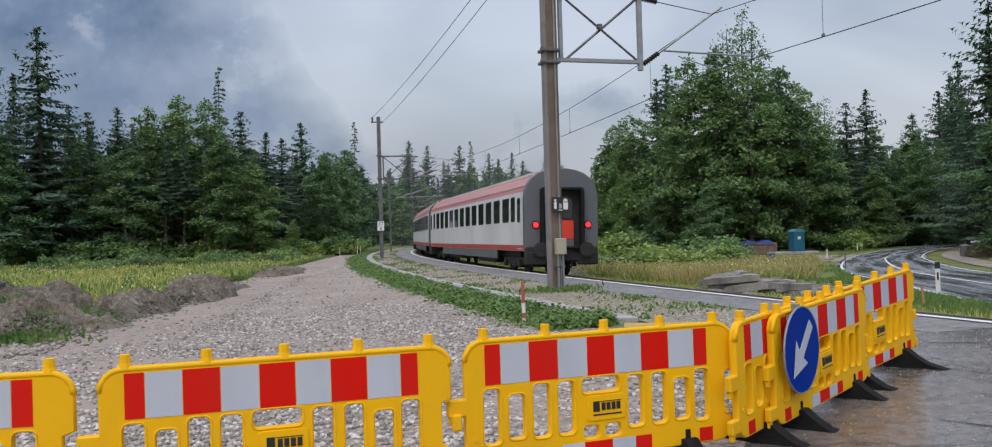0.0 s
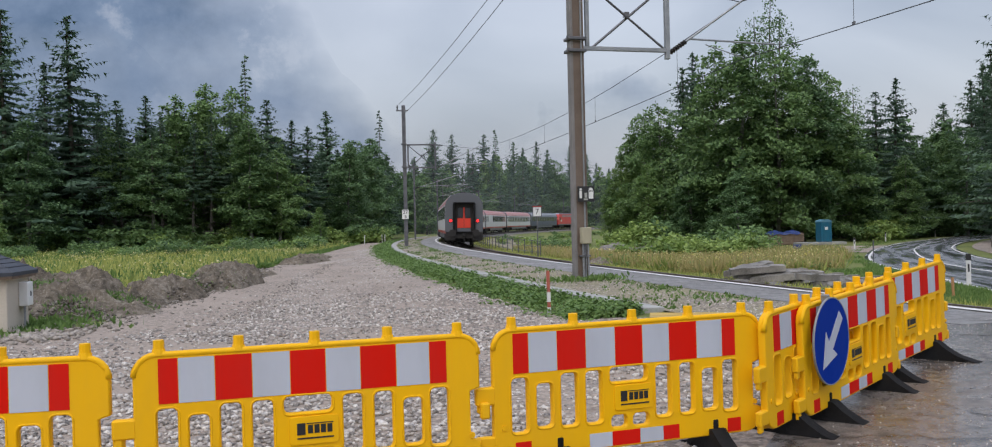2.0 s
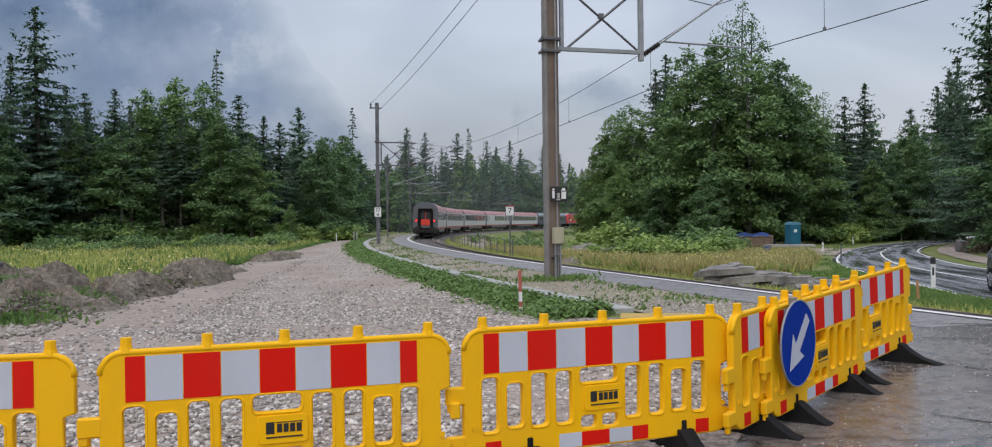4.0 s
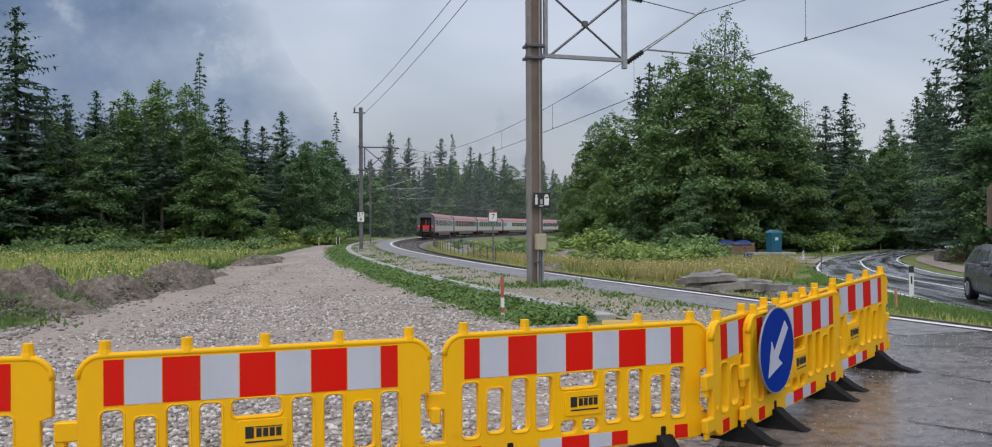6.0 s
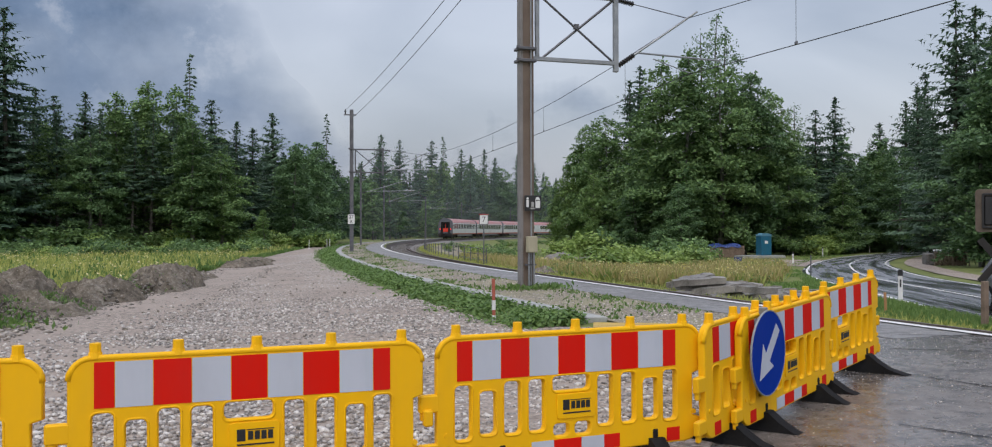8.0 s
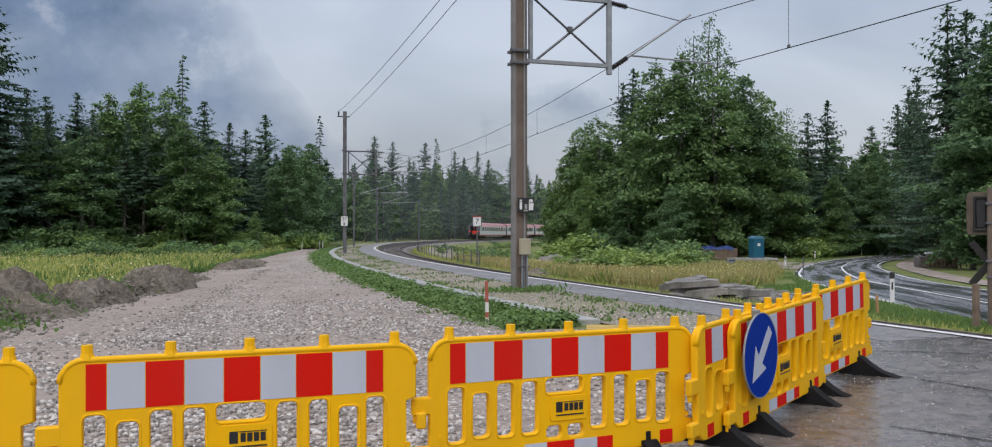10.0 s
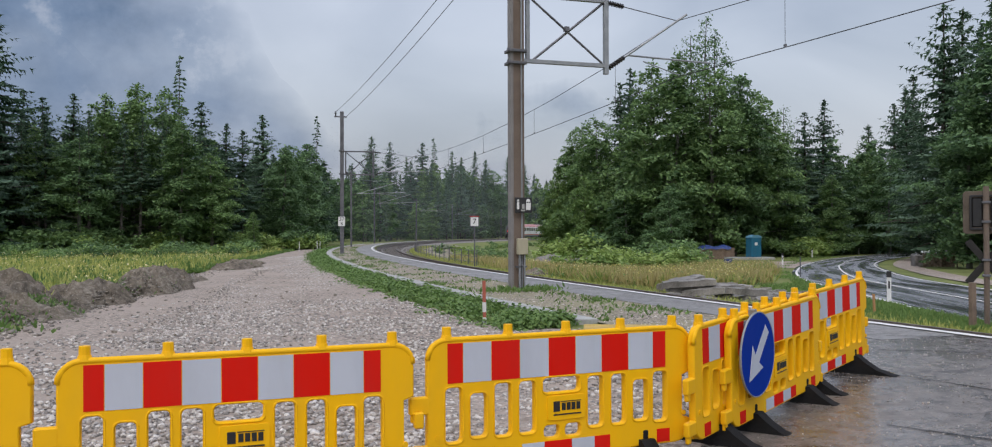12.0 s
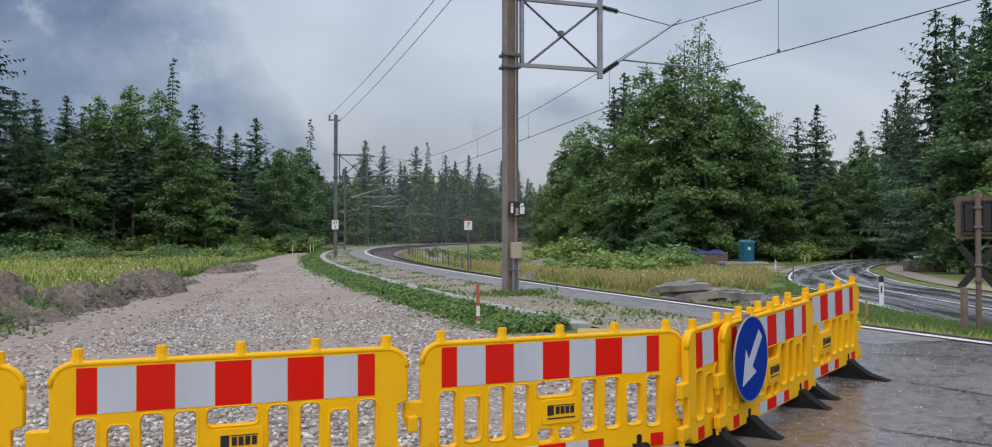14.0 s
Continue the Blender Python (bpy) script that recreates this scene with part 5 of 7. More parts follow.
def make_leafy(seed, material, wide, low, count, label, leaf=0.132, boughs=52, bark=PALE_BARK, airy=0.0):
    """A broadleaf tree 15 m high: a trunk with rising boughs that carry flat, layered sprays of small leaves, with gaps between."""
    g = np.random.default_rng(seed)
    H = 15.0
    limbs, cs, rs, tilt = [], [], [], []
    lean = g.uniform(0.7, 1.2, 7)
    for i in range(boughs):
        t = (i + g.random()) / boughs
        z = low + (H - 0.5 - low) * t
        az = i * 2.4 + g.normal(0, 0.4)
        env = wide * (min(1.0, 0.68 + 1.5 * t) * (1 - max(0.0, t - 0.25) / 0.75) ** 0.6 + 0.07) * lean[int(az / 0.9) % 7]
        reach = env * g.uniform(0.6, 1.12)
        rise = 0.15 + 0.75 * t + g.normal(0, 0.1)
        d, side = np.array([math.cos(az), math.sin(az), 0.0]), np.array([-math.sin(az), math.cos(az), 0.0])
        z0 = max(z - rise * reach * 0.7, low * 0.4 + 0.3)
        limbs.append((z0, az, reach * 0.9, rise * 0.7))
        for k in range(3 + int(reach * 2.4)):
            q = g.uniform(0.25, 1.0) ** 0.75
            c = d * reach * q + side * g.uniform(-1, 1) * 0.42 * reach * (1.1 - 0.6 * q) + np.array([0, 0, z0 + reach * q * (rise - 0.18 * q) + g.normal(0, 0.16)])
            cs.append(c), rs.append(g.uniform(0.36, 0.85) * (1 - 0.3 * airy) * (1.0 if t < 0.85 else 0.7)), tilt.append(d)
    cs, rs, tilt = np.array(cs), np.array(rs), np.array(tilt)
    k = g.choice(len(cs), count, p=rs ** 2 / (rs ** 2).sum())
    a, r = g.uniform(0, 6.283, count), rs[k] * g.random(count) ** 0.5
    off = np.stack([np.cos(a) * r, np.sin(a) * r, g.normal(0, 0.15, count)], 1)
    off[:, 2] -= 0.35 * (off * tilt[k]).sum(1) + 0.25 * r
    C = cs[k] + off
    flat = unit(tilt[k] * 0.35 + g.normal(0, 0.62, (count, 3)) + np.array([0, 0, 0.7]))
    u = unit(np.cross(flat, g.normal(0, 1, (count, 3))))
    size = leaf * g.uniform(0.6, 1.3, (count, 1))
    tr = thing("broadleaf_tree", label, "tree")
    part("trunk", trunk_mesh(H * 0.95, 0.19, 0.4, limbs[::3], seed), bark, tr)
    part("crown", leaf_mesh("crown", C - u * size, C + u * size, np.cross(flat, u) * size * 0.72, material), material, tr)
    return tr


def make_bare(seed):
    g = np.random.default_rng(seed)
    limbs, C, U, V = [], [], [], []
    for z in np.arange(5, 19.8, 0.42):
        for az in g.uniform(0, 6.28, 3):
            ln = (20.5 - z) * 0.12 * g.uniform(0.5, 1.2) + 0.25
            limbs.append((z, az, ln, -0.25))
            d = np.array([math.cos(az), math.sin(az), -0.25])
            for q in g.uniform(0.3, 1.0, 3):
                C.append(d * ln * q + np.array([0, 0, z]) + g.normal(0, 0.06, 3))
                U.append(d * 0.22 + g.normal(0, 0.06, 3))
                V.append(np.array([0, 0, -0.10]) + g.normal(0, 0.04, 3))
    tr = thing("dying_spruce", "thin half-dead spruce with bare drooping twigs", "tree")
    part("trunk", trunk_mesh(20, 0.16, 0.1, limbs, seed), BARK, tr)
    part("crown", cards_mesh("crown", np.array(C), np.array(U), np.array(V), NEEDLES), NEEDLES, tr)
    return tr


def make_bush(seed, material, count, label):
    g = np.random.default_rng(seed)
    lumps = 9
    cs = np.stack([g.normal(0, 0.75, lumps), g.normal(0, 0.75, lumps), g.uniform(0.45, 1.5, lumps)], 1)
    k = g.integers(0, lumps, count)
    d = unit(g.normal(0, 1, (count, 3)))
    C = cs[k] + d * g.uniform(0.2, 0.75, (count, 1))
    C[:, 2] = np.abs(C[:, 2]) + 0.05
    flat = unit(d * 0.5 + g.normal(0, 0.6, (count, 3)) + np.array([0, 0, 0.6]))
    u = unit(np.cross(flat, g.normal(0, 1, (count, 3))))
    size = 0.13 * g.uniform(0.6, 1.4, (count, 1))
    tr = thing("bush", label, "bush")
    b = Build()
    for i in range(lumps):
        b.tube([(0, 0, -0.2), tuple(cs[i] * 0.6), tuple(cs[i])], 0.03, 4, 0.01)
    part("stem", b, BARK, tr)
    part("foliage", leaf_mesh("foliage", C - u * size, C + u * size, np.cross(flat, u) * size * 0.75, material), material, tr)
    return tr


KINDS = {
    "spruce": [make_spruce(11, 1.6, 1.0, 0.85), make_spruce(12, 2.6, 0.85, 0.85), make_spruce(13, 1.2, 1.12, 0.82), make_spruce(14, 4.5, 0.8, 0.85)],
    "pole": [make_spruce(15, 8.0, 0.72, 0.75, "slender spruce with a bare lower trunk"), make_spruce(16, 6.5, 0.66, 0.75, "slender spruce with dead lower twigs")],
    "leafy": [make_leafy(21, LEAVES, 3.3, 1.6, 13500, "dense green broadleaf tree at the forest edge"), make_leafy(22, LEAVES_DEEP, 2.9, 1.2, 12500, "deep green broadleaf tree with a ragged crown"),
              make_leafy(23, LEAVES, 2.5, 2.2, 11500, "slim green broadleaf tree at the forest edge"), make_leafy(24, LEAVES_DEEP, 3.6, 1.0, 14500, "broad deep green tree at the forest edge")],
    "pale": [make_leafy(31, LEAVES_PALE, 2.7, 0.8, 13000, "light green young broadleaf tree", 0.11)],
    "far_leafy": [make_leafy(71, LEAVES_DEEP, 3.2, 1.0, 3000, "green broadleaf tree deep in the woods", 0.28, 36), make_leafy(72, LEAVES, 2.8, 1.0, 3000, "green broadleaf tree deep in the woods", 0.28, 36)],
    "far_spruce": [make_spruce(73, 2.0, 1.0, 0.42), make_spruce(74, 3.0, 0.9, 0.40), make_spruce(75, 1.5, 1.1, 0.42)],
    "sparse": [make_leafy(41, LEAVES_DEEP, 2.5, 4.0, 3600, "airy broadleaf tree with thin foliage", 0.085, 60, BARK, 0.6)],
    "bare": [make_bare(51)],
    "bush": [make_bush(61, LEAVES, 700, "green leafy bush in the undergrowth"), make_bush(62, SCRUB, 700, "light green leafy bush in undergrowth"), make_bush(63, LEAVES_DEEP, 700, "dark green leafy bush in undergrowth")],
}
BASE_H = {"pole": 20.0, "far_leafy": 15.0, "far_spruce": 20.0, "spruce": 20.0, "leafy": 15.0, "pale": 15.0, "sparse": 15.0, "bare": 20.0, "bush": 2.0}
used = set()


def plant(kind, x, y, h, pick=None, spread=1.0):
    """Sets a tree of the kind at x, y with the height h; the first of each build is the original itself."""
    src = KINDS[kind][(pick if pick is not None else int(rng.integers(0, 100))) % len(KINDS[kind])]
    k = h / BASE_H[kind]
    wide = (0.45 * k + 0.55 * k ** 0.5) * spread if kind != "bush" else k * spread
    m = pose(x, y, ground_z(x, y) - 0.05, rng.normal(0, 1.0), rng.normal(0, 1.0), rng.uniform(0, 360)) @ Matrix.Diagonal((wide, wide, k, 1))
    m = m @ Matrix.Diagonal((1 / src.scale.x, 1 / src.scale.y, 1 / src.scale.z, 1)) if src.name in used else m
    if src.name not in used:
        used.add(src.name)
        src.matrix_basis = m
        return src
    return copy_thing(src, m)


WEST_EDGE = (("spruce", -44.0, 72, 20.5), ("spruce", -39.7, 75, 20.6), ("spruce", -44.7, 80, 17.6), ("spruce", -41.9, 84, 15.3), ("leafy", -40.8, 70, 11.3), ("spruce", -41.3, 88, 15.1), ("spruce", -39.0, 88, 15.6),
             ("leafy", -37.5, 78, 11.5), ("leafy", -33.2, 82, 14.9), ("leafy", -31.5, 84, 16.4), ("leafy", -30.1, 88, 16.4), ("bare", -31.0, 95, 21.0), ("spruce", -26.1, 86, 14.4), ("leafy", -25.6, 80, 12.0))
WEST_END = (("spruce", -24.1, 88, 12.6), ("spruce", -22.9, 90, 12.3), ("spruce", -23.0, 100, 15.0), ("leafy", -19.9, 96, 11.4), ("leafy", -20.6, 105, 12.5), ("leafy", -20.5, 112, 13.5), ("bare", -21.5, 125, 18.6), ("leafy", -34.1, 78, 10.6),
            ("leafy", -23.6, 82, 9.3), ("pale", -19.3, 80, 3.8), ("pale", -47, 68, 7.0), ("leafy", -49, 70, 13), ("spruce", -50, 76, 19), ("spruce", -53, 70, 17), ("pale", -39.5, 62, 6.0))
NORTH = (("spruce", -23.1, 210, 24.9), ("spruce", -18.6, 215, 24.0), ("spruce", -21.9, 200, 20.5), ("spruce", -13.7, 260, 28.6), ("bare", -9.8, 270, 31), ("spruce", -4.7, 280, 27.8), ("spruce", 2.8, 290, 28.6), ("leafy", -0.7, 270, 22.7),
         ("leafy", 8.3, 290, 23.2), ("spruce", 13.4, 300, 27.9), ("spruce", -15.3, 240, 21.4), ("leafy", -9.2, 262, 20.8), ("spruce", 7.5, 330, 29.2), ("spruce", 22.5, 340, 28), ("leafy", -17.5, 190, 14), ("leafy", -17.6, 222, 11.5), ("leafy", -20.6, 180, 12))
EAST = (("pale", 11.0, 121, 8.5), ("pale", 12.6, 119, 12.5), ("pale", 14.3, 120, 15.4), ("leafy", 15.6, 118, 18.1), ("leafy", 17.2, 112, 18.1), ("spruce", 20.6, 118, 23.3), ("spruce", 22.4, 120, 25.6), ("leafy", 21.7, 102, 23.2), ("leafy", 23.7, 98, 23.8), ("sparse", 28.8, 106, 30.6), ("sparse", 27.2, 105, 28.0), ("sparse", 30.8, 107, 28.8),
        ("leafy", 27.6, 99, 22.3), ("leafy", 31.1, 101, 22), ("leafy", 34.8, 104, 20.2), ("sparse", 41.0, 112, 20.2), ("spruce", 43.8, 112, 18.4), ("spruce", 48.2, 118, 21.0), ("leafy", 38.1, 106, 14), ("sparse", 59.0, 128, 18.4),
        ("leafy", 51.2, 118, 13.9), ("leafy", 57.5, 122, 15.2), ("leafy", 56.8, 116, 14.5), ("leafy", 45.6, 108, 10.4), ("pale", 14.6, 108, 10.4), ("leafy", 18.3, 100, 9.3), ("leafy", 21.5, 92, 8.1))
EAST_END = (("spruce", 55.1, 105, 17.3), ("spruce", 54.8, 98, 22.2), ("spruce", 49.9, 87, 25.4), ("spruce", 49.3, 83, 22.3), ("spruce", 46.9, 75, 23.8), ("leafy", 38.1, 58, 17.4), ("leafy", 34.9, 60, 12.5), ("leafy", 37.6, 60, 18.5), ("leafy", 40.0, 63, 9.2), ("leafy", 47.3, 80, 8.8),
            ("spruce", 47.8, 86.5, 25.5), ("spruce", 65, 131, 22.5), ("spruce", 72, 139, 28.5), ("spruce", 60, 128, 19), ("spruce", 68.5, 134, 25.5), ("leafy", 65, 112, 10.2), ("leafy", 34.6, 50, 13.9), ("spruce", 44.7, 67, 23.4), ("leafy", 33, 44, 12), ("spruce", 40, 52, 20), ("leafy", 55, 92, 11), ("leafy", 60, 104, 12))
for kind, x, y, h in WEST_EDGE + WEST_END + NORTH + EAST + EAST_END:
    plant(kind, x, y, h, None, 1.3 if kind == "leafy" else 1.45 if kind == "spruce" else 1.0)
# slender trunks along the western edge
for i in range(16):
    t = (i + rng.random()) / 16
    plant("pole", -46 + 22 * t, 76 + 10 * t * t + rng.uniform(-2, 3), rng.uniform(11.5, 14.5) - 2.0 * t)
# woods behind the edges
for i in range(84):
    d = rng.uniform(2, 24)
    t = rng.random()
    x, y = -52 + 34 * t - 0.42 * d * (1 - 0.2 * t), 79 + 42 * t * t + d
    plant("far_spruce" if rng.random() < 0.72 else "far_leafy", x, y, rng.uniform(10.5, 13.5) + 0.06 * d, None, 1.3)
for i in range(165):
    a = radians(rng.uniform(-8.0, 9.0))
    d = rng.uniform(245, 330) + (80 if a > 0.02 else 0)
    s_, o_ = along(d * math.sin(a), d * math.cos(a))
    if o_ < -13:
        plant("far_spruce" if rng.random() < 0.5 else "far_leafy", d * math.sin(a), d * math.cos(a), rng.uniform(17, 24.5))
for i in range(64):
    s_ = rng.uniform(95, 270)
    x, y, _ = track(s_, rng.uniform(-34, -13))
    plant("far_leafy" if rng.random() < 0.75 else "far_spruce", x, y, rng.uniform(9, 16), None, 1.3)
for i in range(52):
    t = (i + rng.random()) / 52
    x, y = 15.5 + 52 * t, 111 + 18 * t + rng.uniform(0, 16)
    plant("far_leafy" if rng.random() < 0.7 else "far_spruce", x, y, rng.uniform(12, 17.5), None, 1.3)
for i in range(34):
    t = rng.random()
    x, y = 42 + 24 * t + rng.uniform(0, 12), 50 + 46 * t + rng.uniform(-4, 6)
    plant("far_spruce" if rng.random() < 0.6 else "far_leafy", x, y, rng.uniform(12, 19), None, 1.4)
# undergrowth along the woods
for i in range(70):
    t = i / 69
    x, y = -50 + 35 * t + rng.normal(0, 1.0), 66 + 26 * t + rng.normal(0, 1.5)
    plant("bush", x, y, rng.uniform(1.1, 2.2), int(rng.integers(0, 2)), 1.35)
for i in range(44):
    x = -16 - 24 * rng.random()
    plant("bush", x, 54 + 0.2 * (x + 16) + rng.uniform(0, 18), rng.uniform(0.5, 1.2), int(rng.integers(0, 2)), 1.5)
for i in range(46):
    t = i / 45
    x, y = 12 + 50 * t + rng.normal(0, 1.0), 96 + 22 * t + 6 * math.sin(t * 9) + rng.normal(0, 1.2)
    if not 23 < x < 37:
        plant("bush", x, y, rng.uniform(1.6, 3.4), None, 1.3)
for i in range(26):
    t = i / 25
    x, y = 33.5 + 25 * t + rng.normal(0, 0.7), 46 + 50 * t + rng.normal(0, 1.0)
    plant("bush", x, y, rng.uniform(1.4, 3.0), None, 1.3)
for x, y, h in ((6.8, 45, 1.7), (8.0, 47, 1.9), (9.6, 48, 1.6), (5.4, 50, 1.3), (11.5, 52, 1.5), (13.5, 58, 1.8), (15.5, 62, 2.0), (3.2, 62, 1.5), (1.6, 72, 1.9), (0.2, 80, 2.2), (4.5, 85, 2.0), (12.5, 70, 2.4), (16.5, 74, 2.6), (19, 80, 3.2), (9, 95, 3.0), (6, 110, 2.6)):
    plant("bush", x, y, h * (0.95 if y < 60 else 0.7), 1 if y < 60 else int(rng.integers(0, 2)), 1.3)
for i in range(26):
    s_ = rng.uniform(70, 190)
    x, y, _ = track(s_, rng.uniform(5, 14))
    plant("bush", x, y, rng.uniform(0.4, 1.1), None, 1.5)


def blades(name, label, material, pts, height, width, lean=0.35):
    """Uncounted grass blades and herbs standing on the given places."""
    n = len(pts)
    h = height * rng.uniform(0.55, 1.3, (n, 1))
    az = rng.uniform(0, 6.283, n)
    side = np.stack([np.cos(az), np.sin(az), np.zeros(n)], 1)
    up = unit(np.stack([rng.normal(0, lean, n), rng.normal(0, lean, n), np.ones(n)], 1))
    me = cards_mesh(name, pts + up * h * 0.5, up * h * 0.52, side * width * rng.uniform(0.6, 1.4, (n, 1)), material)
    return single(name, me, material, label, "grass", "stuff")


# humps of dug earth: x, y, half widths, height
SPOIL = ((-13.0, 20.0, 4.0, 2.6, 0.80), (-11.0, 18.6, 2.2, 2.3, 0.60), (-9.4, 17.8, 1.6, 2.0, 0.36), (-8.5, 17.2, 1.0, 1.4, 0.18))
BANK = ((-8.6, 20.6, 0.8, 1.5, 0.42), (-9.2, 21.9, 0.9, 1.6, 0.38), (-8.7, 24.0, 0.9, 1.5, 0.48), (-8.9, 25.6, 1.0, 1.7, 0.62), (-9.5, 27.4, 0.9, 2.0, 0.46), (-9.6, 29.5, 0.7, 2.2, 0.2), (-10.7, 41.5, 0.9, 3.0, 0.32), (-11.4, 46.0, 0.7, 2.6, 0.22))


def scatter(n, region, z_lift=0.0):
    """n places drawn by region(), which returns x, y."""
    out = []
    while len(out) < n:
        q = region()
        if q is not None:
            out.append((q[0], q[1], ground_z(*q) + z_lift))
    return np.array(out)


def in_heaps(x, y):
    return any(((x - b[0]) / b[2]) ** 2 + ((y - b[1]) / b[3]) ** 2 < 0.7 for b in SPOIL + BANK) or (y < 20 and x > -10.5)


def field_west():
    y = 14 + 66 * rng.random() ** 1.35
    x = float(np.interp(y, LEFT_Y, LEFT_X)) - 0.5 - (34 * rng.random() ** 1.2) * (0.35 + y / 80)
    return None if in_heaps(x, y) else (x, y)


def clumpy(fn, scale, keep):
    def region():
        q = fn()
        return q if q and noise.noise((q[0] * scale, q[1] * scale, 5)) > keep + rng.normal(0, 0.2) else None
    return region


def meadow_east():
    y = 17 + 85 * rng.random() ** 1.5
    s = 0.0
    for _ in range(3):
        x, yy, h = track(s, 3.0)
        s += (y - yy) / math.cos(h)
    a = track(s, 3.1)[0]
    b = float(np.interp(y, (12, 22, 28, 40, 48, 58, 72, 86, 102), (10.6, 11.4, 12.4, 15.6, 18.0, 21.2, 27, 33.8, 44)))
    return (a + (b - a) * rng.random(), y)


def short_verge():
    q = meadow_east()
    return q if q[0] > 0.38 * q[1] - 0.5 + 2.0 * noise.noise((q[0] * 0.3, q[1] * 0.3, 1)) else None


def tall_meadow():
    q = meadow_east()
    return q if not (5.6 < q[0] < 11.8 and 22.5 < q[1] < 31.5) and q[0] < 0.36 * q[1] - 1.0 + 2.0 * noise.noise((q[0] * 0.3, q[1] * 0.3, 1)) and 24 < q[1] < 64 else None


blades("field_grass", "yellow-green flowering meadow grass", GRASS, scatter(34000, field_west), 0.36, 0.035)
blades("field_herbs", "leafy green herbs in the meadow", WEEDS, scatter(14000, clumpy(field_west, 0.2, 0.05)), 0.36, 0.06, 0.6)
def flower_heads():
    q = field_west()
    return q if q and noise.noise((q[0] * 0.2, q[1] * 0.2, 12)) > -0.1 else None


heads = scatter(3200, flower_heads)
heads[:, 2] += rng.uniform(0.30, 0.50, len(heads))
blades("field_flowers", "small pale yellow flower heads in the meadow", FLOWERS, heads, 0.07, 0.035, 0.8)
heads = scatter(1300, tall_meadow)
heads[:, 2] += rng.uniform(0.45, 0.75, len(heads))
blades("meadow_flowers", "small yellow flower heads above the tall grass", FLOWERS, heads, 0.07, 0.035, 0.8)
blades("tall_grass", "tall straw-coloured meadow grass", DRY_GRASS, scatter(22000, tall_meadow), 0.62, 0.022, 0.3)
blades("tall_herbs", "tall green meadow herbs", GRASS, scatter(16000, clumpy(tall_meadow, 0.25, -0.1)), 0.55, 0.04, 0.45)
blades("verge_grass", "short green roadside grass", WEEDS, scatter(28000, short_verge), 0.15, 0.022, 0.5)


def weed_strip():
    s = -17 + 95 * rng.random() ** 1.7
    ragged = 0.35 * noise.noise((s * 0.8, 0, 9)) + 0.2 * noise.noise((s * 2.3, 0, 4))
    return track(s, min(-6.1 + ragged * 0.6 + (0.36 + 0.25 * ragged) * rng.normal(), -5.72))[:2]


def herbs(name, label, material, pts, radius, leaves, leaf, squash=0.75):
    """Low leafy herbs: domes of small leaves sitting close together."""
    n = len(pts) * leaves
    c = np.repeat(pts, leaves, 0)
    r = np.repeat(radius * rng.uniform(0.5, 1.4, (len(pts), 1)), leaves, 0)
    d = unit(rng.normal(0, 1, (n, 3)))
    d[:, 2] = np.abs(d[:, 2]) * squash
    p = c + d * r * rng.uniform(0.6, 1.05, (n, 1))
    flat = unit(d * 0.7 + rng.normal(0, 0.45, (n, 3)) + np.array([0, 0, 0.7]))
    u = unit(np.cross(flat, rng.normal(0, 1, (n, 3))))
    size = leaf * rng.uniform(0.6, 1.4, (n, 1))
    return single(name, cards_mesh(name, p, u * size, np.cross(flat, u) * size * 0.6, material), material, label, "weeds", "stuff")


herbs("ground_weeds", "bright green leafy weeds along the cable trough", WEEDS, scatter(2300, clumpy(weed_strip, 0.9, -0.15)), 0.20, 17, 0.045, 0.9)
herbs("low_weeds", "low tangled weeds along the cable trough", LEAVES_PALE, scatter(2200, weed_strip), 0.10, 9, 0.035, 0.6)
herbs("field_clumps", "clumps of green herbs in the meadow", WEEDS, scatter(2600, clumpy(field_west, 0.16, 0.0)), 0.30, 12, 0.085)
herbs("meadow_clumps", "green leafy herbs among the tall grass", LEAVES_PALE, scatter(700, clumpy(tall_meadow, 0.22, 0.05)), 0.45, 18, 0.085, 1.0)
blades("mast_tufts", "grass tufts round a mast's foot", WEEDS, np.array([(x, y, ground_z(x, y)) for x, y in zip(rng.normal(1.3, 0.45, 500), rng.normal(21.7, 0.4, 500))]), 0.14, 0.03, 0.6)
blades("hut_grass", "grass round the service hut", WEEDS, np.array([(x, y, ground_z(x, y)) for x, y in zip(rng.normal(-9.3, 0.8, 1500), rng.normal(14.6, 0.8, 1500))]), 0.14, 0.03, 0.6)


def verge_tufts():
    s = -17 + 80 * rng.random() ** 1.4
    o = -3.15 - abs(rng.normal(0, 0.5)) if rng.random() < 0.5 else -5.05 + abs(rng.normal(0, 0.4))
    return track(s, o)[:2]


blades("verge_tufts", "small grass tufts in the gravel verge", WEEDS, scatter(3500, clumpy(verge_tufts, 0.6, 0.15)), 0.07, 0.025, 0.5)


def field_edge():
    y = 36 + 48 * rng.random() ** 1.3
    return (float(np.interp(y, LEFT_Y, LEFT_X)) - abs(rng.normal(0, 0.8)), y)


blades("edge_weeds", "green weeds along the gravel's edge", WEEDS, scatter(5000, clumpy(field_edge, 0.35, 0.1)), 0.22, 0.06, 0.7)


def track_weeds():
    return track(-20 + 130 * rng.random() ** 1.3, 2.2 + abs(rng.normal(0, 0.7)))[:2]


blades("trackside_weeds", "mixed weeds beside the track", GRASS, scatter(16000, track_weeds), 0.20, 0.022, 0.5)


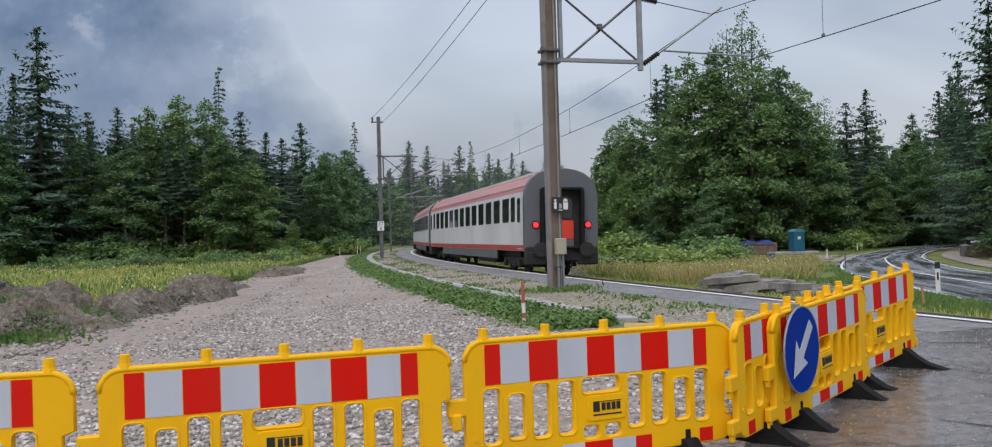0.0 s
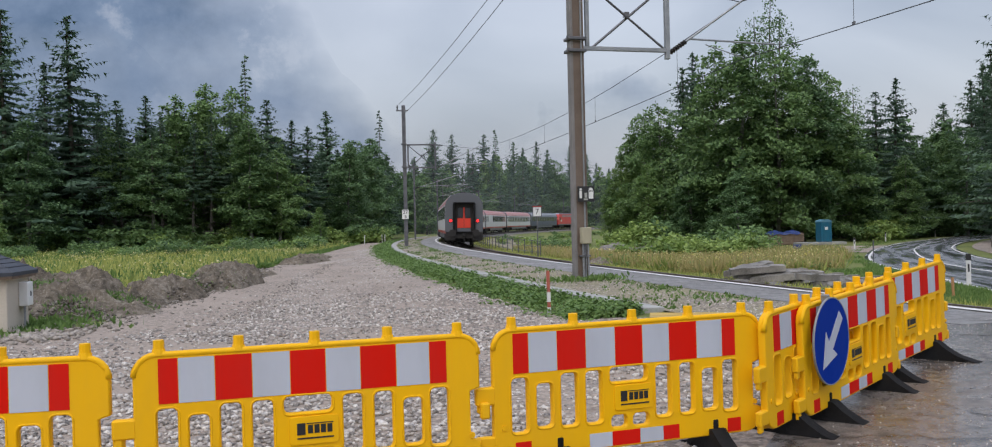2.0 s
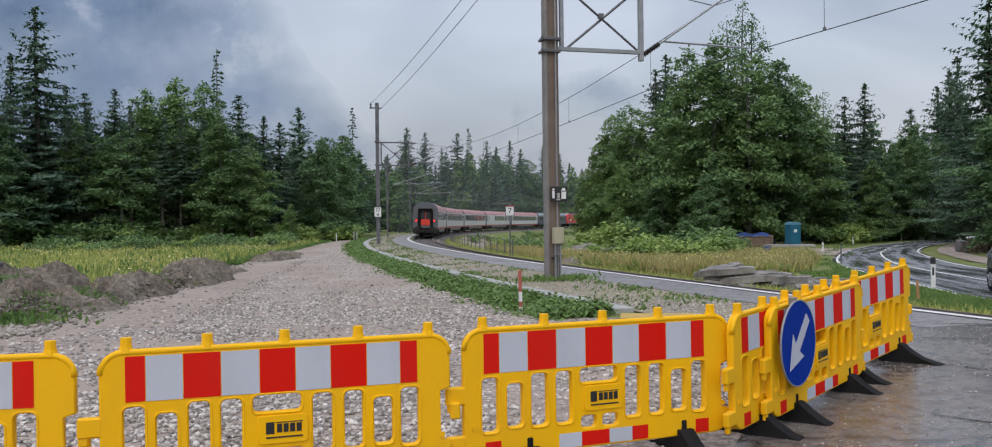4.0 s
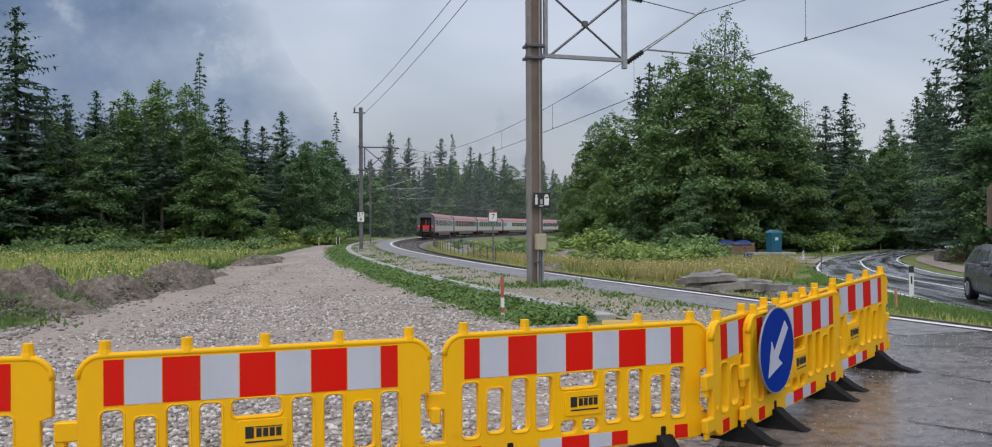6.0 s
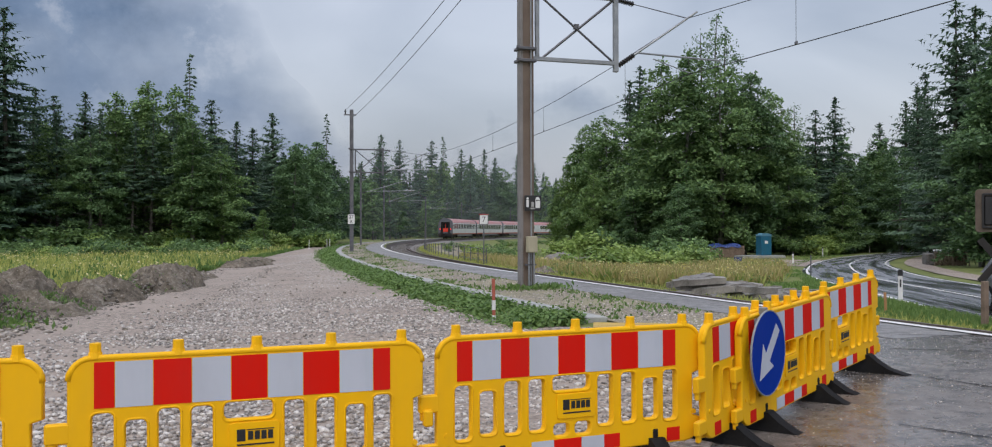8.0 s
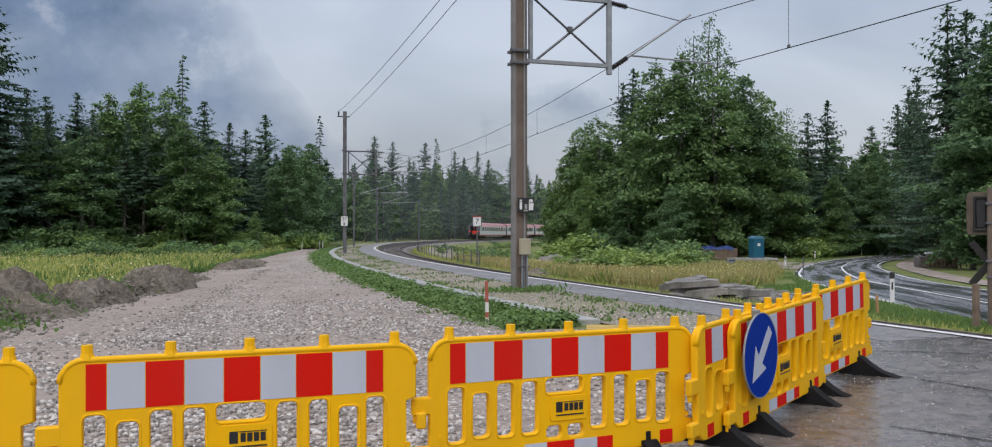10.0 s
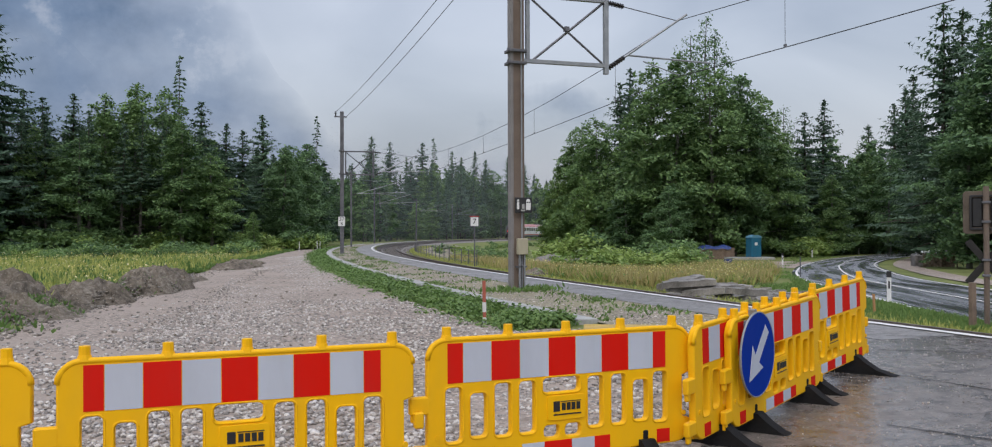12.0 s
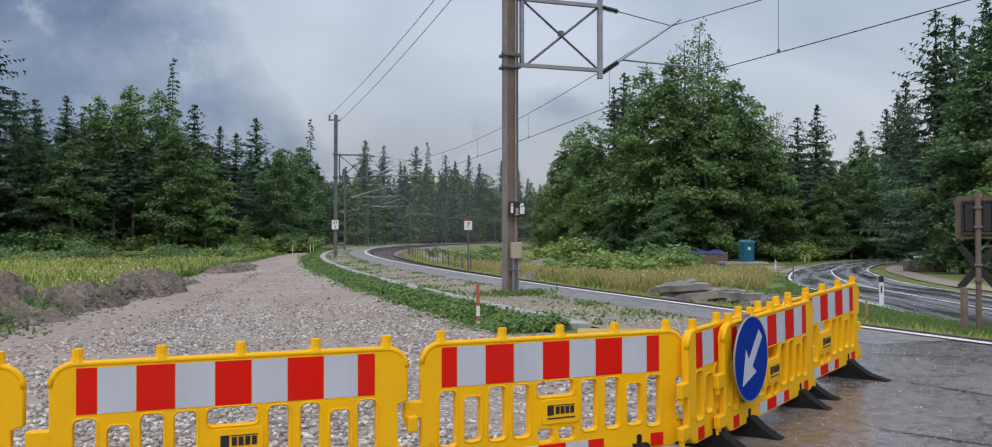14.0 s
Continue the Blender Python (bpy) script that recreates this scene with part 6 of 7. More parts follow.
# ---- loose stones ----
def make_stones(name, label, places, lo, hi, material, seed):
    g = np.random.default_rng(seed)
    n = len(places)
    base = np.array([(1, 0, 0), (-1, 0, 0), (0, 1, 0), (0, -1, 0), (0, 0, 1), (0, 0, -1), (.6, .6, .5), (-.6, .55, .55)], float)
    tri = np.array([(6, 4, 0), (6, 2, 4), (6, 0, 2), (7, 2, 1), (7, 4, 2), (7, 1, 4), (1, 3, 4), (3, 0, 4), (2, 0, 5), (1, 2, 5), (3, 1, 5), (0, 3, 5)])
    size = g.uniform(lo, hi, (n, 1, 1)) * g.uniform(0.8, 1.2, (n, 1, 3)) * np.array([1.0, 0.8, 0.6])
    loc = base[None] * g.uniform(0.7, 1.2, (n, 8, 1)) * size
    az, tilt = g.uniform(0, 6.283, n), g.normal(0, 0.5, n)
    ca, sa, ct, st = np.cos(az), np.sin(az), np.cos(tilt), np.sin(tilt)
    x, y, z = loc[..., 0], loc[..., 1] * ct[:, None] - loc[..., 2] * st[:, None], loc[..., 1] * st[:, None] + loc[..., 2] * ct[:, None]
    v = np.stack([x * ca[:, None] - y * sa[:, None], x * sa[:, None] + y * ca[:, None], z], 2) + places[:, None, :]
    f = (tri[None] + (np.arange(n) * 8)[:, None, None]).reshape(-1, 3)
    me = bpy.data.meshes.new(name)
    me.vertices.add(8 * n)
    me.vertices.foreach_set("co", v.astype(np.float32).ravel())
    me.loops.add(f.size)
    me.loops.foreach_set("vertex_index", f.ravel().astype(np.int32))
    me.polygons.add(len(f))
    me.polygons.foreach_set("loop_start", np.arange(0, f.size, 3, dtype=np.int32))
    me.update(calc_edges=True)
    return single(name, me, material, label, "gravel", "stuff")


def near_gravel():
    y = 4.0 + 17 * rng.random() ** 1.75
    x = -6.0 + 8.0 * rng.random()
    b = right_of_gravel(y) - 0.1
    x = (x * 1.25 + 0.6) * (1 + 0.06 * max(y - 10, 0))
    if y > 8.5 and noise.noise((x * 0.33, y * 0.62, 2)) < -0.05 + rng.normal(0, 0.1) and rng.random() < 0.8:
        return None
    return (x, y) if x < b and x > -0.62 * y - 0.5 and x > float(np.interp(y, LEFT_Y, LEFT_X)) + 1.0 + 2.6 * rng.random() else None


def far_gravel():
    y = 14 + 50 * rng.random() ** 1.5
    a, b = float(np.interp(y, LEFT_Y, LEFT_X)), right_of_gravel(y)
    t = rng.random()
    q = (a + (b - a) * (0.30 + 0.70 * t), y)
    return q if noise.noise((q[0] * 0.5, q[1] * 0.16, 2)) > -0.05 + rng.normal(0, 0.12) else None


def rut_clods():
    y = 13 + 26 * rng.random()
    return (-5.1 - 0.155 * (y - 14) + rng.normal(0, 0.16) + 0.3 * noise.noise((y * 0.5, 0, 1)), y)


def dark_clods():
    y = 11 + 44 * rng.random()
    return (float(np.interp(y, LEFT_Y, LEFT_X)) * 0.6 + rng.normal(0.8, 1.9), y)


make_stones("rut_clods", "crumbled earth clods along a wheel rut", scatter(900, rut_clods, 0.012), 0.010, 0.042, CLODS, 14)
make_stones("dark_clods", "scattered dark wet clods on the works road", scatter(330, dark_clods, 0.02), 0.018, 0.05, EARTH, 15)
make_stones("gravel_stones", "coarse pale grey crushed stone", scatter(23000, near_gravel, 0.02), 0.016, 0.045, STONES, 3)
make_stones("gravel_spread", "scattered crushed stone on the works road", scatter(14000, far_gravel, 0.010), 0.012, 0.032, STONES, 4)


def verge_stones():
    return track(-19 + 60 * rng.random() ** 1.5, rng.uniform(-5.1, -3.15))[:2]


make_stones("verge_stones", "fine grey stones on the verge", scatter(5200, verge_stones, 0.008), 0.010, 0.030, STONES, 5)


def ballast_shoulder():
    return track(-15 + 110 * rng.random() ** 1.2, rng.uniform(-1.15, 2.2))[:2]


bp = scatter(4000, ballast_shoulder)
bp[:, 2] = RAIL_Z - 0.23
make_stones("ballast_stones", "brown railway ballast stones", bp, 0.025, 0.05, BALLAST, 6)


# ---- works site, roadside and field ----
def make_heap(name, label, blobs, material, step=0.22, rough=0.16, seed=0):
    """A heap of dug or tipped material: soft humps with a lumpy skin."""
    x0, x1 = min(b[0] - b[2] for b in blobs), max(b[0] + b[2] for b in blobs)
    y0, y1 = min(b[1] - b[3] for b in blobs), max(b[1] + b[3] for b in blobs)
    nx, ny = int((x1 - x0) / step) + 2, int((y1 - y0) / step) + 2
    b = Build()
    for j in range(ny):
        for i in range(nx):
            x, y = x0 + i * step, y0 + j * step
            h = 0.0
            for bx, by, rx, ry, hh in blobs:
                wx, wy = 0.35 * rx * noise.noise((x * 0.9, y * 0.9, seed + 3)), 0.35 * ry * noise.noise((x * 0.9, y * 0.9, seed + 8))
                d = ((x + wx - bx) / rx) ** 2 + ((y + wy - by) / ry) ** 2
                h = max(h, hh * max(0.0, 1 - d ** 1.3) ** 0.9)
            lump = rough * (noise.noise((x * 1.1, y * 1.1, seed)) + 0.7 * noise.noise((x * 3.1, y * 3.1, seed)) + 0.6 * noise.noise((x * 7, y * 7, seed)))
            b.v.append((x, y, ground_z(x, y) - 0.12 + (h + 0.10 + lump * min(1.0, h * 3) if h > 0 else 0)))
    b.f = [(j * nx + i, j * nx + i + 1, (j + 1) * nx + i + 1, (j + 1) * nx + i) for j in range(ny - 1) for i in range(nx - 1)]
    return single(name, b, material, label, "mound")


def on_heap(blobs, n):
    out = []
    while len(out) < n:
        bx, by, rx, ry, hh = blobs[int(rng.integers(0, len(blobs)))]
        a, r = rng.uniform(0, 6.283), rng.random() ** 0.6
        x, y = bx + rx * r * math.cos(a), by + ry * r * math.sin(a)
        h = max(max(0.0, 1 - (((x - p[0]) / p[2]) ** 2 + ((y - p[1]) / p[3]) ** 2) ** 1.3) * p[4] for p in blobs)
        out.append((x, y, ground_z(x, y) + h - 0.03))
    return np.array(out)


make_heap("earth_mound", "brown heap of dug earth and stones with weeds", SPOIL, EARTH, 0.10, 0.34, 1)
make_heap("earth_bank", "low bank of dug brown earth along the gravel", BANK, EARTH, 0.10, 0.28, 2)
make_heap("rubble_mound", "grey heap of tipped stone rubble", ((6.0, 62, 1.8, 2.2, 1.0), (8.2, 63, 1.6, 2.0, 0.8)), BALLAST, 0.25, 0.2, 3)
make_heap("soil_mound", "pale heap of tipped soil in the weeds", ((3.4, 41, 1.3, 1.5, 0.34), (4.9, 43.5, 1.5, 1.6, 0.42)), EARTH, 0.22, 0.2, 4)
make_heap("sand_mound", "pale flat heap of sand and stones", ((3.2, 58, 2.6, 4.5, 0.45), (5.2, 68, 3.2, 4.0, 0.5)), GRAVEL, 0.35, 0.15, 5)
make_stones("heap_stones", "stones and clods on the spoil heap", on_heap(SPOIL, 3000), 0.012, 0.055, CLODS, 8)
corner = np.array([(x, y, ground_z(x, y) + 0.03) for x, y in zip(rng.normal(-7.75, 0.38, 330), rng.normal(13.5, 0.45, 330))])
make_stones("corner_rubble", "pale broken stones tipped beside the service hut", corner, 0.03, 0.085, RUBBLE, 16)
herbs("heap_herbs", "patches of small green weeds on the earth mound", WEEDS, on_heap(SPOIL, 170), 0.10, 12, 0.03, 0.6)
make_stones("bank_lumps", "large brown lumps of earth on the heaps", np.concatenate([on_heap(SPOIL, 330), on_heap(BANK, 330)]), 0.04, 0.12, EARTH, 17)
make_stones("bank_clods", "clods and stones on the earth bank", on_heap(BANK, 3000), 0.012, 0.06, CLODS, 9)
blades("heap_weeds", "green weeds growing on the heaps", WEEDS, np.concatenate([on_heap(((-9.4, 18.0, 1.6, 1.6, 0.35), (-9.6, 23.0, 1.2, 1.2, 0.35)), 2200), on_heap(SPOIL, 900), on_heap(BANK, 300)]), 0.11, 0.02, 0.6)


def rim_stones():
    y = 13 + 24 * rng.random()
    return (float(np.interp(y, LEFT_Y, LEFT_X)) + rng.normal(0, 0.35), y)


make_stones("rim_rubble", "larger broken stones along the gravel's edge", scatter(800, rim_stones, 0.015), 0.02, 0.065, CLODS, 10)


def slab_grit():
    x, y = rng.uniform(1.8, 9.0), rng.uniform(4.5, 12.2)
    return (x, y) if x > 1.2 + max(0, y - 6) * 0.75 else None


make_stones("asphalt_grit", "small loose stones on the wet asphalt", scatter(4200, slab_grit, 0.014), 0.003, 0.011, STONES, 12)


def make_hut():
    hut = thing("service_hut", "low cream plastered service hut with dark metal roof", "hut", pose(-9.08, 14.2, 0, 0, 0, 14.5))
    part("wall", Build().box(-0.55, -0.55, -0.2, 0.55, 0.55, 0.97, 0.012), PLASTER, hut)
    e = 0.68
    b = Build()
    rim = [(-e, -e), (e, -e), (e, e), (-e, e)]
    b.add([(x, y, 0.95) for x, y in rim] + [(x, y, 1.01) for x, y in rim] + [(0, 0, 1.42)], [(0, 1, 5, 4), (1, 2, 6, 5), (2, 3, 7, 6), (3, 0, 4, 7), (4, 5, 8), (5, 6, 8), (6, 7, 8), (7, 4, 8), (3, 2, 1, 0)])
    roof = part("roof", b, SLATE, hut, "dark grey metal pyramid roof")
    part("fascia", Build().box(-e + 0.02, -e + 0.02, 0.90, e - 0.02, e - 0.02, 0.96, 0.005), WOOD, hut)
    for k in range(5):
        f = 0.18 + 0.16 * k
        z = 1.01 + 0.41 * f + 0.006
        r = e * (1 - f)
        ring = [(-r, -r, z), (r, -r, z), (r, r, z), (-r, r, z), (-r, -r, z)]
        part("roof_seam", Build().tube(ring, 0.008, 4), SLATE, roof)
    box = part("meter_box", Build().box(0.55, 0.02, 0.42, 0.70, 0.30, 0.82, 0.012), SIGN_WHITE, hut, "pale grey meter box")
    part("lock", Build().box(0.70, 0.14, 0.58, 0.71, 0.17, 0.66), BLACK, box)
    part("conduit", Build().tube([(0.62, 0.10, 0.42), (0.62, 0.10, -0.1)], 0.02, 6), STEEL, hut)


make_hut()


def make_sleeper_stack():
    kinds = []
    for ln in (0.80, 0.62, 0.48):
        b = Build().prism([(-ln, 0.0), (ln, 0.0), (ln, 0.17), (ln * 0.62, 0.20), (ln * 0.45, 0.20), (ln * 0.4, 0.18), (-ln * 0.4, 0.18), (-ln * 0.45, 0.20), (-ln * 0.62, 0.20), (-ln, 0.17)], -0.14, 0.14, "y")
        me = b.mesh("old_sleeper")
        me.materials.append(SLEEPER_GREY)
        kinds.append(me)
    g = random.Random(5)
    for cx, layers in ((7.0, 3), (8.2, 2), (9.3, 1)):
        for layer, n, y0 in ((0, 9, -2.4), (1, 7, -1.9), (2, 4, -1.0))[:layers]:
            for i in range(n):
                x, y = cx + g.uniform(-0.4, 0.4), 27.6 + y0 + i * 0.5 + g.uniform(-0.15, 0.15)
                ob = new("railway_sleeper", kinds[g.randrange(3)])
                ob.matrix_basis = pose(x, y, ground_z(8.7, 27.6) - 0.02 + layer * 0.22, g.uniform(-16, 16), g.uniform(-9, 9), g.uniform(-48, 48))
                tagged(ob, "worn grey railway sleeper lying in a rough stack", "sleeper", "stacked sleepers")
    for x, y, rz in ((6.2, 26.2, 60), (11.2, 27.2, -30), (9.3, 24.4, 14)):
        ob = new("railway_sleeper", kinds[0])
        ob.matrix_basis = pose(x, y, ground_z(x, y), 0, 3, rz)
        tagged(ob, "worn grey railway sleeper lying in the grass", "sleeper", "stacked sleepers")


make_sleeper_stack()


def make_toilet():
    x, y = 30.2, 91.6
    t = thing("portable_toilet", "blue plastic portable toilet cabin with pale roof", "toilet cabin", pose(x, y, ground_z(x, y) + 0.25, 0, 0, 12))
    part("cabin", Build().box(-0.58, -0.58, 0, 0.58, 0.58, 2.05, 0.03), TEAL, t)
    part("roof", Build().prism([(-0.62, 2.04), (0.62, 2.04), (0.55, 2.2), (0.2, 2.32), (-0.2, 2.32), (-0.55, 2.2)], -0.6, 0.6, "y"), paint("cabin_roof_pale_blue", (0.10, 0.26, 0.36), 0.5), t)
    door = part("door", Build().box(-0.40, -0.61, 0.1, 0.40, -0.575, 1.95, 0.012), TEAL, t)
    part("notice", Build().box(-0.22, -0.622, 1.25, 0.12, -0.609, 1.55), SIGN_WHITE, door)
    for k in range(4):
        part("rib", Build().box(0.575, -0.45 + 0.28 * k, 0.1, 0.60, -0.38 + 0.28 * k, 2.0), TEAL, t)
    single("concrete_slab", Build().box(-2.3, -1.2, 0, 2.3, 1.2, 0.28, 0.03), CONCRETE, "grey concrete slab under a toilet cabin", "slab", m=pose(29.7, 91.4, ground_z(29.7, 91.4) - 0.02, 0, 0, 4))


make_toilet()


def make_sign_back():
    x, y = 57.4, 118.0
    sg = thing("traffic_sign", "grey back of a triangular traffic sign on a thin post", "sign", pose(x, y, ground_z(x, y), 0, 0, -26))
    part("post", Build().tube([(0, 0.03, -0.3), (0, 0.03, 3.5)], 0.035, 8), STEEL, sg)
    tri = [(-0.5, 2.62), (0.5, 2.62), (0.53, 2.68), (0.04, 3.5), (-0.04, 3.5), (-0.53, 2.68)]
    part("plate", Build().prism(tri, -0.012, 0.0, "y"), STEEL, sg)
    part("clip", Build().box(-0.06, -0.03, 2.85, 0.06, 0.07, 2.9), DARK_STEEL, sg)


make_sign_back()


def make_timber_boxes():
    x, y = 25.7, 93.4
    c = thing("timber_crates", "row of brown timber crates under blue tarpaulin", "crate", pose(x, y, ground_z(x, y), 0, 0, -3))
    for i in range(7):
        for k in range(4):
            part("board", Build().box(-2.9 + i * 0.83, -0.5, 0.05 + k * 0.30, -2.12 + i * 0.83, -0.45, 0.31 + k * 0.30, 0.008), WOOD, c)
    part("crate_body", Build().box(-2.9, -0.45, 0, 2.88, 0.6, 1.22, 0.02), WOOD, c)
    b = Build()
    n = 16
    for i in range(n):
        u = -2.4 + 4.9 * i / (n - 1)
        for v, z in ((-0.58, 1.10 + 0.07 * math.sin(i * 1.7)), (-0.5, 1.24 + 0.05 * math.sin(i * 2.3)), (0.1, 1.45 + 0.1 * math.sin(i * 1.1)), (0.66, 1.26)):
            b.v.append((u, v, z))
    b.f = [(i * 4 + k, i * 4 + k + 1, i * 4 + k + 5, i * 4 + k + 4) for i in range(n - 1) for k in range(3)]
    part("tarpaulin", b, TARP, c, "crumpled blue tarpaulin")
    single("blue_barrel", Build().tube([(0, 0, 0), (0, 0, 0.12), (0, 0, 0.5), (0, 0, 0.72)], 0.30, 12, 0.27).tube([(0, 0, 0.3), (0, 0, 0.34)], 0.32, 12), TARP, "small blue plastic barrel standing in the grass", "barrel", m=pose(18.0, 60.0, ground_z(18.0, 60.0)))


make_timber_boxes()


def make_delineator():
    d = thing("road_delineator", "white roadside delineator post with black cap band", "marker post", group="roadside posts")
    part("post", Build().prism([(-0.06, -0.05), (0.06, -0.05), (0.05, 0.05), (-0.05, 0.05)], -0.2, 0.98, "z"), SIGN_WHITE, d)
    part("cap", Build().prism([(-0.068, -0.056), (0.068, -0.056), (0.056, 0.056), (-0.056, 0.056)], 0.84, 1.02, "z"), BLACK, d, "black cap")
    part("reflector", Build().box(-0.02, -0.058, 0.52, 0.025, -0.049, 0.74), BLACK, d)
    return d


post = make_delineator()
SPOTS = ((12.1, 24.8), (24.9, 68.5), (39.0, 98.0), (52.5, 116.0), (64, 128))
post.matrix_basis = pose(*SPOTS[0], ground_z(*SPOTS[0]) - 0.08, 0, 0, -25)
for x, y in SPOTS[1:]:
    copy_thing(post, pose(x, y, ground_z(x, y), 0, 0, -20))


def make_stake(x, y, h, material, label, bands=True):
    s = thing("survey_stake", label, "stake", pose(x, y, ground_z(x, y), random.uniform(-2, 2), random.uniform(-2, 2), 15), "survey stakes")
    part("pole", Build().box(-0.024, -0.024, -0.2, 0.024, 0.024, h, 0.004), material, s)
    if bands:
        for k, (a, b) in enumerate(((0.30, 0.52), (0.02, 0.18))):
            part("white_band", Build().box(-0.026, -0.026, h * a, 0.026, 0.026, h * b), SIGN_WHITE, s, "white band")


make_stake(0.30, 15.0, 0.76, paint("stake_faded_red", (0.42, 0.10, 0.06), 0.7), "red and white survey stake in the weeds")
ORANGE = paint("stake_orange_wood", (0.50, 0.25, 0.10), 0.8)
make_stake(9.7, 20.6, 0.55, ORANGE, "short orange-brown wooden survey stake in grass", False)
make_stake(16.9, 44.0, 1.1, DARK_STEEL, "dark thin marker stake at the road's edge", False)
for x, y in ((-14.6, 86.0), (-14.0, 84.0), (-15.6, 82.0)):
    make_stake(x, y, 0.9, SIGN_WHITE, "thin pale marker stake beside the works road", False)


def make_warning_board():
    x, y = 10.62, 17.6
    w = thing("crossing_sign", "rusty back of a level-crossing signal board on a post", "traffic sign", pose(x, y, ground_z(x, y), 0, 0, -28))
    part("post", Build().tube([(0, 0, -0.3), (0, 0, 2.95)], 0.055, 10), MAST_BROWN, w)
    board = part("board", flat_curve("board", [rounded(-0.42, 1.98, 0.42, 2.86, 0.07, 4)], 0.03, 0.006), varied("rusty_board_back", (0.075, 0.055, 0.04), (0.16, 0.13, 0.10), 4, 0.7, 0.2), w, m=pose(0, 0.09, 0))
    part("backing_frame", flat_curve("backing_frame", [rounded(-0.30, 2.06, 0.30, 2.78, 0.03, 3), rounded(-0.26, 2.10, 0.26, 2.74, 0.03, 3)[::-1]], 0.05, 0.006), BLACK, board, m=pose(0, -0.035, 0))
    part("signal_housing", Build().box(-0.26, -0.04, 2.12, -0.06, 0.05, 2.72, 0.02).box(0.08, -0.04, 2.12, 0.26, 0.05, 2.72, 0.02), BLACK, board)
    for a in (-38, 38):
        arm = Build().box(-0.07, -0.012, -0.55, 0.07, 0.012, 0.55, 0.004)
        part("cross_arm", arm, UNDERFRAME, w, "grey back of a cross arm", m=pose(0, 0.075, 1.40, 0, a, 0))
    for z in (1.10, 1.42, 2.2, 2.6):
        part("clip", Build().box(-0.08, -0.075, z, 0.08, 0.09, z + 0.05, 0.006), DARK_STEEL, w)
    single("kilometre_stone", Build().box(-0.06, -0.05, -0.1, 0.06, 0.05, 1.0, 0.01), WOOD, "short weathered brown marker post", "marker post", m=pose(10.2, 17.4, ground_z(10.2, 17.4), 0, 0, 20))


make_warning_board()


def make_log_pile():
    x, y = 35.0, 64.0
    p = thing("log_pile", "pile of stacked firewood logs under a pale sheet", "wood pile", pose(x, y, ground_z(x, y), 0, 0, -22))
    me = Build().tube([(0, -0.5, 0), (0, 0.5, 0)], 0.11, 8).mesh("log")
    me.materials.append(WOOD)
    for row in range(5):
        for i in range(9):
            ob = new("log", me)
            ob.parent = p
            ob.matrix_basis = pose(-0.95 + i * 0.235 + (0.11 if row % 2 else 0), random.uniform(-0.05, 0.05), 0.12 + row * 0.2, 0, random.uniform(0, 90), random.uniform(-3, 3))
    part("sheet", Build().prism([(-1.15, 1.08), (-1.1, 1.17), (0.0, 1.27), (1.15, 1.16), (1.2, 1.06), (0.0, 1.22)], -0.62, 0.62, "y"), SIGN_WHITE, p, "pale cover sheet")
    for x, top in ((0.05, 1.35), (-1.12, 1.2), (1.1, 1.2)):
        part("upright", Build().box(x, -0.60, 0, x + 0.08, -0.52, top), WOOD, p)
    q = single("stone_wall_end", Build().box(-0.4, -1.2, 0, 0.2, 1.2, 0.9, 0.08), OLD_WOOD, "weathered low retaining wall beside the woods", "wall", m=pose(34.9, 66.8, ground_z(35, 67), 0, 0, -20))


make_log_pile()


def make_board_cover():
    c = thing("yellow_cover", "worn yellow plate lying on the cable trough's end", "cover plate", pose(2.3, 13.1, ground_z(2.3, 13.1) + 0.02, 0, 0, -8))
    for i in range(3):
        part("plank", Build().box(-0.55, -0.32 + i * 0.22, 0.0, 0.55, -0.12 + i * 0.22, 0.05, 0.008), paint("worn_yellow_board", (0.50, 0.33, 0.06), 0.6, 0.3), c)
    part("batten", Build().box(-0.45, -0.30, -0.06, -0.35, 0.30, 0.0).box(0.35, -0.30, -0.06, 0.45, 0.30, 0.0), WOOD, c)


make_board_cover()


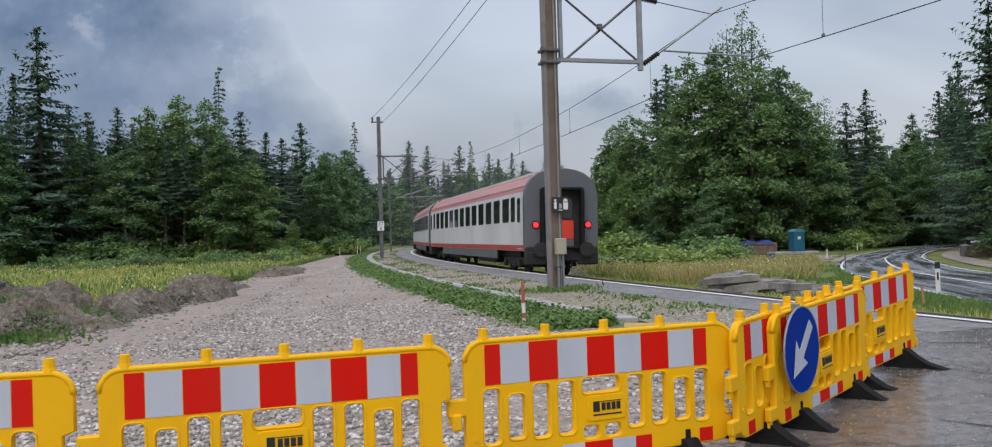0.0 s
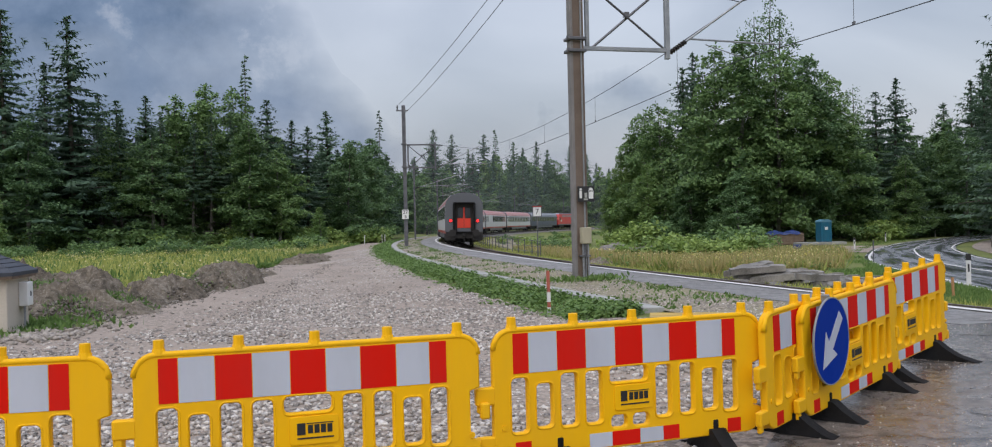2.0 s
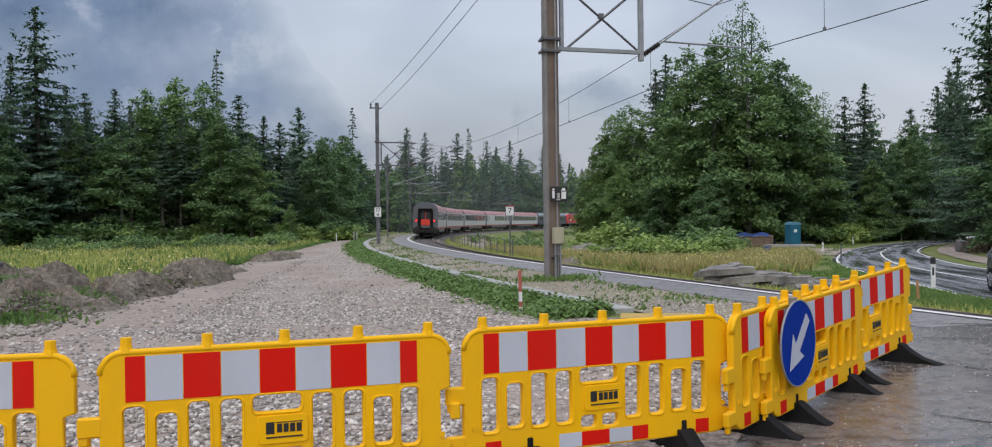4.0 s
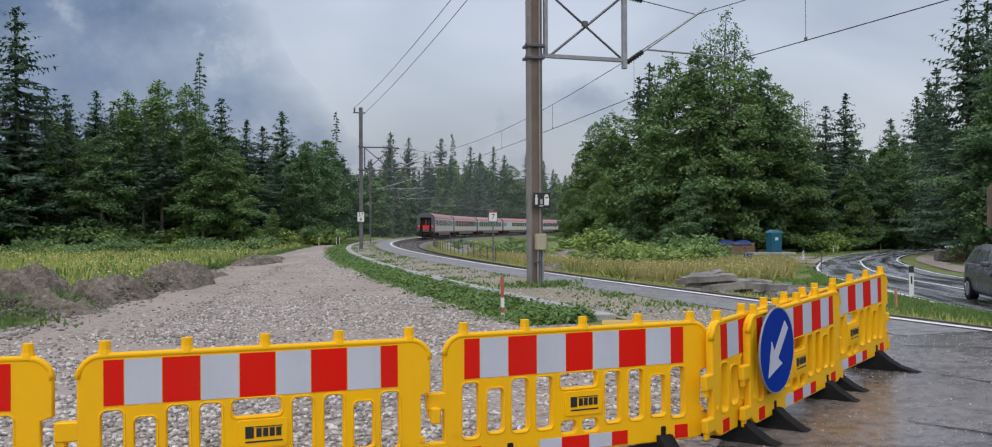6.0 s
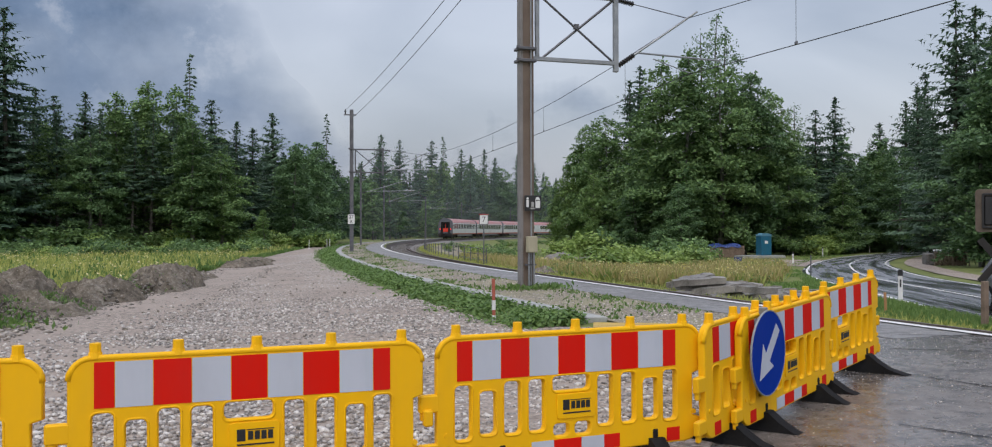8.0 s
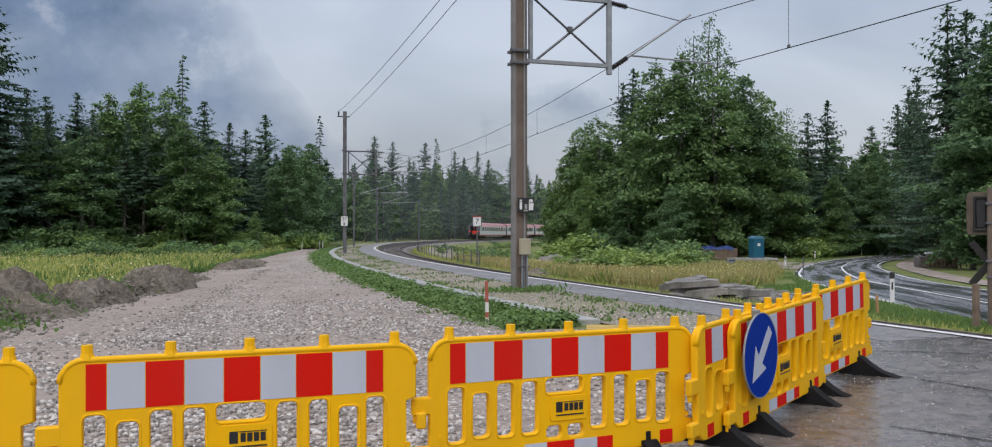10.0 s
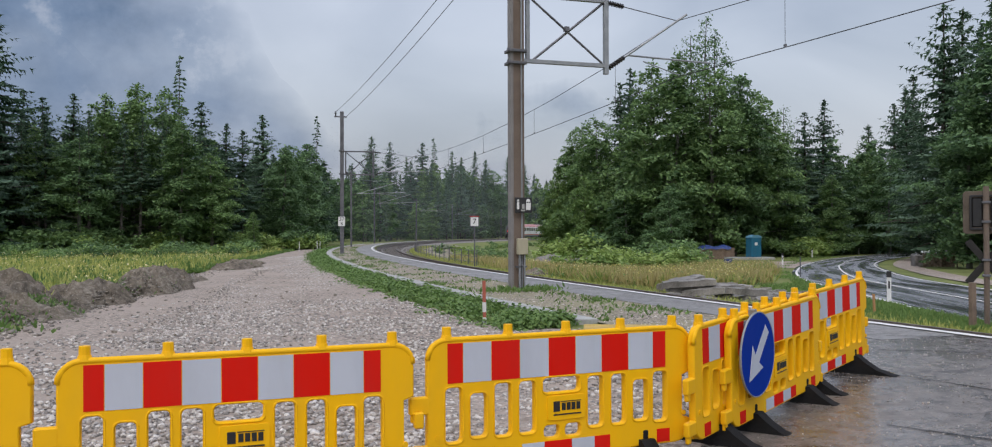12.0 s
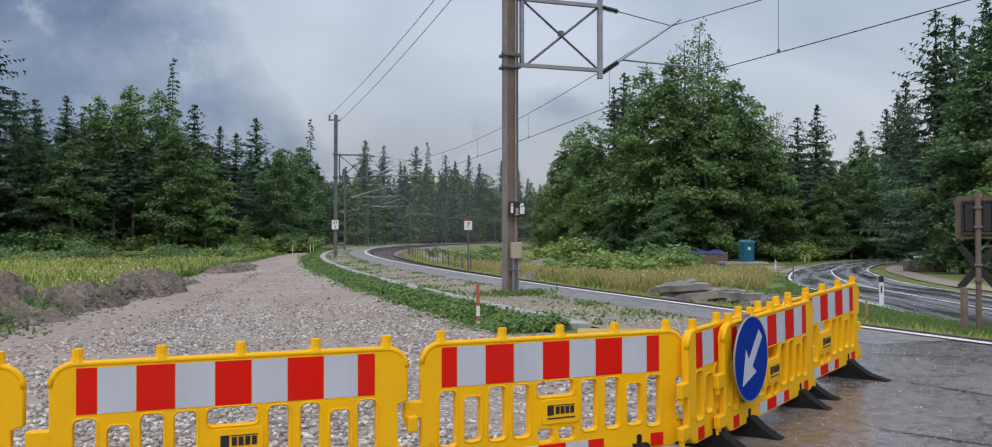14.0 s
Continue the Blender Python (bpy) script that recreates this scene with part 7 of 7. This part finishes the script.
# ---- the car waiting on the road ----
def make_car():
    """Local y runs forward, origin under the rear bumper's middle."""
    car = thing("car", "dark grey compact family car waiting on the wet road", "car")
    W = 0.89
    stations = (
        (0.00, 0.42, 0.86, 0.70), (0.06, 0.32, 0.96, 0.80), (0.35, 0.22, 1.00, 0.87), (0.9, 0.20, 0.99, 0.89), (1.9, 0.20, 0.97, 0.89),
        (2.9, 0.20, 0.96, 0.89), (3.3, 0.21, 0.92, 0.87), (3.8, 0.24, 0.84, 0.83), (4.15, 0.30, 0.72, 0.74), (4.28, 0.40, 0.60, 0.62))
    b = Build()
    n = 12
    for y, z0, z1, w in stations:
        zm = (z0 + z1) / 2
        ring = [(-w + 0.12, z0), (w - 0.12, z0), (w - 0.02, z0 + 0.12), (w, zm), (w - 0.03, z1 - 0.10), (w - 0.09, z1), (0.3, z1 + 0.02), (-0.3, z1 + 0.02), (-w + 0.09, z1), (-w + 0.03, z1 - 0.10), (-w, zm), (-w + 0.02, z0 + 0.12)]
        b.v += [(x, y, z) for x, z in ring]
    m = len(stations)
    b.f = [(i * n + k, i * n + (k + 1) % n, (i + 1) * n + (k + 1) % n, (i + 1) * n + k) for i in range(m - 1) for k in range(n)] + [tuple(range(n))[::-1], tuple(range((m - 1) * n, m * n))]
    body = part("body", b, CAR_PAINT, car, smooth=True)
    cab = Build()
    prof = [(0.12, 0.98, 0.80), (0.42, 1.32, 0.68), (0.62, 1.46, 0.63), (1.3, 1.53, 0.63), (2.0, 1.50, 0.63), (2.35, 1.38, 0.66), (3.2, 0.98, 0.80)]
    for y, z, w in prof:
        cab.v += [(-w, y, z), (w, y, z), (0.86, y, 0.92), (-0.86, y, 0.92)]
    k = len(prof)
    cab.f = [(i * 4 + j, i * 4 + (j + 1) % 4, (i + 1) * 4 + (j + 1) % 4, (i + 1) * 4 + j) for i in range(k - 1) for j in range(4)] + [(0, 1, 2, 3), tuple((k - 1) * 4 + j for j in (3, 2, 1, 0))]
    part("cabin", cab, CAR_PAINT, car, smooth=False)
    for sx in (-1, 1):
        for pts in (((0.50, 1.02), (0.60, 1.20), (0.78, 1.38), (1.18, 1.43), (1.18, 1.02)), ((1.26, 1.02), (1.26, 1.435), (2.0, 1.41), (2.05, 1.02)), ((2.12, 1.02), (2.10, 1.39), (2.3, 1.32), (2.85, 1.02))):
            out = []
            for y, z in pts:
                w = 0.86 + (0.635 - 0.86) * (z - 0.92) / 0.56
                out += [(sx * (w + 0.012), y, z)]
            q = Build().add(out + [(x - sx * 0.02, y, z) for x, y, z in out], [tuple(range(len(out))), tuple(range(len(out), 2 * len(out)))[::-1]] + [(i, (i + 1) % len(out), len(out) + (i + 1) % len(out), len(out) + i) for i in range(len(out))])
            part("side_window", q, GLASS, car)
        part("trim", Build().tube([(sx * 0.86, 0.45, 1.0), (sx * 0.865, 2.0, 0.985), (sx * 0.85, 2.9, 0.98)], 0.012, 5), STEEL, car, "thin bright window trim")
        part("mirror", Build().box(sx * 0.98 - 0.11, 2.62, 0.98, sx * 0.98 + 0.11, 2.78, 1.12, 0.04), CAR_PAINT, car)
        part("tail_light", Build().box(sx * 0.66 - 0.10, -0.02, 0.80, sx * 0.66 + 0.08, 0.09, 1.02, 0.03), LAMP_RED, car, "red tail light")
        for yy in (1.16, 2.05):
            part("door_handle", Build().box(sx * 0.895 - 0.02, yy - 0.10, 0.86, sx * 0.895 + 0.02, yy + 0.06, 0.89, 0.008), CAR_PAINT, car)
        for yy in (0.78, 3.42):
            wheel = part("wheel", Build().tube([(sx * 0.68, yy, 0.315), (sx * 0.90, yy, 0.315)], 0.315, 22), RUBBER, car, "black tyre")
            part("rim", Build().tube([(sx * 0.895, yy, 0.315), (sx * 0.908, yy, 0.315)], 0.20, 16, 0.19), STEEL, wheel, "silver alloy rim")
            for a in range(5):
                t = radians(72 * a)
                part("spoke", Build().tube([(sx * 0.912, yy, 0.315), (sx * 0.912, yy + 0.19 * math.cos(t), 0.315 + 0.19 * math.sin(t))], 0.025, 5), STEEL, wheel)
    part("rear_window", Build().add([(-0.60, 0.15, 1.03), (0.60, 0.15, 1.03), (0.52, 0.44, 1.38), (-0.52, 0.44, 1.38), (-0.60, 0.12, 1.02), (0.60, 0.12, 1.02), (0.52, 0.41, 1.37), (-0.52, 0.41, 1.37)],
                                    [(0, 1, 2, 3), (7, 6, 5, 4), (0, 4, 5, 1), (1, 5, 6, 2), (2, 6, 7, 3), (3, 7, 4, 0)]), GLASS, car)
    part("bumper", Build().box(-0.80, -0.05, 0.32, 0.80, 0.15, 0.58, 0.05), CAR_PAINT, car)
    part("number_plate", Build().box(-0.26, -0.058, 0.62, 0.26, -0.02, 0.73), SIGN_WHITE, car, "white plate with a plain dark bar")
    part("plate_bar", Build().box(-0.20, -0.064, 0.65, 0.20, -0.057, 0.70), BLACK, car)
    return car


car = make_car()


def car_rows():
    """The car stands, then rolls away along its lane."""
    pts = [(q[0] - 0.75 * q[3] , q[1] + 0.75 * q[2]) for q in reversed(ROAD) if q[1] < 24.4]
    pts = [(14.25, 24.4)] + pts
    cum = [0.0]
    for a, b in zip(pts, pts[1:]):
        cum.append(cum[-1] + math.hypot(b[0] - a[0], b[1] - a[1]))

    def spot(d):
        return float(np.interp(d, cum, [p[0] for p in pts])), float(np.interp(d, cum, [p[1] for p in pts]))

    rows = []
    for t in (0.0, 3.0, 6.5, 6.8, 7.1, 7.3, 7.5, 7.7, 7.9, 8.2, 8.6, 9.0, 9.5, 10.0, 11.0, 12.0, 13.0, 14.0):
        d = float(np.interp(t, (0, 6.5, 6.8, 7.1, 7.3, 7.5, 7.7, 7.9, 8.2, 9.0, 10.0, 14.0), (0, 0, 0.12, 0.45, 0.8, 1.25, 1.8, 2.45, 3.6, 7.5, 14, 46)))
        (x0, y0), (x1, y1) = spot(d), spot(d + 4.2)
        h = math.atan2(-(x1 - x0), y1 - y0)
        z = (ground_z(x0, y0) + ground_z(x1, y1)) / 2 + 0.03
        rows.append((t, pose(x0, y0, z, 0, 0, math.degrees(h))))
    return rows


def motions():
    for i, veh in enumerate(TRAIN):
        walk(veh, train_rows(i))
    walk(car, car_rows())


motions()
